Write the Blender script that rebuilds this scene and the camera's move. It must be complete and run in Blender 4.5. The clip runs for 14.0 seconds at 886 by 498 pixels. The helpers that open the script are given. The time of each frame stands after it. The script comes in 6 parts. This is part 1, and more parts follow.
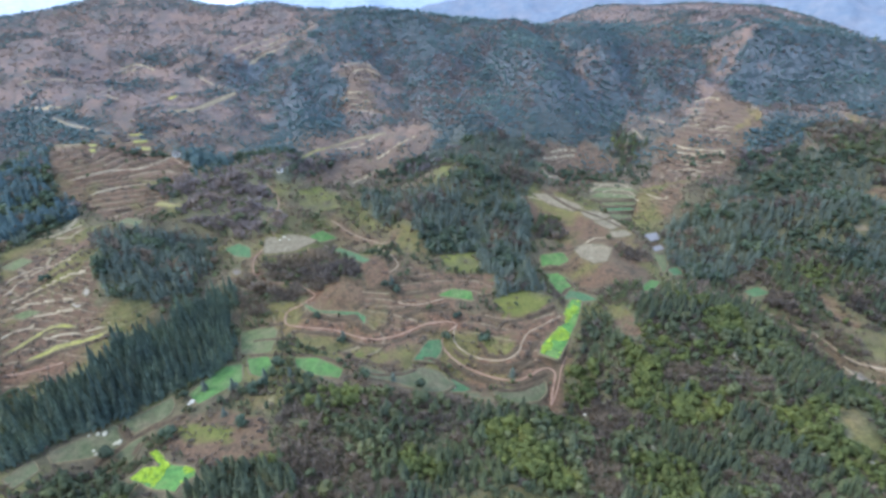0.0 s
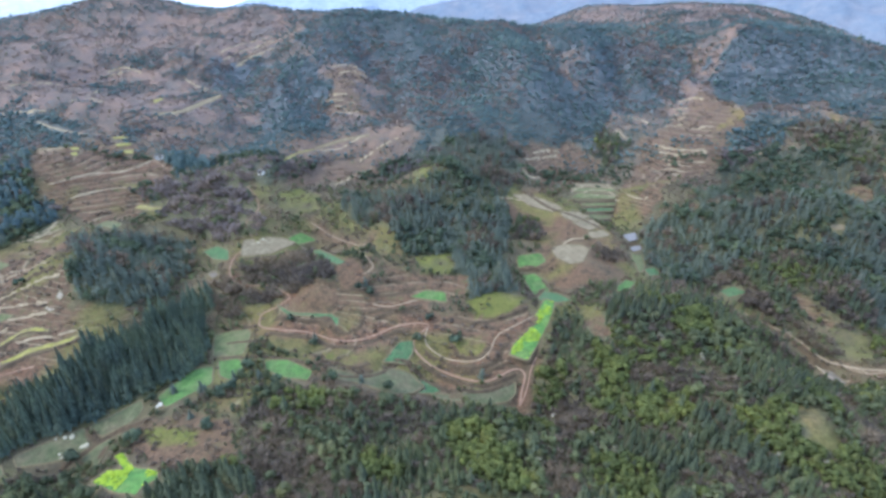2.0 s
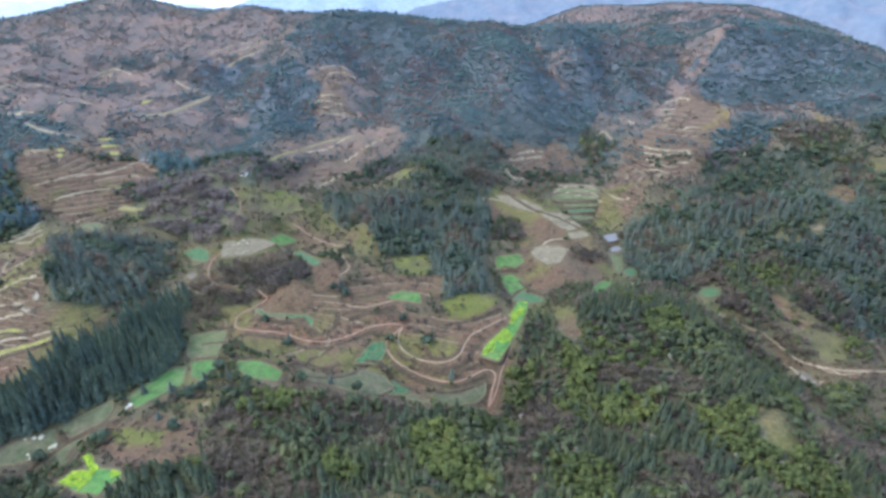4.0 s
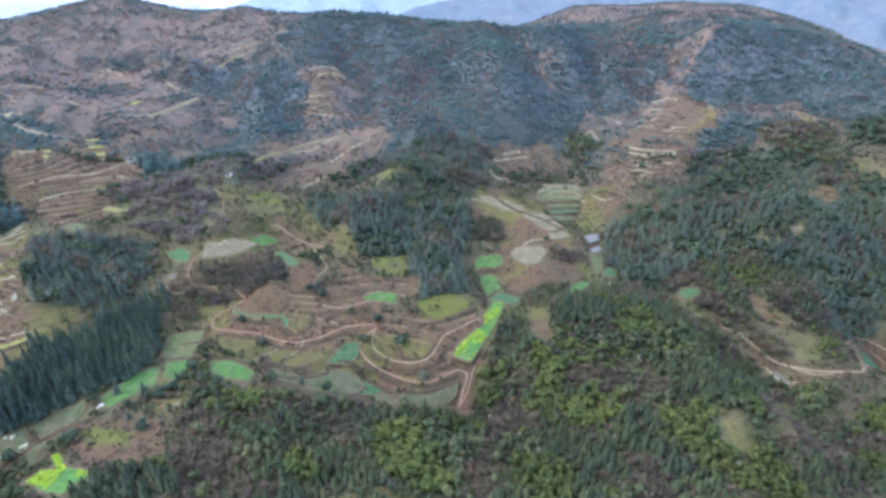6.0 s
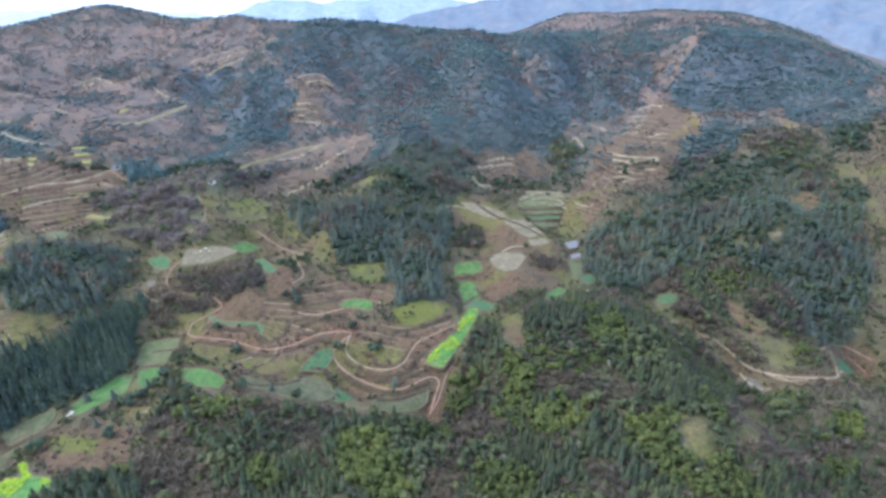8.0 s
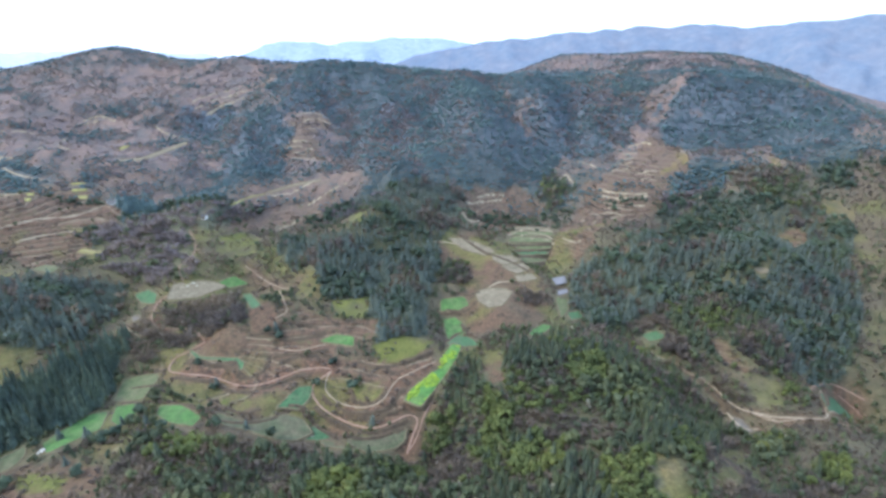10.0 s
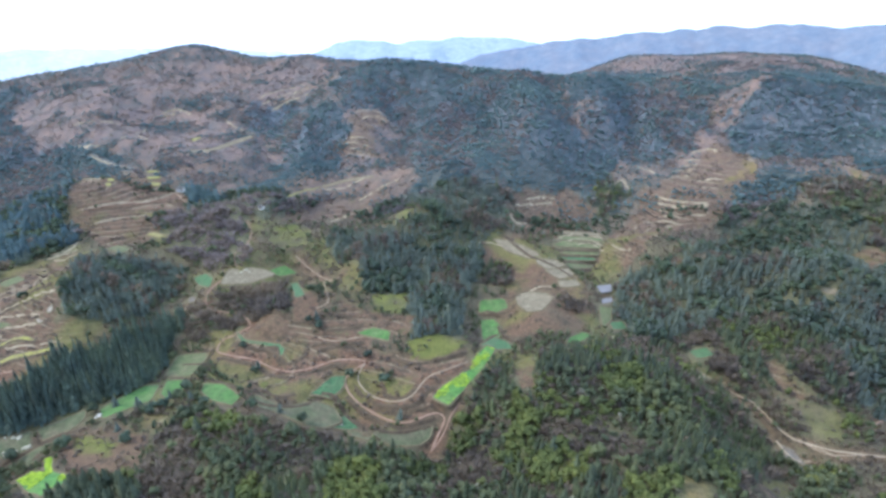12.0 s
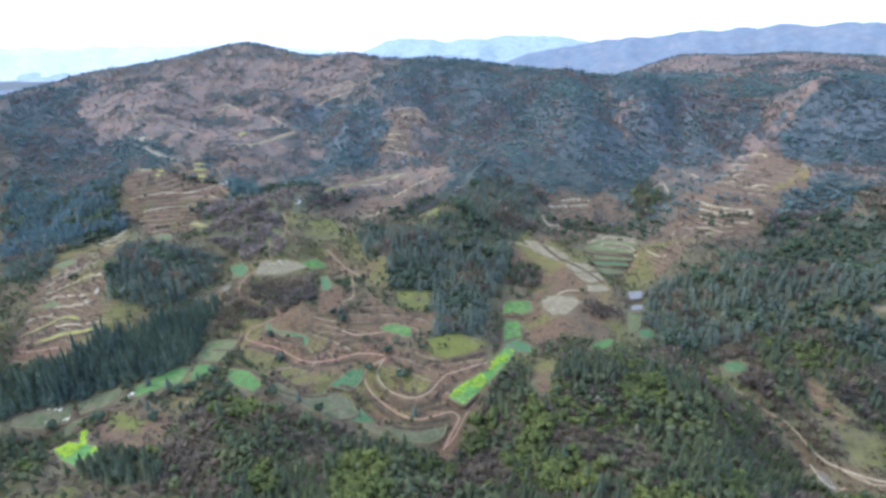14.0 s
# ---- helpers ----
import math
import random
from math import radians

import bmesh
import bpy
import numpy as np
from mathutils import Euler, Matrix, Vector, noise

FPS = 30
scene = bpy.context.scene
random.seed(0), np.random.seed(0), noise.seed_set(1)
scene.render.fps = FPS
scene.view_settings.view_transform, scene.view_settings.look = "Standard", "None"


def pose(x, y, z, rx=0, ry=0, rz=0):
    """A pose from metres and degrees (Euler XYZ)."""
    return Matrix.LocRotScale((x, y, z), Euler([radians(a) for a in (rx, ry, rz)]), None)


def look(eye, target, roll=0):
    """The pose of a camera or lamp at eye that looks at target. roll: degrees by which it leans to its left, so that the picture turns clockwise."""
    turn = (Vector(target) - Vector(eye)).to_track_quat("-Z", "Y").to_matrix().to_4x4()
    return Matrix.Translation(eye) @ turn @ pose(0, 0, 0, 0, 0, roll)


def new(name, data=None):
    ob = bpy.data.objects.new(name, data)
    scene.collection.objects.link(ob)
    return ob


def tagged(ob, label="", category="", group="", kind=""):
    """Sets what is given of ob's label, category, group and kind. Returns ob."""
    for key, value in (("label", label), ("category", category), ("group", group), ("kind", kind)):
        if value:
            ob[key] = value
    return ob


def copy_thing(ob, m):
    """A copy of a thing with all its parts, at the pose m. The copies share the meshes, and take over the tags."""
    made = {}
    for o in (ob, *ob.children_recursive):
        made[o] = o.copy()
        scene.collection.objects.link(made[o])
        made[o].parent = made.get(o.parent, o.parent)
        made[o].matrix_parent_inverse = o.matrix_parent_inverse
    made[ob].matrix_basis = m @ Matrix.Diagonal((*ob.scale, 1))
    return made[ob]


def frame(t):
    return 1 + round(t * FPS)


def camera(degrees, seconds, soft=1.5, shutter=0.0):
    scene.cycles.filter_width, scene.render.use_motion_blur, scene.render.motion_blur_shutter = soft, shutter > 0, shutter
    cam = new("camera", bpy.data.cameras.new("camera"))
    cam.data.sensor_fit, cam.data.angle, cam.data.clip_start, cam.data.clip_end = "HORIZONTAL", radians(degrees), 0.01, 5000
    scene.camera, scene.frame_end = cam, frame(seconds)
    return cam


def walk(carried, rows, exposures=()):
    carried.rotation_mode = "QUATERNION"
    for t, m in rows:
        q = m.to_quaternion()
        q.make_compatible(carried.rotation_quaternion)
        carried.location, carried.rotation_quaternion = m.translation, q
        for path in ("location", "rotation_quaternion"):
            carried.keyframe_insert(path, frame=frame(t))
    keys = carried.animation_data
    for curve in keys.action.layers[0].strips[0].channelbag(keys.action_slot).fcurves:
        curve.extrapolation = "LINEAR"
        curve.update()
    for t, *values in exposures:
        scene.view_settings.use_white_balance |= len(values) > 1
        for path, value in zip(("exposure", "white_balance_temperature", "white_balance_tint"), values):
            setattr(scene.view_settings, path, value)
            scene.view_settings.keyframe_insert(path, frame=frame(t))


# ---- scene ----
cam = camera(82.5, 14.0, soft=3.1)
PATH = [
    (0, (0.121, -0.054, 189.812), (0.119, 1.737, 188.924), -0.2),
    (0.5, (4.147, -0.192, 189.934), (4.144, 1.601, 189.047), -0.3),
    (1, (8.159, -0.239, 190.079), (8.157, 1.554, 189.193), -0.4),
    (1.5, (12.179, -0.291, 190.249), (12.177, 1.502, 189.364), -0.5),
    (2, (16.288, -0.417, 190.442), (16.287, 1.376, 189.556), -0.5),
    (2.5, (20.419, -0.578, 190.613), (20.416, 1.216, 189.727), -0.6),
    (3, (24.536, -0.746, 190.758), (24.532, 1.048, 189.873), -0.6),
    (5.5, (45.065, -1.449, 191.751), (45.05, 0.344, 190.865), -0.8),
    (6, (49.024, -1.614, 191.879), (49.008, 0.179, 190.993), -0.8),
    (6.5, (52.824, -1.79, 192.025), (52.808, 0.002, 191.138), -0.8),
    (7, (56.572, -1.986, 192.175), (56.555, -0.193, 191.289), -0.9),
    (7.5, (60.319, -2.159, 192.324), (60.303, -0.366, 191.437), -0.9),
    (8, (63.965, -2.261, 192.457), (63.95, -0.457, 191.593), -0.9),
    (8.2, (65.345, -2.3, 192.483), (65.331, -0.489, 191.634), -0.9),
    (10.3, (78.899, -2.646, 193.29), (78.861, -0.786, 192.555), -0.9),
    (10.5, (80.121, -2.62, 193.311), (80.041, -0.762, 192.575), -0.9),
    (11, (83.035, -2.429, 193.319), (82.865, -0.578, 192.582), -0.7),
    (11.5, (85.88, -2.14, 193.303), (85.675, -0.292, 192.566), -0.6),
    (12, (88.397, -1.758, 193.284), (88.141, 0.083, 192.546), -0.5),
    (12.5, (90.85, -1.268, 193.274), (90.517, 0.561, 192.535), -0.4),
    (13, (93.62, -0.656, 193.284), (93.23, 1.161, 192.544), -0.3),
    (13.5, (96.6, -0.031, 193.331), (96.189, 1.781, 192.59), -0.3),
    (14, (99.619, 0.609, 193.368), (99.198, 2.418, 192.625), -0.3),
]
walk(cam, [(t, look(eye, target, roll)) for t, eye, target, roll in PATH])

# ---- sky and light ----
SUN_AZIMUTH, SUN_HEIGHT = radians(-100), radians(42)
world = bpy.data.worlds.new("overcast_sky")
scene.world = world
world.use_nodes = True
wn, wl = world.node_tree.nodes, world.node_tree.links
wn.clear()
sky = wn.new("ShaderNodeTexSky")
sky.sky_type = "NISHITA"
sky.sun_disc = False
sky.sun_elevation, sky.sun_rotation = SUN_HEIGHT, SUN_AZIMUTH
sky.air_density, sky.dust_density = 1.3, 3.0
clouds = wn.new("ShaderNodeTexNoise")
clouds.inputs["Scale"].default_value, clouds.inputs["Detail"].default_value = 2.2, 5.0
cloud_tone = wn.new("ShaderNodeValToRGB")
cloud_tone.color_ramp.elements[0].position, cloud_tone.color_ramp.elements[0].color = 0.3, (6.8, 9.1, 15.0, 1)
cloud_tone.color_ramp.elements[1].position, cloud_tone.color_ramp.elements[1].color = 0.7, (7.8, 10.1, 16.0, 1)
cover_mix = wn.new("ShaderNodeMix")
cover_mix.data_type = "RGBA"
cover_mix.inputs["Factor"].default_value = 0.8
air = wn.new("ShaderNodeBackground")
air.inputs["Strength"].default_value = 0.11
sky_out = wn.new("ShaderNodeOutputWorld")
wl.new(clouds.outputs["Fac"], cloud_tone.inputs["Fac"])
wl.new(sky.outputs["Color"], cover_mix.inputs["A"])
wl.new(cloud_tone.outputs["Color"], cover_mix.inputs["B"])
wl.new(cover_mix.outputs["Result"], air.inputs["Color"])
wl.new(air.outputs["Background"], sky_out.inputs["Surface"])

sun = new("sun", bpy.data.lights.new("sun", "SUN"))
sun.data.energy, sun.data.angle, sun.data.color = 1.5, radians(12), (1.0, 0.98, 0.96)
sun.matrix_world = look((400 * math.sin(SUN_AZIMUTH), 400 * math.cos(SUN_AZIMUTH), 400 * math.tan(SUN_HEIGHT)), (0, 0, 0))
scene.view_settings.exposure = 1.08

# ---- the plan, in metres ----
# Hills and hollows of the valley: x, y, height, reach
BROAD_RELIEF = [(-100, 840, 91.3, 300), (50, 240, -35.8, 300), (500, 840, 60.1, 300), (-550, 840, 64.1, 300), (-400, 240, -31.8, 300), (350, 1290, 41.4, 300), (-700, 690, 56.8, 300), (650, 1140, 78.7, 300), (200, 840, 51.3, 300), (540, 1110, 20, 260), (380, 210, -65.4, 180), (650, 1110, 2.2, 180), (-160, 30, -28.4, 180), (470, 480, 32, 180), (470, 30, -27.7, 180), (-70, 1110, -24.4, 180), (-430, 1200, -13.3, 180), (-430, 1110, -9.9, 180), (560, 1380, -16.8, 180), (200, 720, 21.8, 110), (-400, 780, 60.9, 110), (-520, 420, -39.7, 110), (-160, 600, -13.9, 110), (200, -60, -27.8, 110)]
SIDE_RELIEF = [(320, 1380, -12, 110), (-700, 480, 20.4, 110), (20, 540, 18.9, 110), (-700, 720, -0.4, 110), (440, 900, -13.9, 110), (320, 1140, 38.5, 110), (680, 420, 16.6, 110), (80, 780, 0, 110), (-280, 900, 37.3, 110), (20, -60, -26.9, 110), (-640, 660, -32.2, 110), (560, 840, -3.2, 110), (-280, -60, -19.3, 110), (500, 1200, 16.2, 110), (620, 180, -16.7, 110), (-520, 540, -28, 110), (-580, 240, -18.9, 110), (620, 900, -7.8, 110), (200, 1200, 25.8, 110), (200, 900, -4, 110), (320, -60, -17.4, 110), (500, 660, 28.2, 110), (-460, 840, 28.8, 110), (-160, 900, 18.3, 110)]
MIDDLE_RELIEF = [(-700, 600, -21, 110), (80, 960, -19.2, 110), (680, 540, 17, 110), (320, 900, -18.3, 110), (380, 1260, 15.5, 110), (680, 300, 7.7, 110), (-425, 785, -15, 75), (180, 340, -17.6, 70), (-140, 260, -20.8, 70), (380, 660, 29.5, 70), (-340, 420, 26.1, 70), (-420, 380, -27.3, 70), (-220, 700, -10.4, 70), (-420, 660, -28.2, 70), (-420, 580, 25.1, 70), (260, 540, 9.1, 70), (-220, 180, -15.6, 70), (100, 620, 6.3, 70), (-300, 740, 34.8, 70), (180, 460, -12.5, 70), (300, 740, 9.6, 70), (420, 420, -10.7, 70), (-525, 765, 7, 60), (-188, 350, -22.3, 42)]
KNOLLS = [(220, 230, -26.3, 42), (268, 422, -25.2, 42), (172, 158, 24, 42), (316, 350, 22, 42), (4, 398, 17.1, 42), (-20, 302, 11.1, 42), (-140, 446, 17, 42), (124, 230, 14.2, 42), (28, 110, 15.8, 42), (196, 278, -13.8, 42), (-44, 446, -7.2, 42), (100, 134, -6, 42), (60, 190, -18.7, 28), (332, 254, -25.1, 28), (-228, 286, 15.2, 28), (156, 382, -16.7, 28), (268, 350, -14.6, 28), (44, 270, 6.5, 28), (-84, 350, -11.7, 28), (12, 206, -12.7, 28), (76, 302, -12.2, 28), (-228, 382, -10.6, 28), (284, 286, 9, 28), (-148, 158, -8.7, 28)]
SMALL_KNOLLS = [(-20, 350, 12.2, 28), (-52, 286, 11.8, 28), (-52, 238, -5.9, 28), (-196, 270, 13, 28), (-164, 318, -10.6, 28), (-132, 302, 7.7, 28), (-132, 382, 7.5, 28), (108, 300, 9, 26), (-64, 266, 3.5, 16)]
UPLAND_SPURS = [(-400, 730, -18.7, 140), (-480, 970, 31.6, 140), (0, 650, -20.4, 140), (320, 490, -5.7, 140), (-360, 800, -14.0, 90), (-510, 800, -16.9, 90), (-74, 462, -6.1, 56), (54, 462, 12.6, 56), (214, 398, 12.8, 56), (-60, 750, -14.5, 90), (-202, 334, 11.7, 56), (342, 622, 4.5, 56), (214, 558, -7.6, 56), (140, 650, 11.7, 90), (400, 330, -6.8, 140), (182, 238, 14.6, 56), (182, 174, -8.1, 56), (-640, 970, 10.9, 140), (-260, 700, -9.2, 90), (-106, 622, 9.4, 56), (86, 558, 2.4, 56), (22, 302, 6.9, 56), (-210, 850, -14.9, 90), (-320, 970, 8.5, 140)]
UPLAND_GULLIES = [(150, 462, -6.1, 56), (-202, 558, -6.7, 56), (214, 334, -6.7, 56), (150, 366, 12.2, 56), (-106, 398, -7.5, 56), (-410, 800, -16.1, 90), (400, 890, 8.5, 140), (118, 270, -4.9, 56), (406, 558, -7.7, 56), (-202, 398, 5.8, 56), (150, 110, 2.7, 56), (240, 750, -4.0, 90), (-170, 238, 10.7, 56), (22, 558, -4.4, 56), (342, 430, -5.3, 56), (278, 558, -10.8, 56), (54, 110, -6.9, 56), (600, 1130, -7.8, 220), (-42, 334, -8.1, 56), (22, 398, 8.1, 56), (86, 366, -5.1, 56), (-10, 462, -6.8, 56), (-138, 462, -3.1, 56), (140, 750, -8.5, 90)]
FOOTHILLS = [(86, 526, 8.1, 56), (-298, 558, 2.2, 56), (278, 430, 7.5, 56), (278, 622, 7.5, 56), (390, 700, 7.2, 90), (-74, 558, -9.1, 56), (-310, 400, -4.4, 90), (-10, 900, 5.4, 90), (-160, 750, 7.5, 90), (-310, 750, -11.1, 90), (-560, 970, 27.4, 140), (214, 142, -9.2, 56), (182, 526, -3.2, 56), (-400, 970, 22.4, 140), (-106, 270, -4.8, 56), (40, 700, 7.5, 90), (-460, 800, -14.7, 90), (-460, 550, -10.4, 90), (-202, 462, 3.7, 56), (-202, 526, -9.0, 56), (-138, 526, 5.7, 56), (-360, 750, -18.5, 90), (118, 110, 8.5, 56), (118, 206, -3.6, 56)]
LOW_RIDGES = [(-560, 800, -14.3, 90), (-700, 870, 7.4, 220), (-42, 142, 2.4, 56), (-138, 174, -2.3, 56), (-330, 494, 3.1, 56), (118, 462, -5.9, 56), (-74, 366, 5.0, 56), (-74, 622, 6.6, 56), (400, 970, 10.1, 140), (-410, 850, -10.1, 90), (374, 622, 5.1, 56), (118, 590, 5.3, 56), (310, 462, -7.3, 56), (342, 398, -6.4, 56), (-410, 650, 9.7, 90), (406, 526, -5.8, 56), (-106, 462, -7.9, 56), (-266, 526, 3.2, 56), (-10, 238, -1.5, 56), (86, 238, 2.2, 56), (246, 270, -1.4, 56), (-74, 270, 3.6, 56), (-234, 206, -2.3, 56), (182, 558, -7.1, 56)]
SMALL_RIDGES = [(182, 622, 4.5, 56), (240, 700, -6.4, 90), (-60, 700, -9.9, 90), (22, 590, -6.9, 56)]
# Crests and gullies down the mountainside: height and way
SPUR_LINES = [
    (-9, [(134, 768), (156, 632), (177, 598), (206, 586)]),
    (-8, [(228, 657), (228, 603), (230, 572)]),
    (-6, [(388, 787), (326, 633), (303, 597)]),
    (-4, [(-192, 733), (-246, 690), (-211, 578)]),
    (7, [(200, 791), (199, 658), (195, 610)]),
    (7, [(305, 759), (269, 664), (246, 595), (240, 566)]),
    (7, [(99, 806), (109, 618), (128, 558), (152, 541)]),
    (7, [(379, 669), (346, 620), (325, 591)]),
    (6, [(-48, 826), (-12, 715), (-6, 595), (-8, 504)]),
    (-6, [(-94, 757), (-44, 642), (-39, 560)]),
    (-7, [(41, 723), (57, 619), (83, 515)]),
]
SPUR_RELIEF = []
for height, way in SPUR_LINES:
    for (ax, ay), (bx, by) in zip(way, way[1:]):
        steps = max(1, round(math.hypot(bx - ax, by - ay) / 12))
        SPUR_RELIEF += [(ax + (bx - ax) * i / steps, ay + (by - ay) * i / steps, height / 2.7, 22) for i in range(steps)]
# Dirt roads and footpaths: surface, width, way
ROADS = []
ROADS.append(("road", 2.5, [(-150.2, 410.3), (-137.7, 393), (-131.1, 376.5), (-132.8, 367.7), (-136.4, 359.7), (-131, 349.3), (-126.4, 343.7)]))
ROADS.append(("road", 2.5, [(-126.4, 343.7), (-130, 328.7), (-132.8, 317.6), (-130.6, 304.4), (-125, 296.1), (-116.9, 294.3), (-102.6, 295), (-94.7, 291.3), (-82, 277.5)]))
ROADS.append(("road", 2.6, [(-82, 277.5), (-89.6, 272), (-97.3, 269.7), (-98.8, 263.8), (-95, 255.2), (-80.2, 247.7), (-65.2, 244.4), (-54.9, 240.6), (-42.3, 234.8), (-30.3, 233.4), (-19.6, 237.2), (-10.7, 242.5), (2.2, 244.4), (7.7, 242.6)]))
ROADS.append(("road", 2.8, [(7.7, 242.6), (3.1, 237.5), (-0.8, 232.1), (0.6, 226.1), (6.6, 220.2), (16.4, 214.4), (29.4, 206.6), (38.5, 204.6), (47.3, 208.6), (54, 212.7), (58.5, 211.6), (58.7, 207.9), (56.5, 202.2), (54.3, 193.7)]))
ROADS.append(("road", 2, [(54.3, 193.7), (58.2, 200.5), (60.8, 207), (62.1, 211.1), (66, 217.8)]))
ROADS.append(("track", 2, [(7.7, 242.6), (5.8, 236.7), (6.5, 230.4), (11.4, 225.3), (20.7, 220.3), (32.8, 217), (40.1, 220), (43.4, 226.4), (47.2, 232.4), (55.2, 236.9), (67.9, 245.6)]))
ROADS.append(("track", 3, [(233.8, 259.1), (237.2, 253), (241.2, 243.6), (245.4, 237), (252.7, 232.1), (261.9, 227), (283.8, 226.7), (296.5, 236.4), (330.7, 259.7), (305.4, 227.5)]))
ROADS.append(("road", 3.6, [(290.4, 249.5), (306.7, 262.7), (319.9, 271.3), (331.6, 272.6), (342.7, 266.1)]))
ROADS.append(("track", 2, [(-90.1, 373.5), (-80.2, 365.9), (-68.7, 355.7), (-53.9, 340.2), (-42.3, 328.6), (-37, 332)]))
ROADS.append(("track", 1.8, [(-49.3, 330.8), (-34.3, 297.2), (-29.1, 285), (-34.4, 277)]))
ROADS.append(("track", 2, [(-144.2, 297.3), (-137.1, 290), (-125.5, 287.9), (-115.3, 291.6)]))
ROADS.append(("road", 2.4, [(-235.1, 210.2), (-225.1, 212.5), (-215.8, 215), (-206.5, 218.3)]))
ROADS.append(("track", 2.4, [(-302.4, 408.5), (-289, 426.6), (-269.6, 435.5), (-263.9, 450.2), (-255.7, 464.6)]))
ROADS.append(("track", 2.4, [(-251.5, 461.1), (-235.8, 446.1), (-222.1, 439.2), (-205.8, 444.1)]))
ROADS.append(("track", 2.2, [(-307.6, 400.7), (-297.2, 412.9), (-289, 422.1), (-270.5, 439.7), (-254.8, 452.7)]))
ROADS.append(("track", 2, [(-27.2, 259.1), (-16.4, 256.7), (-6.5, 259.5), (1.8, 262.6)]))
ROADS.append(("track", 5, [(-262.7, 712.7), (-245.9, 731.2), (-222.5, 759), (-194.9, 779.1), (-173.8, 827.9)]))
ROADS.append(("track", 1.6, [(246.4, 236.1), (254.3, 229.5), (260.5, 221.1)]))
ROADS.append(("track", 1.6, [(208.1, 286), (216.7, 275.7), (225, 265.3), (233.8, 259.1)]))
ROADS.append(("road", 2.2, [(324.0, 271.2), (333.3, 265.6), (337.1, 260.8)]))
ROADS.append(("track", 1.6, [(306.8, 259.5), (294.3, 238.3), (290.0, 230.0), (295.3, 224.6), (300.6, 224.5)]))
ROADS.append(("track", 1.8, [(247.5, 236.5), (253.4, 227.7), (260.4, 224.3), (284.5, 226.5)]))
ROADS.append(("track", 2.6, [(237.8, 237.8), (238.3, 230.5), (240.4, 223.2), (246.7, 222.3)]))
# Valley fields: crop and outline
FIELDS = []
FIELDS.append(("jade", [(-16.4, 215.3), (-8.7, 230.5), (-0.8, 232.7), (-1, 224.6), (-5.3, 216.3), (-10.7, 216.4)]))
FIELDS.append(("rape", [(51.3, 218.5), (55.1, 226.3), (64.3, 235.8), (71.5, 251), (77.7, 261.4), (83.4, 258.9), (78.4, 244.9), (71, 230.5), (64.9, 220.4), (61, 213.8), (55.8, 215.6)]))
FIELDS.append(("jade", [(73.1, 265), (81.5, 280.3), (89.4, 275.7), (95.3, 263.2), (83.9, 260.6)]))
FIELDS.append(("bright", [(71.4, 311), (79.5, 313.2), (85.6, 300.3), (85.4, 282.4), (74.6, 276.8), (72.3, 298.5)]))
FIELDS.append(("bright", [(69.6, 326.1), (87, 327.9), (90.5, 320.5), (82.9, 315.5), (69.6, 315.2)]))
FIELDS.append(("bright", [(130.5, 285.1), (139, 294.2), (145.9, 293.6), (134.4, 278), (125.7, 273.6)]))
FIELDS.append(("sage", [(-125.5, 256), (-105, 257.3), (-99.6, 250.5), (-96.2, 226.8), (-114.1, 228.9)]))
FIELDS.append(("bright", [(-127.4, 193.1), (-125.8, 199.4), (-119.4, 215.8), (-109.2, 218), (-102.9, 201.5), (-113, 192.2), (-119.1, 185.1)]))
FIELDS.append(("bright", [(-108.9, 223.1), (-96.3, 223.1), (-89.4, 211.3), (-90.6, 201.2), (-101.1, 207)]))
FIELDS.append(("bright", [(-80.7, 217.7), (-68.1, 217.5), (-51.3, 205.6), (-52.1, 197), (-67, 201.8), (-77.5, 209.4)]))
FIELDS.append(("stubble", [(-43.9, 205), (-26.2, 202.1), (-11.6, 213.1), (-2, 211.7), (6, 202), (-0.4, 194.7), (-8.6, 192.6), (-23.1, 195.6), (-36.5, 196.8)]))
FIELDS.append(("jade", [(-2.1, 200.8), (5.1, 209.9), (15.5, 203.5), (10.8, 199.1), (-2.1, 195.4)]))
FIELDS.append(("stubble", [(9.1, 198.7), (22.5, 195.9), (25.1, 188.1), (15.4, 191.8)]))
FIELDS.append(("stubble", [(23, 194.6), (38.6, 199.7), (48.8, 205.9), (53.3, 207.9), (52.9, 199.8), (48.8, 194.6), (34.9, 189.8)]))
FIELDS.append(("straw", [(-132.1, 340.3), (-116.3, 348.6), (-105.4, 350.4), (-95.5, 346.9), (-109.4, 328.4), (-127.8, 319.6)]))
FIELDS.append(("bright", [(-103.9, 350.6), (-95.2, 362), (-82, 357.4), (-94.3, 348.5)]))
FIELDS.append(("jade", [(-85.2, 347.7), (-78.7, 348), (-47.1, 290.7), (-50.8, 283.7)]))
FIELDS.append(("jade", [(-165.9, 342.3), (-154.2, 343.1), (-141.1, 332), (-137, 320.2), (-152.2, 327.8)]))
FIELDS.append(("bright", [(-4.4, 264.3), (5.6, 269.1), (17.2, 266.1), (18.5, 258.5), (7.1, 260.8)]))
FIELDS.append(("jade", [(-88.8, 270), (-77.3, 260.4), (-51.5, 255.1), (-45.6, 250.1), (-46.3, 244.2), (-52.2, 252), (-81, 259.9)]))
FIELDS.append(("rape", [(-132.5, 146.7), (-128.5, 152.3), (-120.6, 151.4), (-130.6, 160.2), (-128.8, 163.2), (-116.3, 151.9), (-103.5, 147.6), (-100.0, 142.6), (-105.6, 139.4), (-105.4, 135.4), (-117.4, 139.3)]))
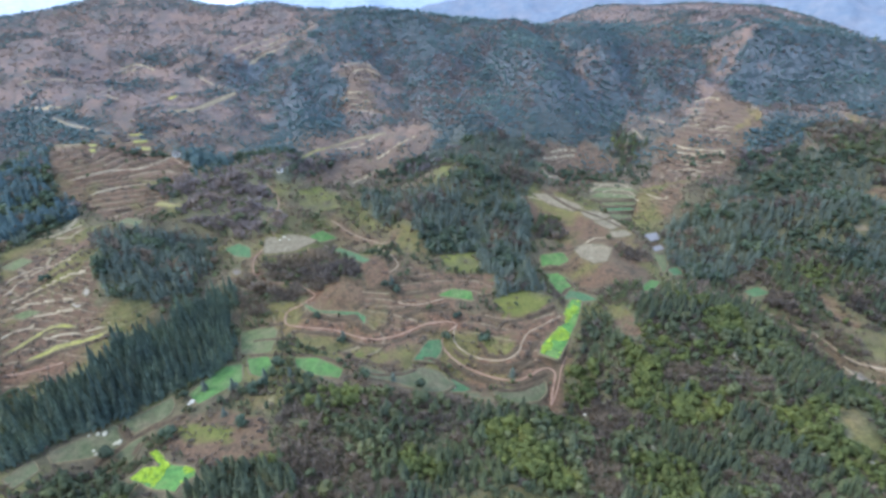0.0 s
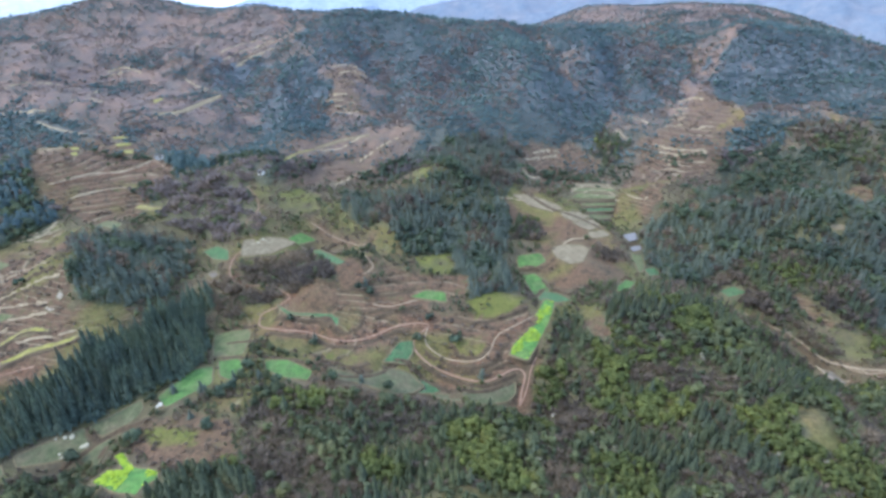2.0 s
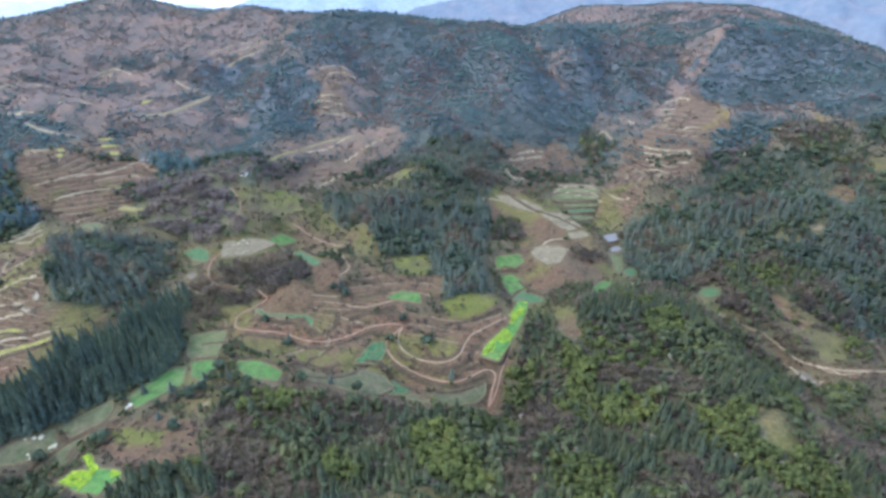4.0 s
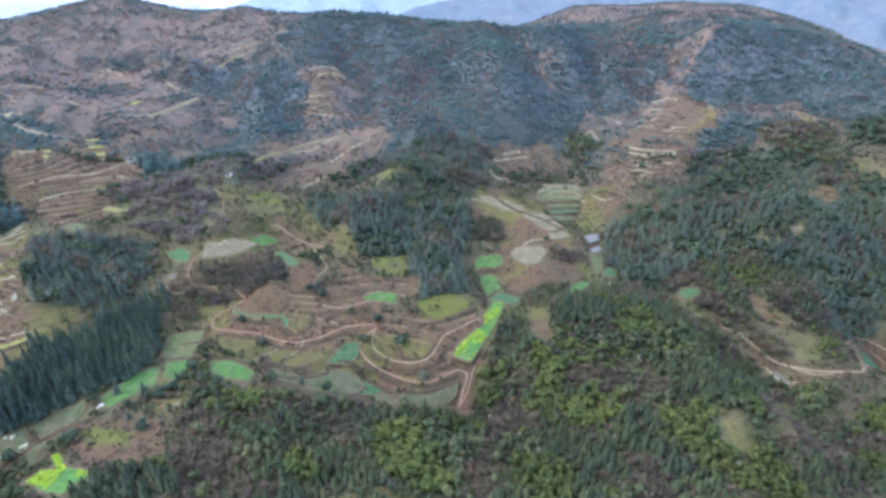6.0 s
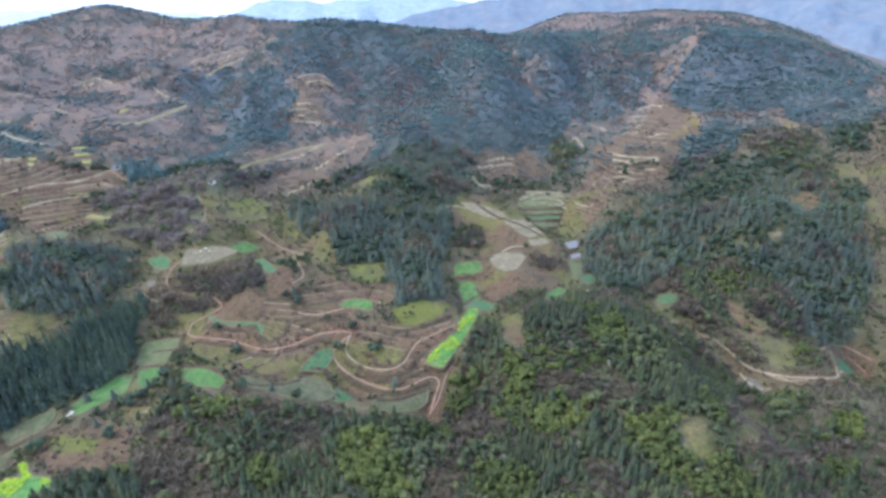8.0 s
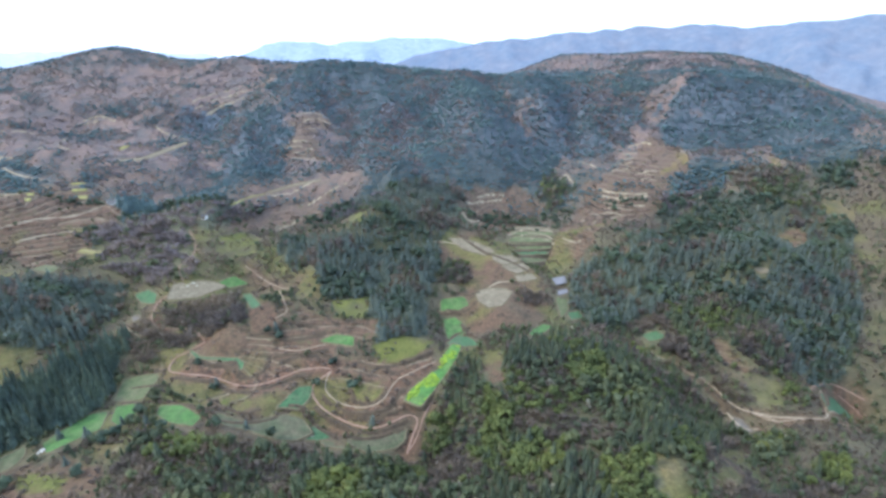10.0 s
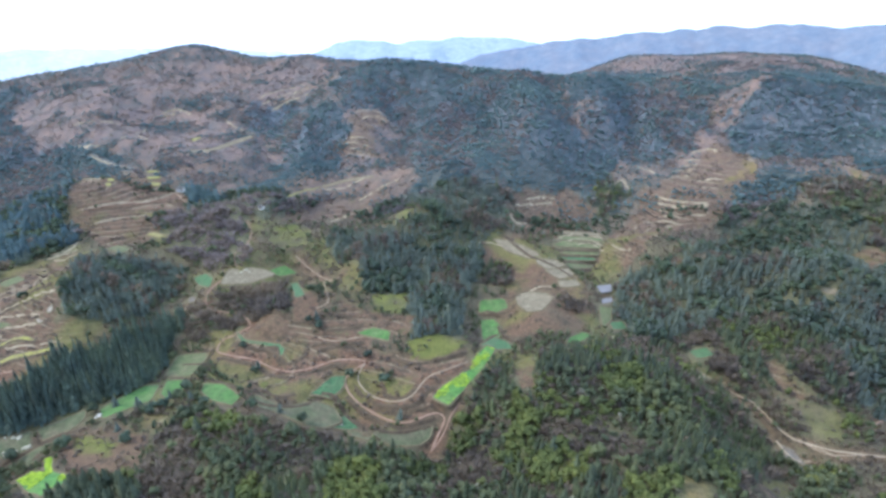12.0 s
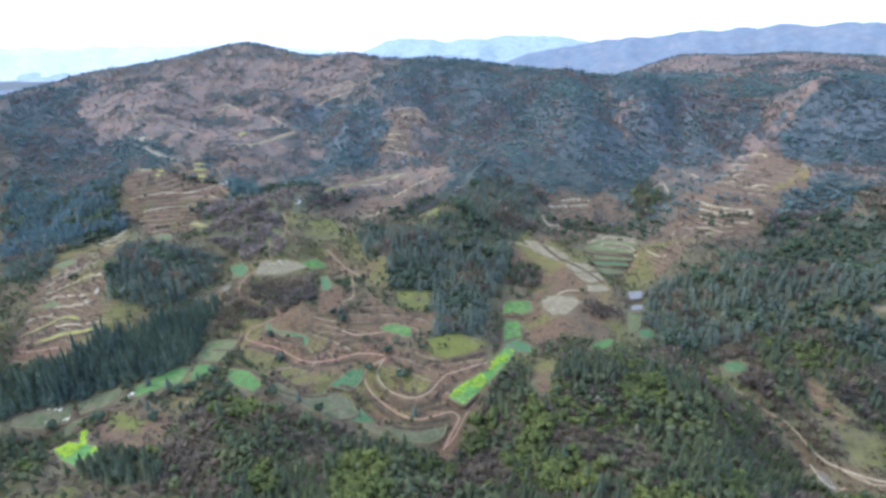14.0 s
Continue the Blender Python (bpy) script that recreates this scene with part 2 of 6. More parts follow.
FIELDS.append(("stubble", [(-178.1, 162.5), (-167.1, 171.7), (-156.7, 179.2), (-147.8, 172.1), (-153.3, 164.3), (-161.7, 161.7), (-173.7, 158)]))
FIELDS.append(("stubble", [(-154.7, 180.3), (-144.3, 185.1), (-134.8, 192.3), (-130.9, 187.6), (-131.8, 181.8), (-145.2, 173.5)]))
FIELDS.append(("stubble", [(-150.1, 162.7), (-144.8, 170.3), (-139.5, 172.8), (-138.7, 159.2)]))
FIELDS.append(("stubble", [(-187.2, 148), (-181.4, 158.6), (-174.8, 153.7), (-178.9, 143.1)]))
FIELDS.append(("gravel", [(237.6, 235.8), (237.1, 222.5), (243.5, 219.2), (242.8, 230.8)]))
FIELDS.append(("jade", [(300.1, 252.6), (323, 269.2), (337.6, 261.5), (292.1, 231.1)]))
FIELDS.append(("jade", [(209.1, 304), (220.5, 305.8), (225.7, 297), (212.7, 296.1)]))
FIELDS.append(("sage", [(131.8, 431.4), (169.1, 427.6), (167.9, 418.6), (131.4, 419.2)]))
FIELDS.append(("straw", [(137.3, 448.6), (170.7, 444.9), (170.2, 436.7), (136.7, 438.9)]))
FIELDS.append(("sage", [(125.1, 404.9), (135.7, 415.8), (166.5, 412.4), (164.4, 407), (135.9, 404.9)]))
FIELDS.append(("sage", [(133.2, 400.6), (164.1, 404.9), (162.3, 401), (133.2, 394.6)]))
FIELDS.append(("jade", [(131.8, 391.7), (161.3, 399.6), (159.8, 396.6), (132.9, 386.5)]))
FIELDS.append(("sage", [(135.8, 386.1), (158.6, 395.3), (155.6, 388.4), (135.7, 375.6)]))
FIELDS.append(("straw", [(300, 340.1), (309.2, 337.9), (307.9, 333.7), (302.2, 335.1)]))
FIELDS.append(("limestone", [(-220.8, 253), (-216.9, 256.5), (-211.4, 253.1), (-215.1, 250.5)]))
FIELDS.append(("limestone", [(-215.5, 258.1), (-215.5, 263.1), (-211.2, 259.3), (-211.6, 256.3)]))
FIELDS.append(("gravel", [(-147.2, 307.4), (-142.4, 308.4), (-136.7, 301.3), (-140.9, 298.9)]))
FIELDS.append(("straw", [(95.3, 332.5), (105, 337.6), (117.3, 335.2), (121.3, 326.3), (113.3, 308.1), (102.8, 305.5), (96.6, 317.2)]))
FIELDS.append(("straw", [(74.3, 403.6), (90.4, 402.4), (111.1, 389.6), (116.6, 380.4), (105.8, 379.4), (88, 387.1)]))
FIELDS.append(("straw", [(110.8, 379.4), (127.3, 380.2), (134.4, 374.4), (119.9, 364.2), (111.7, 370.1)]))
FIELDS.append(("straw", [(117.2, 362.2), (134.8, 371.1), (139.2, 362.1), (129, 351.9), (122.6, 355.1)]))
FIELDS.append(("straw", [(125.6, 349.5), (139.7, 354.2), (143.7, 348), (128, 341.5)]))
FIELDS.append(("sage", [(154.3, 331.8), (163.8, 335.8), (161.8, 320), (154, 309.2)]))
FIELDS.append(("jade", [(159.7, 316.9), (169.9, 323.2), (171.9, 315.4), (161.5, 309.4)]))
FIELDS.append(("mustard", [(-242.7, 223), (-232.7, 235.1), (-227.6, 242.2), (-220.5, 243.2), (-208.6, 240), (-216.2, 239), (-226.3, 236.4), (-236.6, 226.1)]))
FIELDS.append(("mustard", [(-229.6, 218.8), (-216.1, 229.1), (-201.3, 232.3), (-186.6, 238.4), (-195.8, 229.5), (-209.9, 225.4)]))
FIELDS.append(("mustard", [(-239.8, 390.4), (-235.4, 395.4), (-209.6, 385.9), (-224.1, 386.6)]))
FIELDS.append(("mustard", [(-312.7, 501.4), (-299.8, 504.5), (-297.4, 501), (-309.3, 497.5)]))
FIELDS.append(("mustard", [(-301.8, 486.5), (-290.8, 491.9), (-287.4, 487.7), (-297.9, 481.6)]))
FIELDS.append(("mustard", [(-290.1, 475.2), (-281.7, 479.1), (-277.8, 471.6), (-283.9, 469.6)]))
FIELDS.append(("mustard", [(-333.6, 464), (-324.7, 467.7), (-319.5, 460.1), (-325.2, 455.2)]))
FIELDS.append(("mustard", [(-320.6, 450), (-317.4, 453.9), (-312.7, 446.9), (-316.1, 444.6)]))
FIELDS.append(("straw", [(-383, 489.3), (-332.5, 459.8), (-328.4, 454.2), (-377.1, 481.8)]))
FIELDS.append(("mustard", [(-133.3, 458.8), (-125.4, 486.5), (-111.9, 499.1), (-111.2, 495.7), (-123.9, 481), (-129.7, 454.2)]))
FIELDS.append(("straw", [(-111.1, 500.2), (-86.6, 514.4), (-59.3, 520.4), (-58.3, 515.3), (-85.5, 508.9), (-109.3, 497.1)]))
FIELDS.append(("straw", [(-299.7, 560.5), (-276.9, 574.6), (-265.4, 605.9), (-253.5, 634), (-248.7, 626.9), (-260.2, 596.8), (-271.9, 566.4), (-294.6, 552.8)]))
FIELDS.append(("mustard", [(-317.2, 598.5), (-311.7, 611), (-308.4, 605.4), (-311.9, 591.8)]))
FIELDS.append(("sage", [(-248.3, 353.2), (-246.4, 364.7), (-232.8, 360.5), (-229.3, 347.4)]))
FIELDS.append(("sage", [(-296.8, 297.1), (-290.4, 309.8), (-278.9, 304.7), (-284.2, 292.8)]))
FIELDS.append(("sage", [(-254.2, 248.6), (-246.9, 253.2), (-237.6, 251.3), (-245.5, 245.4)]))
# Woods: kind and outline
WOODS = []
WOODS.append(("mixed", [(-80.8, 182.6), (-74.7, 187.3), (-55.5, 188.3), (-43.6, 185.9), (-20.9, 182.8), (-0.1, 185.1), (22.4, 179.6), (38.2, 181.4), (49, 178.3), (56.1, 185.5), (63.4, 197.8), (67.4, 209.8), (71, 220.7), (78.2, 235.2), (98, 246.1), (110.5, 257.2), (128, 262.5), (155.1, 293.8), (184.5, 309.7), (208.3, 288.1), (224.8, 258.1), (227.1, 239.2), (221.4, 207.9), (175.8, 147.9), (177.6, 136.3), (215.6, 167.6), (283.8, 204.2), (220.4, 130.5), (132, 113.4), (53.7, 120.8), (-7.9, 122.4), (-64.1, 128.4), (-74.6, 142.2), (-67.5, 156.3)]))
WOODS.append(("mixed", [(-178.7, 139.2), (-170.6, 145.6), (-166.3, 155.5), (-148.3, 153), (-128.2, 140.3), (-119.8, 132.7), (-176.1, 136.1)]))
WOODS.append(("fir", [(-213.5, 184.1), (-204, 194), (-188.3, 203.1), (-181, 218.8), (-165.2, 241.6), (-159.7, 270.4), (-145.5, 294.4), (-136.2, 284.1), (-123, 244.2), (-118.7, 218.2), (-130.5, 203.1), (-146.2, 188.2), (-166.2, 174.7), (-189.7, 154.7)]))
WOODS.append(("pine", [(-251.8, 324.1), (-233.2, 335.5), (-200.2, 356.9), (-172.7, 346), (-164.6, 324.8), (-166.3, 286.9), (-169.9, 259), (-178.4, 244.4), (-195.8, 248.7), (-208.5, 261.1)]))
WOODS.append(("pine", [(-497.2, 577), (-420, 530.5), (-331.8, 419.6), (-315.7, 383), (-287.6, 374.6), (-279.3, 354.1), (-301, 329.5), (-318.2, 329.9)]))
WOODS.append(("pine", [(169.2, 350.7), (190.7, 367.4), (221.6, 365.1), (258.3, 422.4), (306.1, 434.1), (357.3, 451.5), (391.8, 426.2), (416, 403.5), (345.2, 285.2), (301.8, 257.6), (275.6, 260.3), (253.7, 308.7), (218.2, 314.4), (174.6, 306.5), (159.1, 323.2)]))
WOODS.append(("pine", [(-66.7, 409.9), (-42.3, 404.8), (-18.3, 376.4), (-0.7, 385.2), (17.7, 397.3), (3.5, 467.5), (13.3, 488.7), (46.3, 494.1), (85.4, 493.5), (94.7, 468.2), (81.7, 431.5), (71.9, 403.0), (67.9, 356.0), (63.1, 321.9), (61.3, 276.8), (57.6, 249.2), (39.0, 250.1), (28.7, 257.5), (25.8, 280.8), (23.1, 301.8), (-0.3, 297.8), (-12.4, 304.1), (-30.7, 340.9), (-53.2, 362.9)]))
WOODS.append(("pine", [(194.4, 369.1), (219.0, 386.8), (275.4, 440.0), (309.6, 452.4), (335.8, 466.9), (363.8, 452.6), (388.4, 426.3), (414.7, 409.6), (341.0, 286.5), (303.5, 265.2), (271.6, 258.1), (256.6, 269.5), (254.7, 295.3), (258.7, 334.3), (216.2, 319.9), (189.9, 326.9), (184.5, 346.8)]))
WOODS.append(("bare", [(-227.8, 426.1), (-191, 426.3), (-146.8, 413.7), (-121.2, 355.3), (-134.9, 342.8), (-160.8, 349.5), (-198.4, 366.4), (-224, 398.9)]))
WOODS.append(("bare", [(-147.3, 296.4), (-128.7, 298.1), (-122.7, 291.5), (-94.2, 286.2), (-81.4, 271.3), (-95.7, 269.5), (-111.4, 270.1), (-127.3, 273)]))
WOODS.append(("bare", [(-73.4, 259.5), (-74.7, 272.9), (-59.9, 269), (-48.7, 265.8), (-45.2, 257.5), (-53.5, 254.3), (-65.7, 254.3)]))
WOODS.append(("bare", [(-128.3, 307.2), (-105.5, 319.2), (-80.5, 328.8), (-51.9, 278), (-56.7, 270.2), (-86.2, 286.4), (-118, 294.1)]))
WOODS.append(("bare", [(-194.1, 435.3), (-158.2, 437.7), (-144.6, 401.4), (-168.3, 391.1), (-186.5, 406.8)]))
WOODS.append(("bare", [(212.7, 321.2), (241.2, 314.4), (248.7, 297.5), (233, 269.6), (217.3, 283.3), (197, 310.7)]))
WOODS.append(("mixed", [(222, 321.4), (231.4, 293.2), (244.4, 269.9), (262.9, 246.1), (274, 233.6), (294.3, 274.7), (283.3, 308.7), (271.9, 341.5), (243.8, 331.3)]))
WOODS.append(("mixed", [(211, 269.2), (225.4, 256.2), (233.7, 237.9), (238, 222.9), (247.4, 213.2), (257.8, 204.5), (255.5, 200.7), (211.9, 183), (212.9, 230.9)]))
WOODS.append(("mixed", [(-97.5, 140.5), (-87.5, 147.7), (-60.4, 142.2), (-47, 127), (-95.6, 131.1)]))
WOODS.append(("bare", [(125.7, 335.8), (132.7, 343.8), (141.5, 340.8), (146.4, 331.4), (137, 315.2), (127.8, 316.1)]))
WOODS.append(("mixed", [(70, 363.4), (89.1, 371.7), (96.5, 353.8), (89.1, 342.2), (72.4, 341.7)]))
WOODS.append(("mixed", [(-94.7, 130.3), (-98.2, 138.1), (-87, 141.9), (-67.7, 140.5), (-63.2, 127.5)]))
WOODS.append(("bare", [(226.6, 287.8), (237.1, 270.6), (249.6, 250.6), (253.2, 238.7), (246.3, 242.7), (233.5, 258.6), (224.3, 275.5)]))
WOODS.append(("oak", [(-269.1, 458.2), (-235.3, 508.7), (-197.2, 441), (-236.8, 436.5), (-218.5, 390.3), (-237.5, 390.1)]))
WOODS.append(("upland", [(-747.0, 704.4), (-707.0, 720.2), (-630.1, 728.4), (-595.6, 699.7), (-644.8, 696.3), (-636.6, 663.6), (-588.8, 615.0), (-545.6, 596.5), (-504.5, 599.4), (-449.9, 561.1), (-390.9, 534.0), (-370.5, 527.0), (-408.6, 505.1), (-404.3, 486.4), (-317.4, 400.3), (-314.9, 389.3), (-296.5, 384.0), (-285.8, 373.9), (-292.5, 351.0), (-301.7, 336.3), (-342.4, 348.0), (-447.8, 403.2)]))
WOODS.append(("pine", [(-537.7, 491.5), (-495.8, 488.8), (-345.1, 391.9), (-315.6, 390.4), (-293.8, 382.0), (-286.6, 371.3), (-292.5, 351.0), (-301.7, 336.3), (-342.4, 348.0), (-447.8, 403.2)]))
WOODS.append(("upland", [(-504.5, 599.4), (-496.7, 636.1), (-473.4, 670.9), (-443.2, 684.4), (-415.8, 682.8), (-386.5, 728.7), (-344.3, 739.1), (-288.0, 699.5), (-268.6, 694.1), (-264.7, 666.2), (-313.5, 679.2), (-295.4, 614.6), (-299.4, 568.4), (-319.7, 552.2), (-356.5, 562.0), (-377.6, 548.3), (-403.1, 539.9), (-449.9, 561.1)]))
WOODS.append(("pine", [(-268.6, 694.1), (-225.2, 714.3), (-154.2, 710.1), (-129.7, 683.1), (-116.4, 614.0), (-117.3, 592.7), (-102.0, 565.6), (-108.7, 524.6), (-141.3, 506.9), (-196.3, 550.5), (-204.4, 585.9), (-199.0, 609.7), (-225.0, 651.8), (-257.6, 668.8)]))
WOODS.append(("upland", [(-179.5, 819.8), (-140.8, 850.6), (-66.7, 855.2), (9.0, 831.3), (44.3, 827.9), (79.5, 795.8), (128.9, 805.9), (205.1, 1178.0), (154.6, 632.2), (160.5, 583.7), (146.9, 545.1), (139.9, 507.1), (117.2, 497.1), (89.8, 478.1), (75.8, 483.0), (58.8, 458.3), (29.0, 444.4), (-13.6, 497.5), (-31.9, 526.4), (-16.7, 579.3), (-39.6, 626.4), (-85.5, 696.5), (-131.5, 689.1), (-178.8, 747.1)]))
WOODS.append(("pine", [(-152.7, 777.8), (-130.3, 828.5), (-63.6, 838.4), (10.6, 816.3), (33.9, 747.0), (15.9, 696.2), (-21.5, 691.0), (-63.6, 705.7), (-101.6, 696.8), (-134.4, 699.2)]))
WOODS.append(("pine", [(-16.0, 575.2), (31.0, 512.1), (63.8, 538.2), (98.9, 549.5), (141.4, 563.2), (154.2, 580.4), (146.9, 545.1), (139.9, 507.1), (117.2, 497.1), (89.9, 476.8), (75.8, 483.0), (58.8, 458.3), (29.0, 444.4), (-10.4, 496.2)]))
WOODS.append(("pine", [(205.1, 1178.0), (292.0, 1038.6), (331.5, 958.1), (285.8, 742.4), (253.7, 679.8), (233.6, 637.7), (223.7, 609.3), (204.4, 599.0), (194.2, 627.0), (162.4, 633.4)]))
WOODS.append(("upland", [(168.6, 629.3), (193.7, 621.7), (207.3, 597.2), (235.8, 609.7), (254.0, 663.7), (280.0, 731.3), (337.5, 754.4), (333.9, 700.5), (315.3, 658.0), (298.2, 604.6), (294.3, 585.0), (271.7, 582.0), (259.2, 560.7), (218.7, 564.0), (197.5, 585.2), (166.8, 586.0)]))
WOODS.append(("pine", [(314.4, 623.1), (333.2, 634.6), (369.6, 656.3), (523.3, 878.4), (600.9, 908.5), (408.3, 527.1), (389.0, 545.4), (354.4, 559.1), (313.0, 554.6), (306.1, 571.2), (318.4, 592.7)]))
WOODS.append(("pine", [(325.4, 618.5), (353.9, 643.1), (390.7, 640.9), (486.2, 687.2), (504.5, 648.2), (518.7, 605.5), (531.0, 584.5), (435.2, 438.9), (416.9, 456.3), (410.4, 497.8), (402.6, 541.6), (358.3, 546.8), (312.7, 548.7), (302.3, 570.0), (330.0, 582.8)]))
WOODS.append(("upland", [(306.5, 517.3), (337.9, 513.1), (387.3, 503.1), (345.4, 480.7), (319.9, 468.0), (291.5, 446.9), (270.7, 444.4), (285.4, 474.9)]))
WOODS.append(("mixed", [(341.6, 477.7), (382.8, 494.7), (392.1, 483.3), (398.4, 466.5), (404.6, 441.3), (411.0, 419.2), (388.9, 419.8), (374.2, 446.2), (351.8, 460.4)]))
WOODS.append(("bare", [(63.2, 194.3), (77.2, 191.9), (88.0, 172.4), (94.2, 164.8), (78.6, 158.1), (65.9, 151.4), (69.6, 138.9), (66.2, 123.9), (51.7, 121.2), (53.9, 136.8), (63.8, 155.2), (61.4, 183.9)]))
WOODS.append(("bare", [(111.1, 199.1), (127.3, 197.4), (148.2, 186.8), (146.8, 171.0), (127.8, 179.2), (111.2, 185.9), (104.0, 190.4)]))
WOODS.append(("bare", [(-74.9, 170.7), (-66.7, 178.8), (-43.2, 157.4), (-31.5, 139.3), (-21.7, 125.2), (-53.7, 128.3), (-62.7, 141.7), (-71.1, 153.5)]))
WOODS.append(("bare", [(-35.1, 136.9), (-17.8, 132.5), (-10.4, 123.6), (-30.9, 126.4)]))
WOODS.append(("bare", [(-9.6, 169.6), (4.0, 165.7), (7.6, 148.2), (-1.9, 148.9)]))
WOODS.append(("bare", [(222.6, 218.7), (226.8, 204.1), (209.7, 171.2), (189.8, 142.4), (170.7, 132.4), (175.8, 145.6)]))
WOODS.append(("bare", [(192.1, 149.3), (243.2, 177.9), (257.0, 174.7), (244.6, 159.6), (217.3, 151.7), (181.1, 133.7)]))
WOODS.append(("bare", [(117.3, 144.5), (129.3, 136.7), (128.0, 114.0), (116.1, 116.7), (114.6, 129.2)]))
WOODS.append(("near_pine", [(-102.0, 143.3), (-85.5, 144.2), (-58.8, 138.8), (-57.2, 128.7), (-98.8, 132.1)]))
WOODS.append(("upland", [(-777.6, 662.3), (-730.5, 687.0), (-534.2, 513.6), (-317.0, 317.5), (-376.0, 318.3)]))
WOODS.append(("pine", [(-549.2, 455.1), (-493.0, 466.7), (-313.3, 328.1), (-279.7, 274.2), (-302.3, 261.2)]))
WOODS.append(("mixed", [(166.6, 546.5), (190.1, 557.1), (194.8, 511.6), (183.1, 456.0), (163.4, 471.7), (154.0, 502.2)]))
WOODS.append(("pine", [(146.4, 587.9), (213.5, 602.5), (212.9, 563.8), (186.2, 552.4), (154.0, 502.2), (136.8, 503.6)]))
WOODS.append(("winter", [(-147.3, 760.9), (-78.4, 801.4), (-32.7, 708.2), (18.1, 692.0), (47.9, 497.2), (13.4, 484.8), (-23.2, 519.1), (-49.8, 590.3), (-63.3, 678.2), (-115.0, 693.8)]))
WOODS.append(("winter", [(242.2, 711.4), (350.5, 914.4), (281.5, 609.0), (259.1, 556.0), (228.0, 557.1), (224.6, 602.9)]))
WOODS.append(("winter", [(-678.3, 628.4), (-582.9, 627.6), (-510.2, 586.3), (-377.3, 546.2), (-318.8, 498.7), (-382.1, 481.5), (-322.4, 401.7), (-526.9, 531.6)]))
WOODS.append(("hanger", [(-479.9, 582.8), (-419.8, 556.5), (-381.3, 546.9), (-365.8, 512.7), (-406.0, 508.9), (-445.7, 529.3)]))
WOODS.append(("hanger", [(-333.7, 556.9), (-317.2, 573.4), (-287.7, 523.8), (-277.2, 488.8), (-285.9, 479.7), (-310.1, 522.2)]))
WOODS.append(("hanger", [(-362.7, 708.1), (-303.1, 703.8), (-265.1, 708.8), (-251.9, 683.8), (-267.9, 649.0), (-302.0, 666.6), (-340.7, 682.6)]))
WOODS.append(("hanger", [(-450.4, 717.8), (-393.9, 762.3), (-356.0, 720.2), (-410.9, 698.2), (-439.4, 699.9)]))
WOODS.append(("hanger", [(-282.4, 721.3), (-243.0, 737.5), (-199.4, 683.2), (-129.4, 626.6), (-108.5, 579.7), (-110.1, 521.7), (-140.1, 501.6), (-185.4, 551.4), (-182.9, 589.9), (-224.5, 619.3), (-253.4, 666.3)]))
WOODS.append(("hanger", [(-272.1, 520.5), (-239.5, 508.1), (-211.2, 467.4), (-235.7, 462.4), (-262.7, 492.4)]))
WOODS.append(("hanger", [(-148.9, 442.7), (-127.0, 452.2), (-105.3, 495.2), (-87.9, 491.2), (-99.4, 462.2), (-128.3, 416.8), (-143.9, 414.3)]))
WOODS.append(("hanger", [(-249.7, 411.1), (-235.2, 427.7), (-222.0, 402.9), (-236.3, 396.0)]))
WOODS.append(("hanger", [(-46.7, 470.3), (-14.4, 484.3), (20.8, 494.0), (20.6, 459.5), (-7.5, 449.9), (-32.0, 429.9)]))
# Open slopes: cover and outline
SLOPES = []
SLOPES.append(("terrace", [(102.5, 480.9), (152, 513.2), (169, 476), (141.3, 441.1), (97.3, 419.5)]))
SLOPES.append(("terrace", [(228.6, 499.8), (293.5, 526.6), (329.8, 546.9), (316.7, 513.6), (269.8, 457.8), (189.2, 394.6), (169, 382.1), (161.8, 391.8), (182.5, 422.9), (207.2, 457.9)]))
SLOPES.append(("straw", [(223.3, 479.7), (246.5, 486.8), (274.9, 474.3), (264.5, 457.8), (219.2, 455.4)]))
SLOPES.append(("dome", [(67, 399), (91.9, 413.3), (144.6, 356), (147.9, 311.1), (130.9, 289), (92, 275.9), (81.2, 313.7), (90, 334), (70.2, 362.1)]))
SLOPES.append(("terrace", [(-380.1, 481.8), (-336.2, 496.5), (-255.6, 472.8), (-222.8, 434.8), (-233, 385.2), (-252, 355.6), (-297.9, 382.1), (-320.2, 397.3)]))
SLOPES.append(("terrace", [(-310, 315.3), (-271.2, 350.1), (-221.6, 290.3), (-203.1, 251), (-168.1, 264.3), (-172.5, 246.3), (-182.7, 223.5), (-195.4, 210.5), (-228.1, 199.4)]))
SLOPES.append(("red", [(-119.2, 278.8), (6.3, 269.2), (8.4, 249.6), (4.9, 220.8), (-16.2, 206.5), (-61.5, 216.3), (-96.7, 244.7)]))
SLOPES.append(("red", [(1.6, 249.6), (42.2, 245.5), (69.2, 257.6), (64.8, 232.3), (48.8, 210), (25.4, 200.5), (-3.4, 215.6)]))
SLOPES.append(("terrace", [(-132.4, 684.7), (-93.3, 703.4), (-77.6, 676.1), (-85.7, 631.9), (-70.2, 581.6), (-96.4, 570.9), (-122, 593.5), (-114.1, 622.9)]))
SLOPES.append(("red", [(-68.1, 510.1), (2.8, 500), (-27.5, 461.1), (-70.1, 454.8), (-121.7, 421.6), (-129.7, 451.1)]))
SLOPES.append(("straw", [(-313.8, 561.4), (-267, 641.9), (-243.6, 617.1), (-242.1, 534.3), (-285.8, 507.7)]))
SLOPES.append(("green", [(22.9, 234.6), (37.6, 234.2), (41.9, 225.3), (35.8, 219.3), (23, 224)]))
SLOPES.append(("green", [(28.4, 255.2), (52.1, 263.2), (67.8, 263.7), (55.4, 245.6), (35.5, 244.2)]))
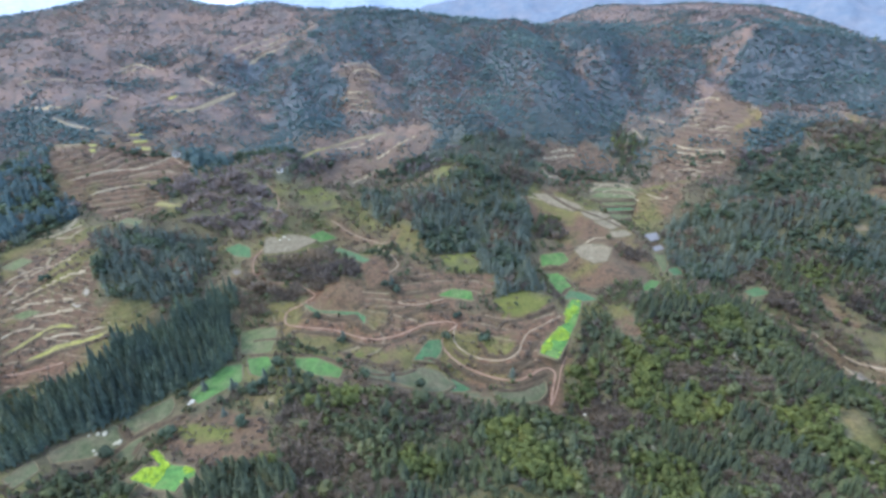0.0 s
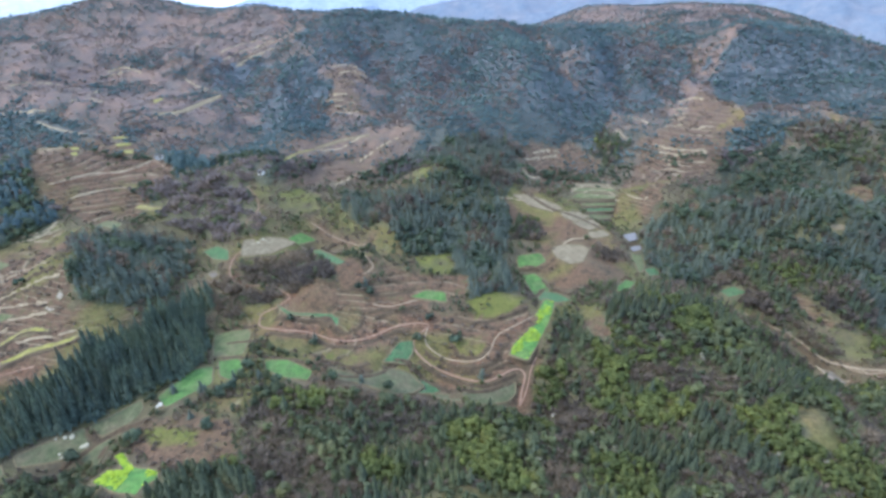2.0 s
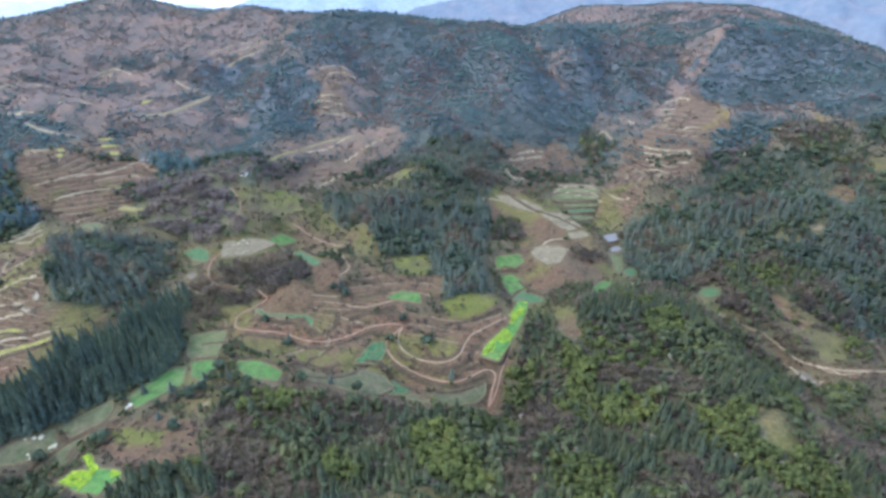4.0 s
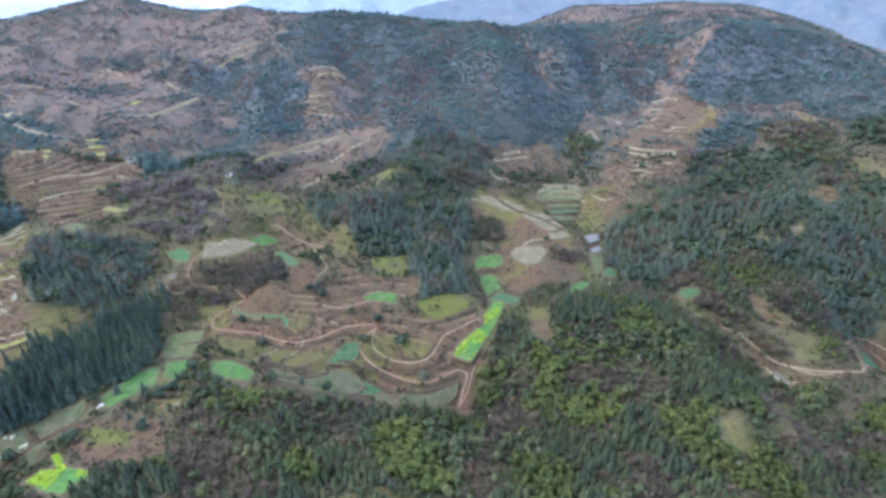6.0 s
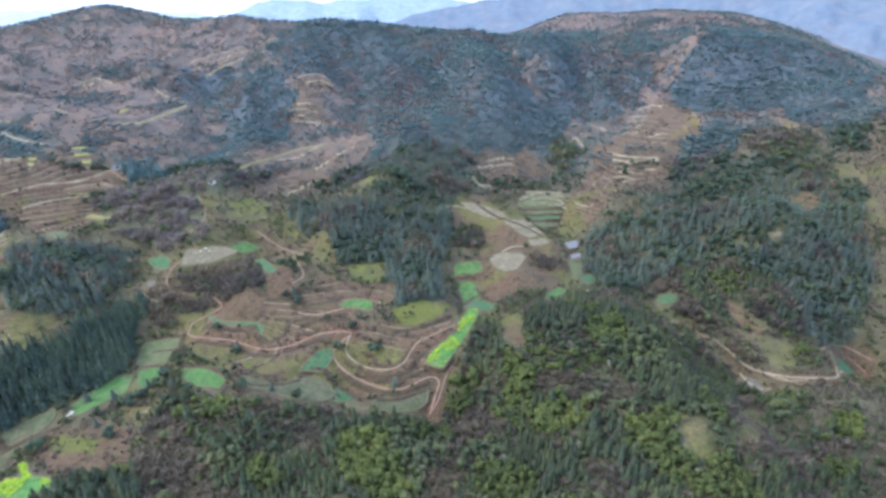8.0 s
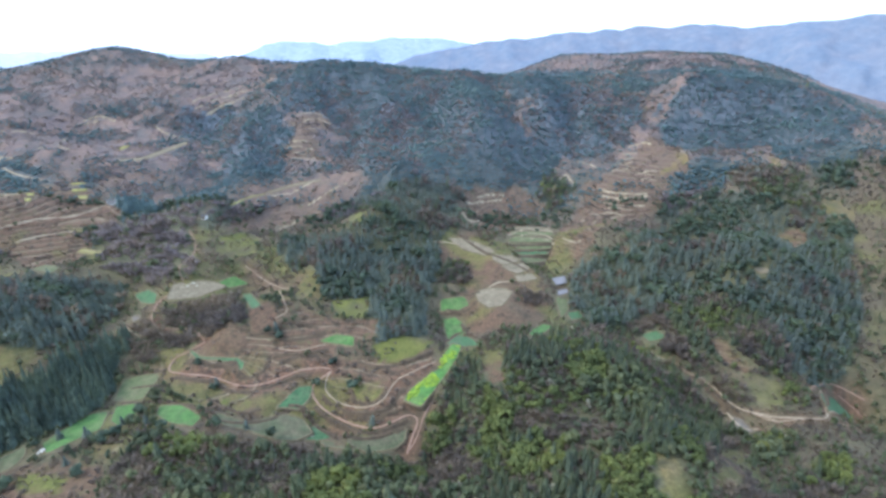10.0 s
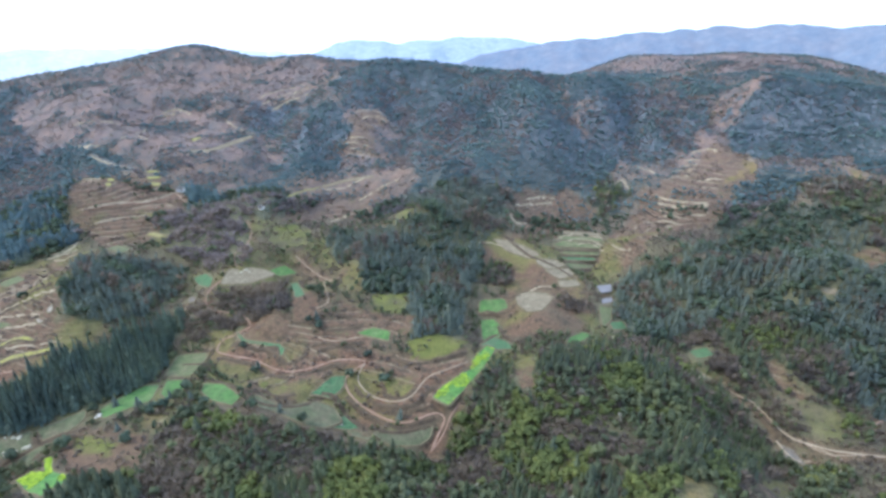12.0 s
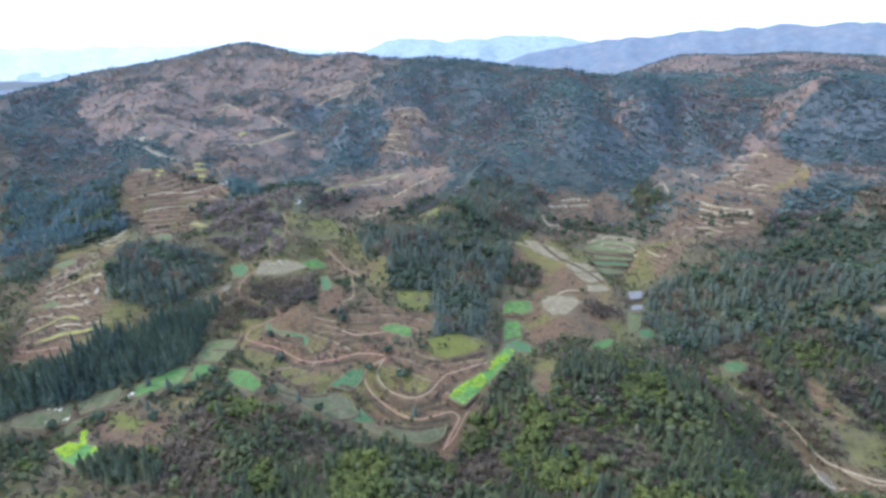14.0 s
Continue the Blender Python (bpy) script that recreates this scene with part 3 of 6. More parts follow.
SLOPES.append(("green", [(-54.2, 225.7), (-37.7, 230.1), (-26.8, 213.5), (-36.6, 206.2)]))
SLOPES.append(("green", [(-122.6, 408.7), (-104.5, 428.1), (-84.6, 391.9), (-103.5, 376.9), (-118, 381.8)]))
SLOPES.append(("green", [(256.3, 260.4), (275.9, 252.4), (266.1, 231.5), (256.2, 238.3)]))
SLOPES.append(("red", [(247.3, 290.6), (254.9, 287.7), (262.3, 262.2), (256.3, 260.4), (247.3, 273.9)]))
SLOPES.append(("green", [(-11.1, 405.3), (6, 403.3), (5, 388.8), (-5.7, 387.9)]))
SLOPES.append(("dome", [(-79.6, 264.7), (-80.8, 281.2), (-69.2, 277.8), (-55.5, 270.9), (-48.2, 264), (-47.9, 258.2), (-57.8, 256), (-68.7, 256.9)]))
SLOPES.append(("dome", [(-130.4, 178.9), (-103.6, 181.6), (-81.2, 172.2), (-69, 143.9), (-89, 145.2), (-107.8, 151.6), (-125.5, 163.4)]))
SLOPES.append(("red", [(249.3, 289.5), (257.8, 277.1), (265.3, 263.3), (257.4, 261.1), (247.7, 270.1)]))
SLOPES.append(("red", [(352.3, 402.7), (362.1, 409.3), (373.3, 408.3), (379.2, 398.9), (371.2, 387.7), (341.7, 373.1)]))
SLOPES.append(("red", [(212.1, 378.8), (216.4, 382.8), (221.6, 382.8), (223.9, 378.8), (219.6, 373.8), (213.3, 373.9)]))
SLOPES.append(("red", [(96, 253.7), (104.8, 246.7), (104.2, 221.3), (98.6, 217.2), (94.3, 230.3)]))
SLOPES.append(("grass", [(67, 399), (82.6, 404.7), (106.6, 390.1), (126.3, 380.7), (142.2, 361.6), (146, 337.5), (140.1, 326.4), (133.6, 332.5), (129, 348), (117.2, 365.7), (100.8, 379), (80.8, 390.9)]))
SLOPES.append(("grass", [(288.6, 513.4), (327.2, 540.2), (326.5, 530), (293.8, 504.7), (279.8, 496.9)]))
SLOPES.append(("grass", [(394.2, 508.4), (403.5, 502.5), (404.7, 468), (395.9, 469.8)]))
SLOPES.append(("grass", [(400.2, 440.4), (416, 426.8), (423, 411.3), (416.8, 405.1), (401.9, 425.8)]))
SLOPES.append(("red", [(-647.0, 685.9), (-617.3, 712.2), (-609.1, 765.5), (-582.4, 827.2), (-509.1, 833.1), (-425.1, 855.1), (-326.0, 866.7), (-205.3, 869.4), (-176.3, 780.4), (-201.0, 745.7), (-244.2, 717.9), (-272.1, 701.8), (-296.1, 717.7), (-350.4, 749.4), (-379.6, 715.8), (-400.7, 687.5), (-442.3, 682.1), (-472.5, 675.5), (-492.3, 641.3), (-515.1, 612.5), (-559.1, 601.5), (-622.0, 647.6)]))
SLOPES.append(("red", [(-471.6, 591.6), (-406.2, 566.8), (-386.4, 594.5), (-361.6, 580.6), (-359.2, 548.3), (-381.2, 541.5), (-416.1, 545.8)]))
SLOPES.append(("red", [(-248.9, 649.5), (-221.3, 642.9), (-198.5, 598.5), (-211.8, 585.2), (-233.3, 608.2)]))
SLOPES.append(("red", [(528.0, 964.1), (507.8, 959.9), (348.0, 650.3), (329.3, 627.5), (302.8, 596.6), (279.1, 584.0), (291.3, 569.1), (311.1, 581.9), (329.5, 609.6), (348.4, 629.3)]))
SLOPES.append(("red", [(214.7, 1158.9), (310.9, 1096.6), (421.8, 1132.3), (547.0, 1097.8), (585.2, 1016.9), (661.0, 1025.6), (626.6, 958.6), (542.5, 920.4), (465.3, 886.3), (393.3, 880.4), (339.4, 993.4), (295.9, 1062.5)]))
SLOPES.append(("straw", [(395.2, 505.0), (401.7, 490.4), (405.0, 473.5), (400.1, 468.9), (392.1, 477.5), (389.3, 496.3)]))
SLOPES.append(("grass", [(404.2, 439.6), (414.6, 424.5), (410.8, 421.8), (397.8, 436.0)]))
SLOPES.append(("straw", [(359.9, 614.8), (371.6, 612.9), (373.8, 607.0), (360.4, 609.8)]))
SLOPES.append(("lime", [(17.2, 161.3), (36.5, 168.0), (40.1, 148.2), (47.4, 134.9), (49.6, 126.0), (33.2, 125.7), (26.3, 131.3), (21.2, 143.4)]))
SLOPES.append(("lime", [(92.3, 215.2), (101.4, 208.2), (108.1, 198.0), (97.7, 184.8), (90.1, 187.3)]))
SLOPES.append(("lime", [(104.2, 177.5), (115.4, 181.1), (127.8, 179.2), (127.6, 170.5), (118.4, 163.9), (104.1, 165.0)]))
SLOPES.append(("lime", [(137.7, 227.9), (163.1, 237.2), (160.1, 220.5), (139.9, 213.6)]))
SLOPES.append(("lime", [(66.9, 212.7), (78.4, 207.0), (74.5, 193.6), (63.4, 198.6)]))
SLOPES.append(("lime", [(139.4, 158.1), (150.6, 156.2), (153.7, 141.4), (155.2, 131.2), (164.7, 129.4), (169.0, 117.9), (160.7, 114.5), (155.9, 120.3), (147.9, 124.3), (139.2, 136.3), (134.2, 144.3)]))
SLOPES.append(("lime", [(77.3, 147.8), (97.8, 146.2), (96.0, 128.0), (80.9, 124.8), (75.9, 135.7)]))
SLOPES.append(("lime", [(-21.2, 142.7), (-10.7, 146.5), (1.6, 135.1), (-11.3, 133.2)]))
SLOPES.append(("lime", [(256.5, 191.4), (275.4, 196.3), (257.0, 174.7), (245.5, 173.9)]))
SLOPES.append(("lime", [(227.9, 158.1), (246.1, 161.4), (232.8, 145.6), (221.0, 146.6)]))
SLOPES.append(("red", [(112.2, 175.7), (119.3, 175.4), (118.7, 171.2), (112.3, 172.5)]))
SLOPES.append(("red", [(211.4, 195.5), (228.7, 207.2), (209.8, 173.7), (191.7, 149.6), (177.2, 140.5), (182.1, 153.5)]))
SLOPES.append(("green", [(-124.8, 174.5), (-96.0, 169.2), (-91.8, 159.7), (-112.6, 161.1)]))
SLOPES.append(("red", [(-97.5, 188.6), (-75.7, 188.1), (-74.6, 180.0), (-88.3, 179.6)]))
SLOPES.append(("red", [(172.0, 402.6), (197.0, 408.5), (198.2, 389.2), (181.9, 380.3), (166.4, 377.5), (163.2, 387.4)]))
SLOPES.append(("terrace", [(177.2, 426.4), (224.6, 502.0), (274.1, 553.3), (305.8, 577.9), (336.6, 555.3), (327.9, 533.2), (291.4, 495.6), (268.0, 457.5), (213.6, 433.9), (181.1, 382.7), (161.1, 388.9)]))
SLOPES.append(("terrace", [(94.8, 475.6), (137.0, 503.8), (147.6, 474.7), (133.8, 421.7), (111.5, 424.3), (98.1, 446.7)]))
SLOPES.append(("red", [(-23.7, 288.8), (-2.3, 280.8), (30.4, 279.3), (29.5, 259.2), (13.3, 266.7), (-4.3, 267.2), (-18.0, 265.0)]))
SLOPES.append(("red", [(-40.9, 350.2), (-19.8, 337.3), (-10.6, 302.7), (-23.3, 298.8), (-37.3, 327.0)]))
SLOPES.append(("green", [(-1.7, 301.7), (21.4, 307.9), (23.7, 283.3), (4.8, 282.0)]))
SLOPES.append(("dome", [(-86.8, 286.6), (-69.8, 279.6), (-51.8, 268.7), (-50.0, 258.5), (-74.1, 261.7)]))
SLOPES.append(("dome", [(-69.0, 319.3), (-35.6, 286.4), (-29.7, 272.5), (-46.7, 269.5)]))
SLOPES.append(("red", [(-654.6, 684.4), (-628.5, 744.1), (-577.7, 826.4), (-452.1, 787.5), (-347.7, 729.7), (-282.2, 683.2), (-249.1, 625.1), (-268.9, 586.7), (-299.4, 558.8), (-281.0, 512.1), (-330.8, 519.1), (-365.5, 568.7), (-435.7, 566.2), (-536.2, 594.8), (-583.7, 616.8)]))
SLOPES.append(("straw", [(-298.7, 551.5), (-268.9, 586.7), (-249.1, 641.7), (-241.3, 617.5), (-262.3, 574.6), (-282.9, 544.8)]))
SLOPES.append(("red", [(-306.6, 563.8), (-281.5, 581.2), (-241.2, 535.7), (-196.7, 493.6), (-211.9, 462.4), (-266.3, 500.2)]))
SLOPES.append(("red", [(-147.8, 498.0), (-115.1, 523.9), (-77.7, 531.1), (-21.8, 513.1), (-9.1, 482.9), (-37.5, 478.6), (-68.9, 462.7), (-100.9, 484.7), (-121.7, 460.4)]))
SLOPES.append(("grass", [(156.8, 158.1), (166.2, 158.6), (164.7, 146.3), (164.6, 137.0), (157.4, 133.9), (153.3, 138.8), (154.0, 146.9)]))
SLOPES.append(("lime", [(138.5, 157.7), (156.8, 158.1), (152.0, 139.2), (152.3, 131.8), (145.2, 134.0), (141.0, 147.0)]))
SLOPES.append(("lime", [(161.6, 136.2), (170.3, 130.8), (176.1, 118.6), (159.4, 115.3), (157.6, 123.6), (156.7, 132.5)]))
SLOPES.append(("lime", [(107.4, 181.3), (116.5, 181.4), (121.0, 173.3), (113.4, 167.6), (107.0, 172.6)]))
# Earth banks
BANKS = []
BANKS.append([(-107.9, 226), (-93.3, 223.5), (-78.3, 220.7), (-61, 215.1), (-47.9, 206.3), (-36.9, 199.8), (-24, 202.7), (-17, 207), (-14, 212)])
BANKS.append([(-14, 212), (-9.7, 217.3), (-4.3, 217.8), (0.2, 215.1), (6.9, 208.9), (16.8, 202.6), (27.3, 196.6), (38.7, 198.7), (46.4, 203)])
BANKS.append([(-120.9, 257), (-114.8, 260.9), (-104.4, 259.3), (-98.5, 258.2)])
BANKS.append([(-89.9, 246.9), (-74.7, 242.4), (-59.7, 239.1), (-49.7, 232.7), (-37, 227.6), (-26, 229.5), (-16, 235.2), (-6.4, 239.7)])
BANKS.append([(2.5, 220.4), (10.3, 214.9), (21.7, 207.8), (31.8, 201.6), (40.6, 202.5), (48.8, 206.8), (53.6, 210.2)])
BANKS.append([(4.3, 226.6), (11.1, 221.4), (21, 216.1), (33.6, 212.9), (43.3, 215.6), (48.2, 222.7), (52.6, 229)])
BANKS.append([(-126.9, 316.6), (-107.9, 324.3), (-92.5, 340), (-83.4, 348.8)])
BANKS.append([(-86.9, 260.2), (-67.6, 252.7), (-52.9, 251.9), (-45.6, 241.5), (-34.2, 242.5), (-30, 251.7), (-21.2, 254.1), (-9.2, 253.7), (3.4, 257.3)])
BANKS.append([(72.3, 313.6), (81.2, 314.4), (90, 315.1), (96.7, 318.2)])
BANKS.append([(72.7, 269), (81.2, 284.7), (87.2, 285.7)])
BANKS.append([(50.6, 215.7), (53.7, 213.9), (59.4, 212.8)])
BANKS.append([(-121.8, 180.8), (-130.2, 178.2), (-139.8, 175.6), (-147, 169.7), (-153.3, 164.3), (-155.5, 158.5)])
BANKS.append([(-154.9, 179.3), (-149.7, 175.3), (-144.5, 170.8)])
BANKS.append([(-140.7, 160.7), (-140.3, 166.2), (-140.3, 170.7)])
BANKS.append([(124.2, 398.2), (165, 405.2)])
BANKS.append([(130.3, 391.3), (163.1, 399.7)])
BANKS.append([(130.4, 382.9), (160.5, 395.3)])
BANKS.append([(131.7, 369.1), (156.3, 387.2)])
BANKS.append([(141.4, 340), (150.5, 342.3), (164.2, 348.1)])
BANKS.append([(231.2, 258.3), (236.2, 246.7), (239.8, 237), (243.8, 229.5)])
BANKS.append([(87.4, 404.1), (105.8, 383.2), (124.7, 370.7), (138.2, 358)])
BANKS.append([(-241.8, 220.4), (-230.3, 232.1), (-224.4, 239), (-207.3, 237.5)])
BANKS.append([(-229.2, 214.3), (-212.3, 224.9), (-197, 229.3), (-184.1, 235.9)])
BANKS.append([(-263.2, 262.1), (-248.4, 274.1), (-225.3, 276.6)])
BANKS.append([(-259.9, 248.3), (-250.6, 264.9), (-228.4, 266.4)])
BANKS.append([(-98.1, 295.6), (-80.4, 291.5), (-59.9, 273.7), (-47.9, 268.7)])
BANKS.append([(83.5, 302), (88.4, 282.9), (100.1, 269.9), (114, 269), (125.6, 277.9)])
BANKS.append([(144.8, 346), (148.6, 333), (150.4, 319.9)])
BANKS.append([(-49.1, 265.6), (-39.2, 268.5), (-28.2, 265.6), (-14.4, 266), (-1, 270.7)])
BANKS.append([(-76.5, 257.9), (-70.6, 253.4), (-56.6, 250), (-47.9, 245.2)])
BANKS.append([(-25.2, 248.6), (-12.3, 252), (1.1, 253.2), (8.3, 250.3)])
BANKS.append([(22, 248), (35.7, 241.6), (52, 245.5), (65.6, 254.2)])
BANKS.append([(11.1, 221.4), (24.3, 214), (38.3, 210.8), (48.8, 215.7)])
BANKS.append([(19.7, 233.2), (23.6, 224.2), (34.9, 219.3), (41.3, 225.4)])
BANKS.append([(-58.8, 225.7), (-45.5, 215), (-32.5, 207.6), (-23.3, 211.6)])
BANKS.append([(68.2, 313.2), (76.5, 315.7), (88.1, 311.7)])
BANKS.append([(76.7, 334.4), (89.7, 330.1), (100.3, 332.5)])
BANKS.append([(120.8, 331.1), (128.6, 327.7), (139.9, 332.6)])
BANKS.append([(-33, 273.2), (-21.3, 276.5), (-6.8, 274.9)])
BANKS.append([(-113.5, 242.5), (-98.9, 241.8), (-85.8, 237.6)])
BANKS.append([(-151.1, 300.7), (-126.6, 289.9), (-107, 289.4), (-94.1, 281.9)])
# Pale terrace edges
EDGES = []
EDGES.append([(-272, 266.9), (-268.3, 284.6), (-258.4, 293.5), (-233.7, 281.8)])
EDGES.append([(-261.5, 259.7), (-252.1, 267.3), (-234.1, 270.6), (-219.1, 271.7)])
EDGES.append([(-259.9, 248.3), (-252.7, 256.8), (-235.4, 257.9), (-220.5, 257)])
EDGES.append([(-289.1, 337.5), (-275.6, 336.4), (-271.1, 347)])
EDGES.append([(-289.7, 341.8), (-280.8, 344.5), (-274.6, 351.8)])
EDGES.append([(-240.6, 248.4), (-228, 250.2), (-217.3, 250.4)])
EDGES.append([(-249.6, 232.6), (-244.6, 238.8), (-237.4, 242.9)])
EDGES.append([(-225.1, 233.3), (-216.4, 235.6), (-203.4, 236.7), (-192.1, 241.6)])
EDGES.append([(-279.8, 279.9), (-275.6, 292), (-264.7, 296.2)])
EDGES.append([(-290.6, 391.1), (-271.5, 406.2), (-253.6, 416)])
EDGES.append([(-238.7, 393.6), (-228.3, 391.4), (-217, 389.9)])
EDGES.append([(-297, 335.3), (-284.3, 340.8), (-281.2, 357.2)])
EDGES.append([(-297.3, 341.8), (-285.5, 348.7), (-283.4, 363.3)])
EDGES.append([(-453.5, 370.8), (-366.3, 333.5), (-355.3, 341.6)])
EDGES.append([(63.7, 392.1), (75.5, 395.4), (87.4, 394)])
EDGES.append([(105.2, 338.8), (114.6, 343.6), (125.8, 343.2)])
EDGES.append([(96, 329.8), (111.1, 330.3), (124.2, 328.1)])
EDGES.append([(174, 407.8), (180.9, 397.8), (187.2, 395.7)])
EDGES.append([(-494.5, 626.0), (-478.5, 634.0), (-452.8, 647.9)])
EDGES.append([(-431.8, 554.8), (-406.6, 549.6)])
EDGES.append([(-490.7, 591.9), (-477.6, 589.4)])
EDGES.append([(-312.0, 400.1), (-300.3, 411.7), (-287.9, 427.2), (-270.6, 437.2), (-256.8, 459.3)])
EDGES.append([(-407.2, 488.4), (-359.9, 467.9), (-330.9, 469.3)])
EDGES.append([(-115.6, 605.8), (-91.0, 606.6)])
EDGES.append([(-115.3, 597.6), (-80.5, 593.5)])
EDGES.append([(-105.1, 587.5), (-70.4, 575.8)])
EDGES.append([(-106.4, 579.8), (-76.0, 570.4)])
EDGES.append([(-117.6, 668.1), (-99.0, 686.3), (-76.5, 681.2)])
EDGES.append([(-104.7, 645.2), (-85.9, 648.4)])
EDGES.append([(-126.2, 683.9), (-109.6, 696.4), (-92.6, 698.7)])
EDGES.append([(-237.8, 625.9), (-219.5, 633.1)])
EDGES.append([(-221.0, 597.5), (-212.6, 608.0)])
EDGES.append([(-281.8, 725.4), (-254.5, 767.1), (-216.2, 787.9), (-185.2, 836.9)])
EDGES.append([(-274.1, 712.7), (-251.5, 748.2), (-218.0, 767.4)])
EDGES.append([(-259.0, 707.1), (-234.2, 737.7), (-214.5, 745.4)])
EDGES.append([(128.6, 418.6), (147.2, 438.9), (169.6, 427.9)])
EDGES.append([(135.3, 412.3), (150.5, 424.0), (168.2, 411.8)])
EDGES.append([(142.1, 408.7), (156.4, 414.5), (167.4, 404.8)])
EDGES.append([(93.5, 460.1), (114.8, 479.6), (129.8, 488.5)])
EDGES.append([(88.9, 441.0), (94.4, 430.8), (104.9, 439.5)])
EDGES.append([(-312.7, 676.9), (-293.9, 664.9), (-257.7, 650.5)])
EDGES.append([(-191.2, 440.9), (-180.1, 454.6), (-172.1, 463.1)])
EDGES.append([(195.5, 532.7), (204.6, 538.8), (207.1, 520.7)])
EDGES.append([(-410.4, 537.6), (-369.8, 519.8), (-340.0, 510.5)])
EDGES.append([(-421.4, 691.6), (-394.8, 701.0)])
EDGES.append([(-378.8, 577.7), (-375.2, 595.1)])
EDGES.append([(226.9, 493.0), (239.1, 479.4), (258.7, 473.7), (273.9, 477.6)])
EDGES.append([(225.9, 481.4), (241.6, 469.8), (268.7, 471.2)])
EDGES.append([(221.6, 473.2), (244.0, 460.1), (266.7, 461.7)])
EDGES.append([(223.1, 459.9), (248.9, 455.0)])
EDGES.append([(268.6, 512.9), (283.4, 514.6), (295.5, 513.5)])
EDGES.append([(270.0, 500.5), (284.0, 497.4)])
EDGES.append([(253.0, 545.1), (278.5, 546.6)])
EDGES.append([(280.6, 577.3), (296.2, 578.0), (304.0, 569.8)])
EDGES.append([(271.5, 566.8), (290.1, 563.8)])
EDGES.append([(261.3, 556.8), (283.4, 556.0)])
EDGES.append([(247.8, 527.8), (266.2, 527.7)])
EDGES.append([(292.2, 462.2), (311.7, 465.4), (326.9, 470.9)])
EDGES.append([(207.7, 450.6), (224.9, 448.7), (240.0, 446.8)])
EDGES.append([(102.2, 476.8), (120.3, 490.8), (132.2, 494.7)])
EDGES.append([(221.7, 562.9), (234.3, 552.4), (240.2, 541.4)])
EDGES.append([(-501.5, 622.6), (-473.7, 636.3), (-445.4, 647.9)])
EDGES.append([(-425.3, 693.6), (-404.5, 706.9), (-378.1, 697.4)])
EDGES.append([(-386.5, 561.4), (-375.5, 574.5), (-355.3, 571.3)])
EDGES.append([(-478.8, 578.9), (-419.9, 548.5)])
EDGES.append([(-83.0, 441.4), (-67.8, 462.1), (-52.2, 468.0)])
EDGES.append([(-64.5, 480.2), (-45.9, 492.0), (-26.5, 499.3)])
EDGES.append([(-105.3, 493.0), (-84.0, 500.7), (-63.1, 518.1)])
LONE_TREES = [(-102.8, 195.1), (-90.5, 194.2), (-88, 210.7), (-91.7, 203.4), (-94.7, 191.1), (-58.8, 232.3), (-57.5, 236.4), (-11.2, 192.8), (1.4, 232.7), (35.7, 207.2), (7.1, 246), (-35.6, 267.6), (-32, 270.7), (-28.5, 266.5), (23.2, 230.6), (-102.5, 176.8), (-91.4, 168.2), (-122.8, 167.1), (-25.3, 197), (-39.2, 194.5), (-68.3, 198.1), (-77.5, 201), (-153.5, 162.7), (-127.1, 190.7), (-120.4, 196.4), (-76.6, 255.2), (-247.4, 271), (-105.1, 195.7), (-88.7, 203.7)]
HEAPS = [(-165.7, 172.8), (-162.1, 173.7), (-159.3, 174.4), (-159.8, 165.5), (-157.7, 164.1), (-150.8, 170.6), (-155, 167.3), (-152.1, 169.8), (-0, 198.9), (2.4, 201.2), (5.2, 201.3), (-119.9, 344.4), (-115.8, 342.3), (-121.6, 339.9)]
ROCKS = [(-123.7, 186.6), (-122.6, 188), (129.6, 194.6), (160.2, 219.4), (159.1, 214.4), (69.9, 186), (-25, 153.1), (-15.3, 137.7)]
PONDS = []
PONDS.append([(156.1, 358.3), (167.9, 362.6), (166.8, 349.7), (157.8, 346.1)])
PONDS.append([(157.5, 342.2), (166.1, 345.8), (165.6, 339.2), (156.9, 334.7)])
HOUSE_SPOT = (-253.2, 469.7)
HOUSE2_SPOT = (-142.4, 425.2)

# ---- noise, outlines, heights ----
RNG = np.random.default_rng(7)
LATTICE = RNG.random((256, 256))


def value_noise(x, y, size):
    u, v = np.asarray(x) / size + 500.0, np.asarray(y) / size + 500.0
    i, j = np.floor(u).astype(int), np.floor(v).astype(int)
    a, b = u - i, v - j
    a, b = a * a * (3 - 2 * a), b * b * (3 - 2 * b)
    g = lambda p, q: LATTICE[p % 256, q % 256]
    return (g(i, j) * (1 - a) + g(i + 1, j) * a) * (1 - b) + (g(i, j + 1) * (1 - a) + g(i + 1, j + 1) * a) * b


def fractal(x, y, size, octaves=4):
    total, amount, sum_ = 0.0, 1.0, 0.0
    for k in range(octaves):
        total = total + amount * value_noise(x + 37.7 * k, y - 21.3 * k, size / 2 ** k)
        sum_ += amount
        amount *= 0.5
    return total / sum_


def inside(x, y, outline):
    x, y = np.asarray(x, float), np.asarray(y, float)
    hit = np.zeros(x.shape, bool)
    px, py = np.array(outline).T
    for x0, y0, x1, y1 in zip(px, py, np.roll(px, -1), np.roll(py, -1)):
        if y0 != y1:
            hit ^= ((y0 > y) != (y1 > y)) & (x < (x1 - x0) * (y - y0) / (y1 - y0) + x0)
    return hit


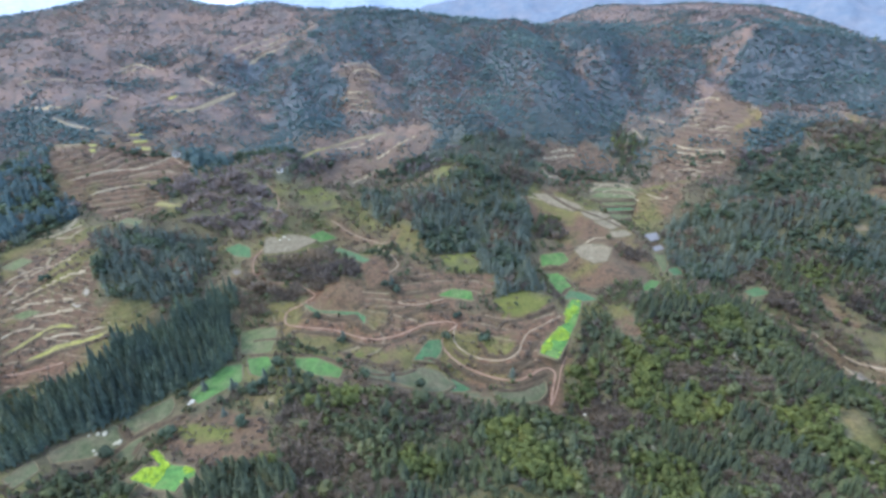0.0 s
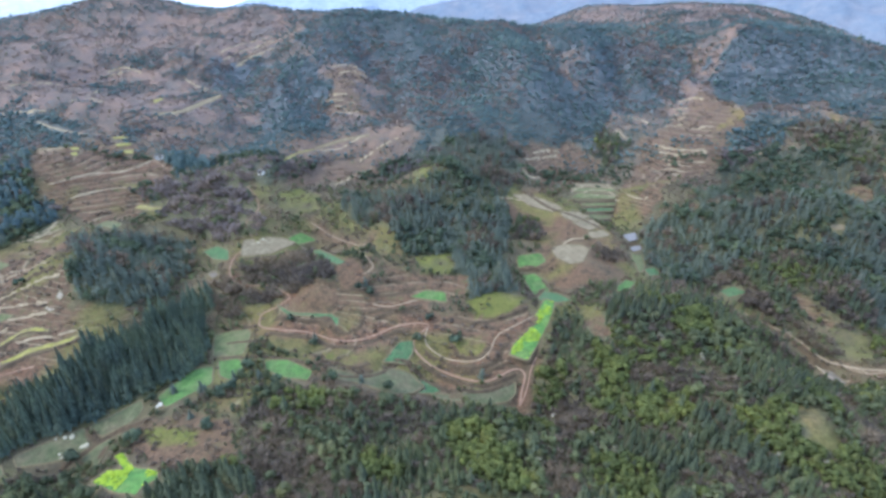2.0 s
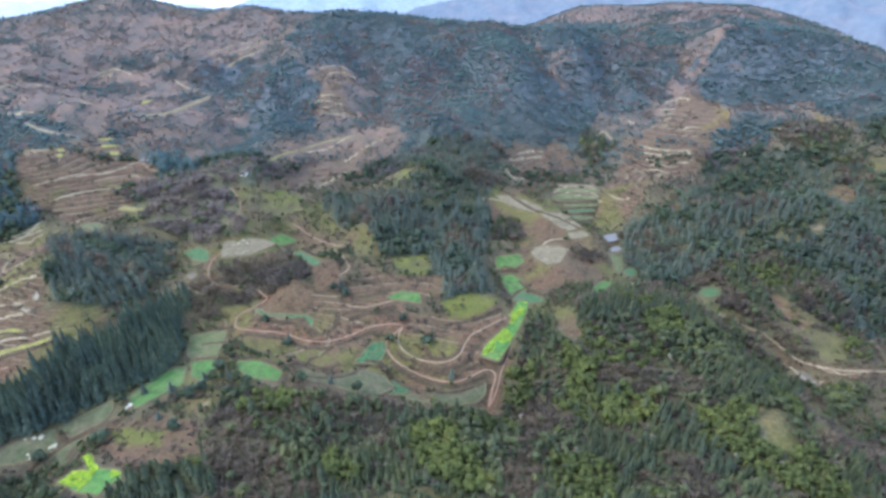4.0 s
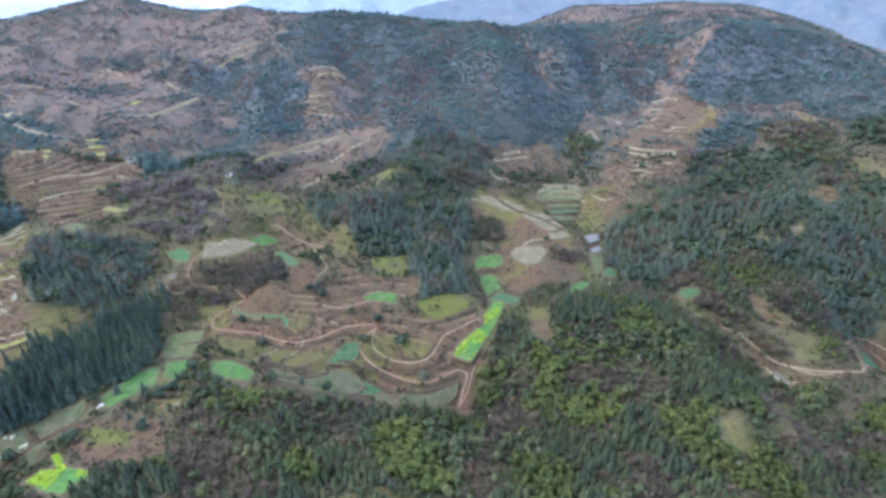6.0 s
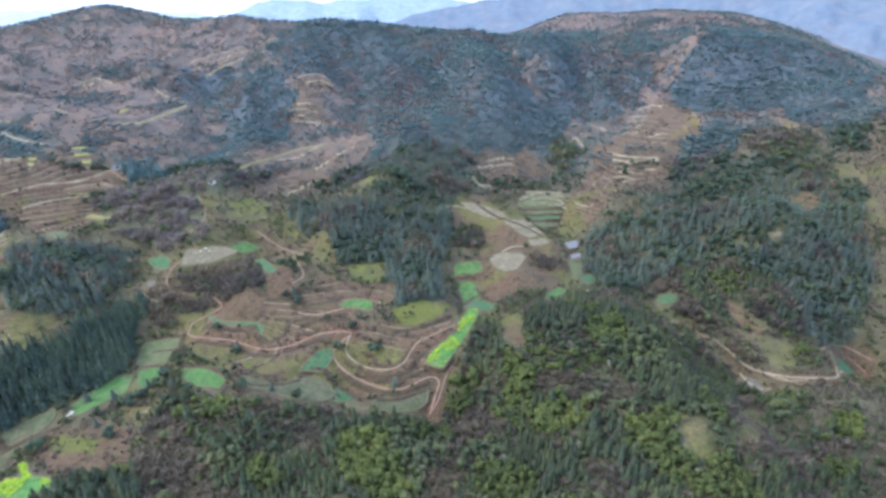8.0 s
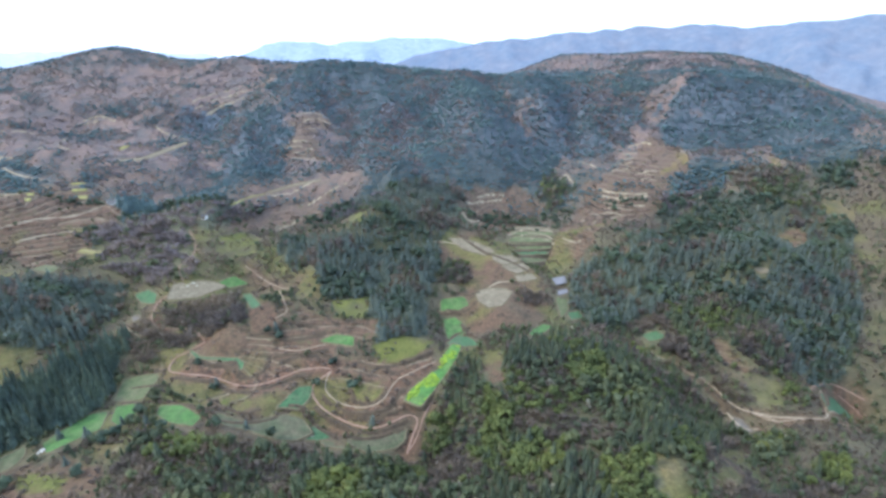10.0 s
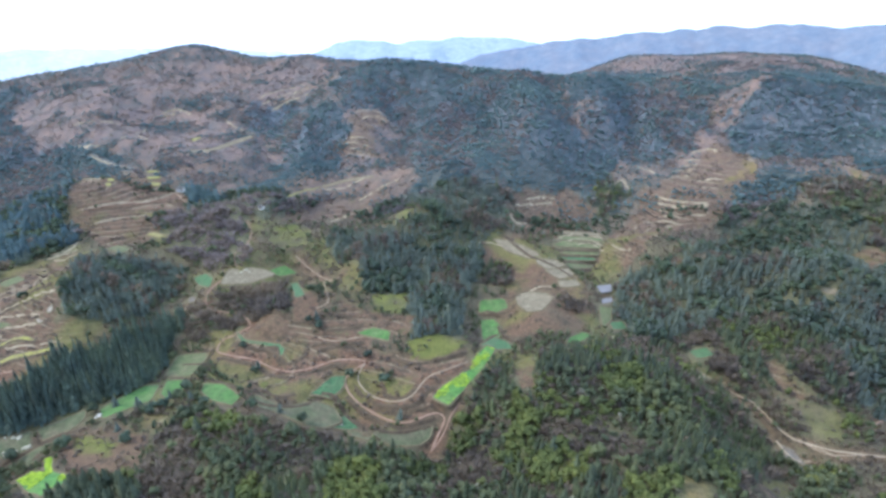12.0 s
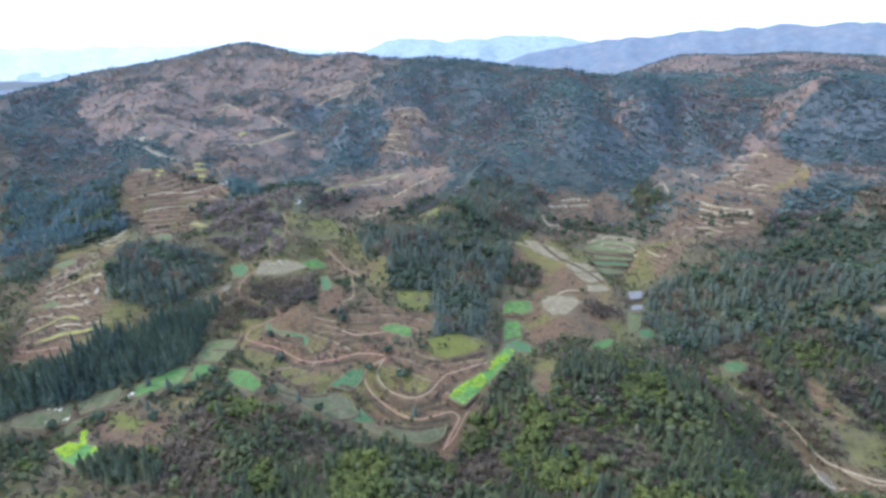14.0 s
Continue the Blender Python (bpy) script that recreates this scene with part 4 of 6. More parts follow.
def from_line(x, y, way):
    """Distance to a polyline and how far along it, for many points."""
    best, along, run = np.full(np.shape(x), 1e9), np.zeros(np.shape(x)), 0.0
    for (x0, y0), (x1, y1) in zip(way, way[1:]):
        length = math.hypot(x1 - x0, y1 - y0) + 1e-9
        k = np.clip(((x - x0) * (x1 - x0) + (y - y0) * (y1 - y0)) / length ** 2, 0, 1)
        d = np.hypot(x - x0 - k * (x1 - x0), y - y0 - k * (y1 - y0))
        near = d < best
        best, along = np.where(near, d, best), np.where(near, run + k * length, along)
        run += length
    return best, along


def smooth_way(way, step=1.5, closed=False):
    """A rounded way through the given corners, in even steps."""
    p = np.array(way, float)
    n = len(p)
    out = []
    for i in range(n if closed else n - 1):
        a, b, c, d = (p[(i + k) % n] if closed else p[min(max(i + k, 0), n - 1)] for k in (-1, 0, 1, 2))
        m = max(2, int(np.linalg.norm(c - b) / step))
        for t in np.arange(m) / m:
            out.append(0.5 * (2 * b + (c - a) * t + (2 * a - 5 * b + 4 * c - d) * t * t + (3 * b - a - 3 * c + d) * t ** 3))
    if not closed:
        out.append(p[-1])
    return np.array(out)


def cut_corners(outline, step=2.0):
    """A field outline with slightly rounded, uneven corners."""
    p = np.array(outline, float)
    for k in (0.07, 0.22):
        nxt = np.roll(p, -1, 0)
        p = np.stack([p * (1 - k) + nxt * k, p * k + nxt * (1 - k)], 1).reshape(-1, 2)
    nxt = np.roll(p, -1, 0)
    out = []
    for a, b in zip(p, nxt):
        m = max(1, int(np.linalg.norm(b - a) / step))
        out += [a + (b - a) * t for t in np.arange(m) / m]
    out = np.array(out)
    return out + 0.9 * (np.c_[fractal(out[:, 0], out[:, 1], 5, 2), fractal(out[:, 1], out[:, 0], 5, 2)] - 0.5)


def hills(x, y):
    z = np.full(np.shape(x), 60.0)
    for relief in (BROAD_RELIEF, SIDE_RELIEF, MIDDLE_RELIEF, KNOLLS, SMALL_KNOLLS, UPLAND_SPURS, UPLAND_GULLIES, FOOTHILLS, LOW_RIDGES, SMALL_RIDGES, SPUR_RELIEF):
        for hx, hy, height, reach in relief:
            z = z + height * np.exp(-((x - hx) ** 2 + (y - hy) ** 2) / (2 * (reach * 0.6) ** 2))
    return z


def in_slopes(x, y, kind):
    reach = 7 + 30 * np.clip((y - 400) / 150, 0, 1)
    wx, wy = x + reach * (fractal(x, y, 18, 3) - 0.5), y + reach * (fractal(y, x, 18, 3) - 0.5)
    hit = np.zeros(np.shape(x), bool)
    for k, outline in SLOPES:
        if k == kind:
            hit |= inside(wx, wy, outline)
    return hit


def in_woods(x, y):
    """Number of the wood at each point, or -1."""
    reach = 12 + 34 * np.clip((y - 330) / 200, 0, 1)
    wx, wy = x + reach * (fractal(x, y, 26, 3) - 0.5), y + reach * (fractal(y, x, 26, 3) - 0.5)
    which = np.full(np.shape(x), -1)
    for n, (kind, outline) in enumerate(WOODS):
        which[inside(wx, wy, outline)] = n
    return which


FIELD_PLANES = []
for crop, outline in FIELDS + [("pond", p) for p in PONDS]:
    edge = cut_corners(outline)
    z = hills(edge[:, 0], edge[:, 1])
    fit_in = np.c_[edge - edge.mean(0), np.ones(len(edge))]
    slope = np.linalg.solve(fit_in.T @ fit_in + np.diag([30.0, 30.0, 0]) * (1.0 if edge[:, 1].mean() < 400 else 0.03), fit_in.T @ z)
    if crop == "pond":
        slope[:2] = 0
        slope[2] = z.min() + 0.4
    FIELD_PLANES.append((edge, slope, edge.mean(0)))


def plane_height(n, x, y):
    edge, slope, mid = FIELD_PLANES[n]
    return slope[0] * (x - mid[0]) + slope[1] * (y - mid[1]) + slope[2]


ROAD_WAYS = []
for surface, width, way in ROADS:
    way = smooth_way(way, 1.5)
    z = hills(way[:, 0], way[:, 1])
    pad = np.pad(z, 6, mode="edge")
    ROAD_WAYS.append((surface, width * 0.28, way, np.convolve(pad, np.ones(13) / 13, "valid")))


def rolling(x, y):
    """The smooth hillside, with gullies and spurs on the mountain."""
    up = np.clip((y - 430) / 120, 0, 1)
    calm = 1 - 0.75 * np.clip((y - 620) / 90, 0, 1)
    spur = 1 - np.abs(2 * fractal(x + 0.35 * y, y * 0.45, 95, 2) - 1) * 2.2
    return hills(x, y) + (fractal(x, y, 60, 5) - 0.5) * (3.0 + 7.0 * up * calm) + (spur - 0.5) * 9.0 * up * calm


def level_at(x, y):
    """Terrace number, with its fraction, of the smooth hillside."""
    z = rolling(x, y)
    return z / np.where(y > 420, 2.6, 2.2) + 0.5 * fractal(x, y, 30, 2)


def beside_roads(x, y):
    """1 at the edge of a road or track, falling to 0 a few metres off."""
    near = np.full(x.shape, 99.0)
    for surface, width, way, heights in ROAD_WAYS:
        box = (x > way[:, 0].min() - 9) & (x < way[:, 0].max() + 9) & (y > way[:, 1].min() - 9) & (y < way[:, 1].max() + 9)
        if box.any():
            d = from_line(x[box], y[box], [tuple(p) for p in way[::2]] + [tuple(way[-1])])[0] - width * 0.5
            near[box] = np.minimum(near[box], d + (0 if surface == "road" else 2.0))
    return np.clip(1 - (near - 1.2) / 6.5, 0, 1)


def ground_height(x, y):
    """The lie of the land, with terraces, flat fields and road benches."""
    x, y = np.asarray(x, float), np.asarray(y, float)
    far = np.clip((np.hypot(x, y) - 1350) / 600, 0, 1)
    z = rolling(x, y)
    z = z * (1 - far) + far * (fractal(x, y, 700, 4) * 90 - 30)
    step = np.where(y > 420, 2.6, 2.2)
    level = z / step + 0.5 * fractal(x, y, 30, 2)
    part_ = level - np.floor(level)
    stepped = z + step * (np.clip((part_ - 0.72) / 0.28, 0, 1) - part_) * 0.9
    terraced = ~in_slopes(x, y, "dome") & (in_slopes(x, y, "red") | in_slopes(x, y, "straw") | in_slopes(x, y, "terrace")) & ((y > 190) | (x < -150))
    z = np.where(terraced, stepped, z)
    for n, (edge, slope, mid) in enumerate(FIELD_PLANES):
        lo, hi = edge.min(0) - 6, edge.max(0) + 6
        box = (x > lo[0]) & (x < hi[0]) & (y > lo[1]) & (y < hi[1])
        if box.any():
            d, along = from_line(x[box], y[box], [tuple(p) for p in edge] + [tuple(edge[0])])
            k = np.clip((d - 1.6) / 3.5, 0, 1) * ~inside(x[box], y[box], edge)
            z[box] = z[box] * k + (plane_height(n, x[box], y[box]) - 0.12) * (1 - k)
    nearest, bench = np.full(x.shape, 99.0), np.zeros(x.shape)
    for surface, width, way, heights in ROAD_WAYS:
        box = (x > way[:, 0].min() - 8) & (x < way[:, 0].max() + 8) & (y > way[:, 1].min() - 8) & (y < way[:, 1].max() + 8)
        if box.any():
            d, along = from_line(x[box], y[box], [tuple(p) for p in way])
            steps = np.r_[0, np.cumsum(np.hypot(*np.diff(way, axis=0).T))]
            d = d - width * 0.5
            closer = d < nearest[box]
            bench[box] = np.where(closer, np.interp(along, steps, heights) - 0.3, bench[box])
            nearest[box] = np.where(closer, d, nearest[box])
    k = np.clip((nearest - 1.5) / 4.0, 0, 1)
    z = z * k + bench * (1 - k)
    return z


# ---- materials ----
def material(name, rough=0.9, spec=0.25):
    m = bpy.data.materials.new(name)
    m.use_nodes = True
    bsdf = m.node_tree.nodes["Principled BSDF"]
    bsdf.inputs["Roughness"].default_value = rough
    bsdf.inputs["Specular IOR Level"].default_value = spec
    return m, m.node_tree.nodes, m.node_tree.links, bsdf


def noise_node(nodes, links, size, detail=4.0, rough=0.6, vector=None):
    t = nodes.new("ShaderNodeTexNoise")
    t.inputs["Scale"].default_value, t.inputs["Detail"].default_value, t.inputs["Roughness"].default_value = 1.0 / size, detail, rough
    if vector is None:
        vector = nodes.new("ShaderNodeNewGeometry").outputs["Position"]
    links.new(vector, t.inputs["Vector"])
    return t.outputs["Fac"]


def ramp(nodes, links, fac, stops):
    r = nodes.new("ShaderNodeValToRGB")
    e = r.color_ramp.elements
    while len(e) < len(stops):
        e.new(0.5)
    for el, (pos, col) in zip(e, stops):
        el.position, el.color = pos, (*col, 1)
    links.new(fac, r.inputs["Fac"])
    return r.outputs["Color"]


def blend(nodes, links, fac, a, b, mode="MIX"):
    m = nodes.new("ShaderNodeMix")
    m.data_type, m.blend_type = "RGBA", mode
    for key, v in (("Factor", fac), ("A", a), ("B", b)):
        if isinstance(v, (int, float)):
            m.inputs[key].default_value = v
        elif isinstance(v, tuple):
            m.inputs[key].default_value = (*v, 1)
        else:
            links.new(v, m.inputs[key])
    return m.outputs["Result"]


def maths(nodes, links, op, a, b=0.0, c=0.0):
    m = nodes.new("ShaderNodeMath")
    m.operation = op
    for k, v in enumerate((a, b, c)):
        if isinstance(v, (int, float)):
            m.inputs[k].default_value = v
        else:
            links.new(v, m.inputs[k])
    return m.outputs[0]


def bump(nodes, links, bsdf, height, strength, distance):
    b = nodes.new("ShaderNodeBump")
    b.inputs["Strength"].default_value, b.inputs["Distance"].default_value = strength, distance
    links.new(height, b.inputs["Height"])
    links.new(b.outputs["Normal"], bsdf.inputs["Normal"])


def scale_rgb(c, k):
    return tuple(min(1.0, v * k) for v in c)


def mottled(name, a, b, coarse, fine, rough=0.95, relief=0.15, bare=None):
    """Two earthy tones mixed by coarse and fine noise, with a rough grain."""
    m, n, l, s = material(name, rough)
    big, small = noise_node(n, l, coarse), noise_node(n, l, fine, 6.0, 0.7)
    tone = ramp(n, l, big, [(0.32, a), (0.68, b)])
    if bare:
        # thin and bare places in the crop
        tone = blend(n, l, ramp(n, l, noise_node(n, l, coarse * 1.7, 5.0, 0.65), [(0.44, (0, 0, 0)), (0.66, (0.85, 0.85, 0.85))]), tone, bare)
        tone = blend(n, l, 1.0, tone, ramp(n, l, noise_node(n, l, coarse * 0.5, 4.0, 0.7), [(0.3, (0.7, 0.72, 0.7)), (0.7, (1.2, 1.18, 1.2))]), "MULTIPLY")
    grain = ramp(n, l, small, [(0.3, (0.62, 0.62, 0.62)), (0.7, (1.25, 1.25, 1.25))])
    l.new(blend(n, l, 1.0, tone, grain, "MULTIPLY"), s.inputs["Base Color"])
    bump(n, l, s, small, 0.7, relief)
    return m


def foliage(name, dark, light, warm, gloss=0.2, vary=1.0):
    """Leaves, varied from tree to tree and from leaf to leaf."""
    m, n, l, s = material(name, 0.75, gloss)
    tint = n.new("ShaderNodeAttribute")
    tint.attribute_name = "tint"
    info = n.new("ShaderNodeObjectInfo")
    geo = n.new("ShaderNodeNewGeometry")
    tree = maths(n, l, "FRACT", maths(n, l, "ADD", tint.outputs["Fac"], info.outputs["Random"]))
    tone = ramp(n, l, tree, [(0.0, dark), (0.55, light), (0.86, scale_rgb(light, 0.8)), (1.0, warm)])
    leaf = ramp(n, l, geo.outputs["Random Per Island"], [(0.0, (1 - 0.28 * vary,) * 3), (0.6, (1.0, 1.0, 1.0)), (1.0, (1 + 0.35 * vary, 1 + 0.33 * vary, 1 + 0.25 * vary))])
    patch = ramp(n, l, noise_node(n, l, 22.0), [(0.32, (1 - 0.30 * vary, 1 - 0.26 * vary, 1 - 0.18 * vary)), (0.5, (1.0, 1.0, 1.0)), (0.68, (1 + 0.32 * vary, 1 + 0.26 * vary, 1 + 0.10 * vary))])
    stands = ramp(n, l, noise_node(n, l, 120.0, 3.0), [(0.36, (0.84, 0.86, 0.90)), (0.5, (1.0, 1.0, 1.0)), (0.64, (1.18, 1.15, 1.08))])
    colour = blend(n, l, 1.0, blend(n, l, 1.0, blend(n, l, 1.0, tone, leaf, "MULTIPLY"), patch, "MULTIPLY"), stands, "MULTIPLY")
    l.new(colour, s.inputs["Base Color"])
    bump(n, l, s, noise_node(n, l, 0.7, 3.0), 0.5, 0.4)
    # thin leaves let light through
    thin = n.new("ShaderNodeBsdfTranslucent")
    l.new(colour, thin.inputs["Color"])
    both = n.new("ShaderNodeMixShader")
    both.inputs["Fac"].default_value = 0.45
    l.new(s.outputs["BSDF"], both.inputs[1])
    l.new(thin.outputs["BSDF"], both.inputs[2])
    l.new(both.outputs["Shader"], n["Material Output"].inputs["Surface"])
    return m


M_FIR = foliage("fir_needles", (0.084, 0.125, 0.096), (0.113, 0.156, 0.111), (0.142, 0.171, 0.106))
M_PINE = foliage("pine_needles", (0.118, 0.152, 0.122), (0.138, 0.172, 0.132), (0.160, 0.182, 0.126), vary=0.5)
# far foliage: the next two are lightened and tinted blue to stand for haze
M_HAZED_OAK = foliage("haze_tinted_evergreen_leaves", (0.098, 0.160, 0.158), (0.122, 0.186, 0.176), (0.150, 0.198, 0.170), vary=0.4)
M_HAZED_PINE = foliage("haze_tinted_pine_needles", (0.084, 0.144, 0.150), (0.106, 0.170, 0.168), (0.138, 0.188, 0.166), vary=0.4)
M_HEATH_TWIG = foliage("mauve_winter_twigs", (0.178, 0.158, 0.150), (0.216, 0.182, 0.162), (0.25, 0.200, 0.165), 0.1, vary=0.6)
M_ROUND = foliage("camphor_leaves", (0.074, 0.109, 0.072), (0.093, 0.128, 0.080), (0.112, 0.141, 0.079))
M_CEDAR = foliage("cedar_needles", (0.081, 0.107, 0.069), (0.104, 0.132, 0.081), (0.128, 0.146, 0.083))
M_BROAD = foliage("broad_leaves", (0.092, 0.118, 0.066), (0.126, 0.151, 0.079), (0.163, 0.173, 0.085))
M_SAPLING = foliage("young_pine_needles", (0.089, 0.116, 0.066), (0.123, 0.150, 0.077), (0.160, 0.170, 0.083))
M_LIME = foliage("young_bamboo_leaves", (0.104, 0.133, 0.048), (0.137, 0.166, 0.056), (0.167, 0.183, 0.067))
M_TWIG = foliage("leafless_twigs", (0.143, 0.122, 0.096), (0.181, 0.150, 0.117), (0.224, 0.187, 0.144), 0.1)
M_BLOSSOM = foliage("pale_blossom", (0.255, 0.255, 0.172), (0.323, 0.315, 0.217), (0.391, 0.383, 0.277))
M_BARK = mottled("bark", (0.09, 0.07, 0.048), (0.15, 0.12, 0.088), 2.0, 0.25)

# ground: dry grass and scrub, forest litter, red earth terraces, turf
M_GROUND, n, l, s = material("hillside", 0.97, 0.15)
cov = n.new("ShaderNodeAttribute")
cov.attribute_name = "cover"
split = n.new("ShaderNodeSeparateColor")
l.new(cov.outputs["Color"], split.inputs["Color"])
lev = n.new("ShaderNodeAttribute")
lev.attribute_name = "level"
n_big, n_mid, n_fine = noise_node(n, l, 45.0), noise_node(n, l, 9.0), noise_node(n, l, 1.6, 6.0, 0.75)
scrub = ramp(n, l, n_mid, [(0.25, (0.064, 0.056, 0.036)), (0.5, (0.098, 0.081, 0.050)), (0.75, (0.132, 0.110, 0.064))])
moss = ramp(n, l, n_mid, [(0.3, (0.095, 0.105, 0.046)), (0.7, (0.145, 0.145, 0.060))])
scrub = blend(n, l, maths(n, l, "MULTIPLY", ramp(n, l, n_big, [(0.42, (0, 0, 0)), (0.66, (1, 1, 1))]), 0.3), scrub, moss)
clod = noise_node(n, l, 3.2, 5.0, 0.7)
red = ramp(n, l, maths(n, l, "ADD", maths(n, l, "MULTIPLY", n_mid, 0.5), maths(n, l, "MULTIPLY", clod, 0.5)), [(0.36, (0.042, 0.036, 0.025)), (0.44, (0.088, 0.064, 0.041)), (0.51, (0.142, 0.088, 0.054)), (0.57, (0.106, 0.080, 0.045)), (0.66, (0.085, 0.092, 0.037))])
litter = ramp(n, l, n_mid, [(0.3, (0.080, 0.084, 0.044)), (0.7, (0.126, 0.116, 0.064))])
turf = ramp(n, l, n_mid, [(0.3, (0.092, 0.106, 0.030)), (0.7, (0.148, 0.146, 0.040))])
colour = blend(n, l, split.outputs["Blue"], scrub, red)
# dry heath of the far high ground, its grey-mauve cast painted in for haze
hazed_heath = ramp(n, l, n_mid, [(0.25, (0.106, 0.098, 0.100)), (0.5, (0.170, 0.130, 0.112)), (0.7, (0.232, 0.158, 0.112)), (0.85, (0.28, 0.182, 0.118))])
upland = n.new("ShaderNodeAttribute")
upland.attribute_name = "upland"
hazed_heath = blend(n, l, ramp(n, l, n_big, [(0.45, (0, 0, 0)), (0.62, (0.8, 0.8, 0.8))]), hazed_heath, (0.212, 0.146, 0.112))
hazed_heath = blend(n, l, ramp(n, l, noise_node(n, l, 28.0, 6.0, 0.7), [(0.46, (0, 0, 0)), (0.60, (0.75, 0.75, 0.75))]), hazed_heath, (0.084, 0.092, 0.088))
colour = blend(n, l, maths(n, l, "MULTIPLY", upland.outputs["Fac"], 0.85), colour, hazed_heath)
# straw-coloured grass along the terrace edges, risers below painted darker as if shaded
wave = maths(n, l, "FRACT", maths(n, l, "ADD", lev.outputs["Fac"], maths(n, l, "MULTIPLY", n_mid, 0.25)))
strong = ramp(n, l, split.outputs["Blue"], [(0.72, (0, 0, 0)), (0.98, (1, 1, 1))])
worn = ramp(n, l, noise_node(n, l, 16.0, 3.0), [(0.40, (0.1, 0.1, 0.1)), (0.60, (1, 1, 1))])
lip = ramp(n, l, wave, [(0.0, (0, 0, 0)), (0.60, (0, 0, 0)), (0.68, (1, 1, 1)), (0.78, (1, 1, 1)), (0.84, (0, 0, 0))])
riser_shade = ramp(n, l, wave, [(0.0, (0, 0, 0)), (0.78, (0, 0, 0)), (0.83, (1, 1, 1)), (0.96, (1, 1, 1)), (1.0, (0, 0, 0))])
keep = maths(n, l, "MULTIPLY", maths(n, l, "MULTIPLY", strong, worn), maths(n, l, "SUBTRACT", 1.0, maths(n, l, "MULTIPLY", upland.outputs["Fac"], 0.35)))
# shade and dark grass of the risers, both put into the colour
colour = blend(n, l, maths(n, l, "MULTIPLY", maths(n, l, "MULTIPLY", riser_shade, keep), 0.8), colour, (0.075, 0.055, 0.033))
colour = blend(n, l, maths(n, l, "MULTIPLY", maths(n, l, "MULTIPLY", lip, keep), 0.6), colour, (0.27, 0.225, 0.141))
cutting = n.new("ShaderNodeAttribute")
cutting.attribute_name = "cutting"
colour = blend(n, l, maths(n, l, "MULTIPLY", cutting.outputs["Fac"], 0.8), colour, ramp(n, l, clod, [(0.35, (0.070, 0.045, 0.028)), (0.55, (0.145, 0.078, 0.046)), (0.70, (0.20, 0.115, 0.069))]))
dry = n.new("ShaderNodeAttribute")
dry.attribute_name = "dry"
hay = ramp(n, l, maths(n, l, "ADD", maths(n, l, "MULTIPLY", n_mid, 0.6), maths(n, l, "MULTIPLY", clod, 0.4)), [(0.38, (0.094, 0.096, 0.034)), (0.5, (0.150, 0.118, 0.050)), (0.62, (0.200, 0.142, 0.070))])
colour = blend(n, l, dry.outputs["Fac"], colour, hay)
colour = blend(n, l, split.outputs["Green"], colour, turf)
# far wood floors are tinted blue-grey in place of haze
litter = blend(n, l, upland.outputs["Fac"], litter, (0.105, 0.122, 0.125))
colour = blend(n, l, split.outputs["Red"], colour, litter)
colour = blend(n, l, 1.0, colour, ramp(n, l, n_fine, [(0.25, (0.5, 0.5, 0.5)), (0.75, (1.4, 1.4, 1.4))]), "MULTIPLY")
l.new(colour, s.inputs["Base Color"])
bump(n, l, s, n_fine, 0.9, 0.6)

M_ROAD = mottled("red_dirt_road", (0.245, 0.150, 0.098), (0.325, 0.218, 0.146), 6.0, 0.5)
M_TRACK = mottled("pale_earth_track", (0.265, 0.205, 0.130), (0.345, 0.28, 0.180), 6.0, 0.5)
M_VERGE = mottled("grassy_bund", (0.105, 0.082, 0.046), (0.165, 0.14, 0.075), 4.0, 0.5, relief=0.2)
# bank tone holds the dark earth and the shade painted with it
M_BANK = mottled("shaded_earth_bank", (0.052, 0.040, 0.025), (0.105, 0.075, 0.042), 3.0, 0.5, relief=0.25)
M_HAY = mottled("dry_grass_edge", (0.235, 0.190, 0.112), (0.345, 0.285, 0.180), 4.0, 0.5, relief=0.2)
M_ROCK = mottled("pale_limestone", (0.36, 0.35, 0.282), (0.48, 0.47, 0.387), 1.5, 0.3, relief=0.1)
M_STRAW = mottled("straw_heap", (0.36, 0.34, 0.238), (0.46, 0.43, 0.299), 1.0, 0.2, relief=0.1)
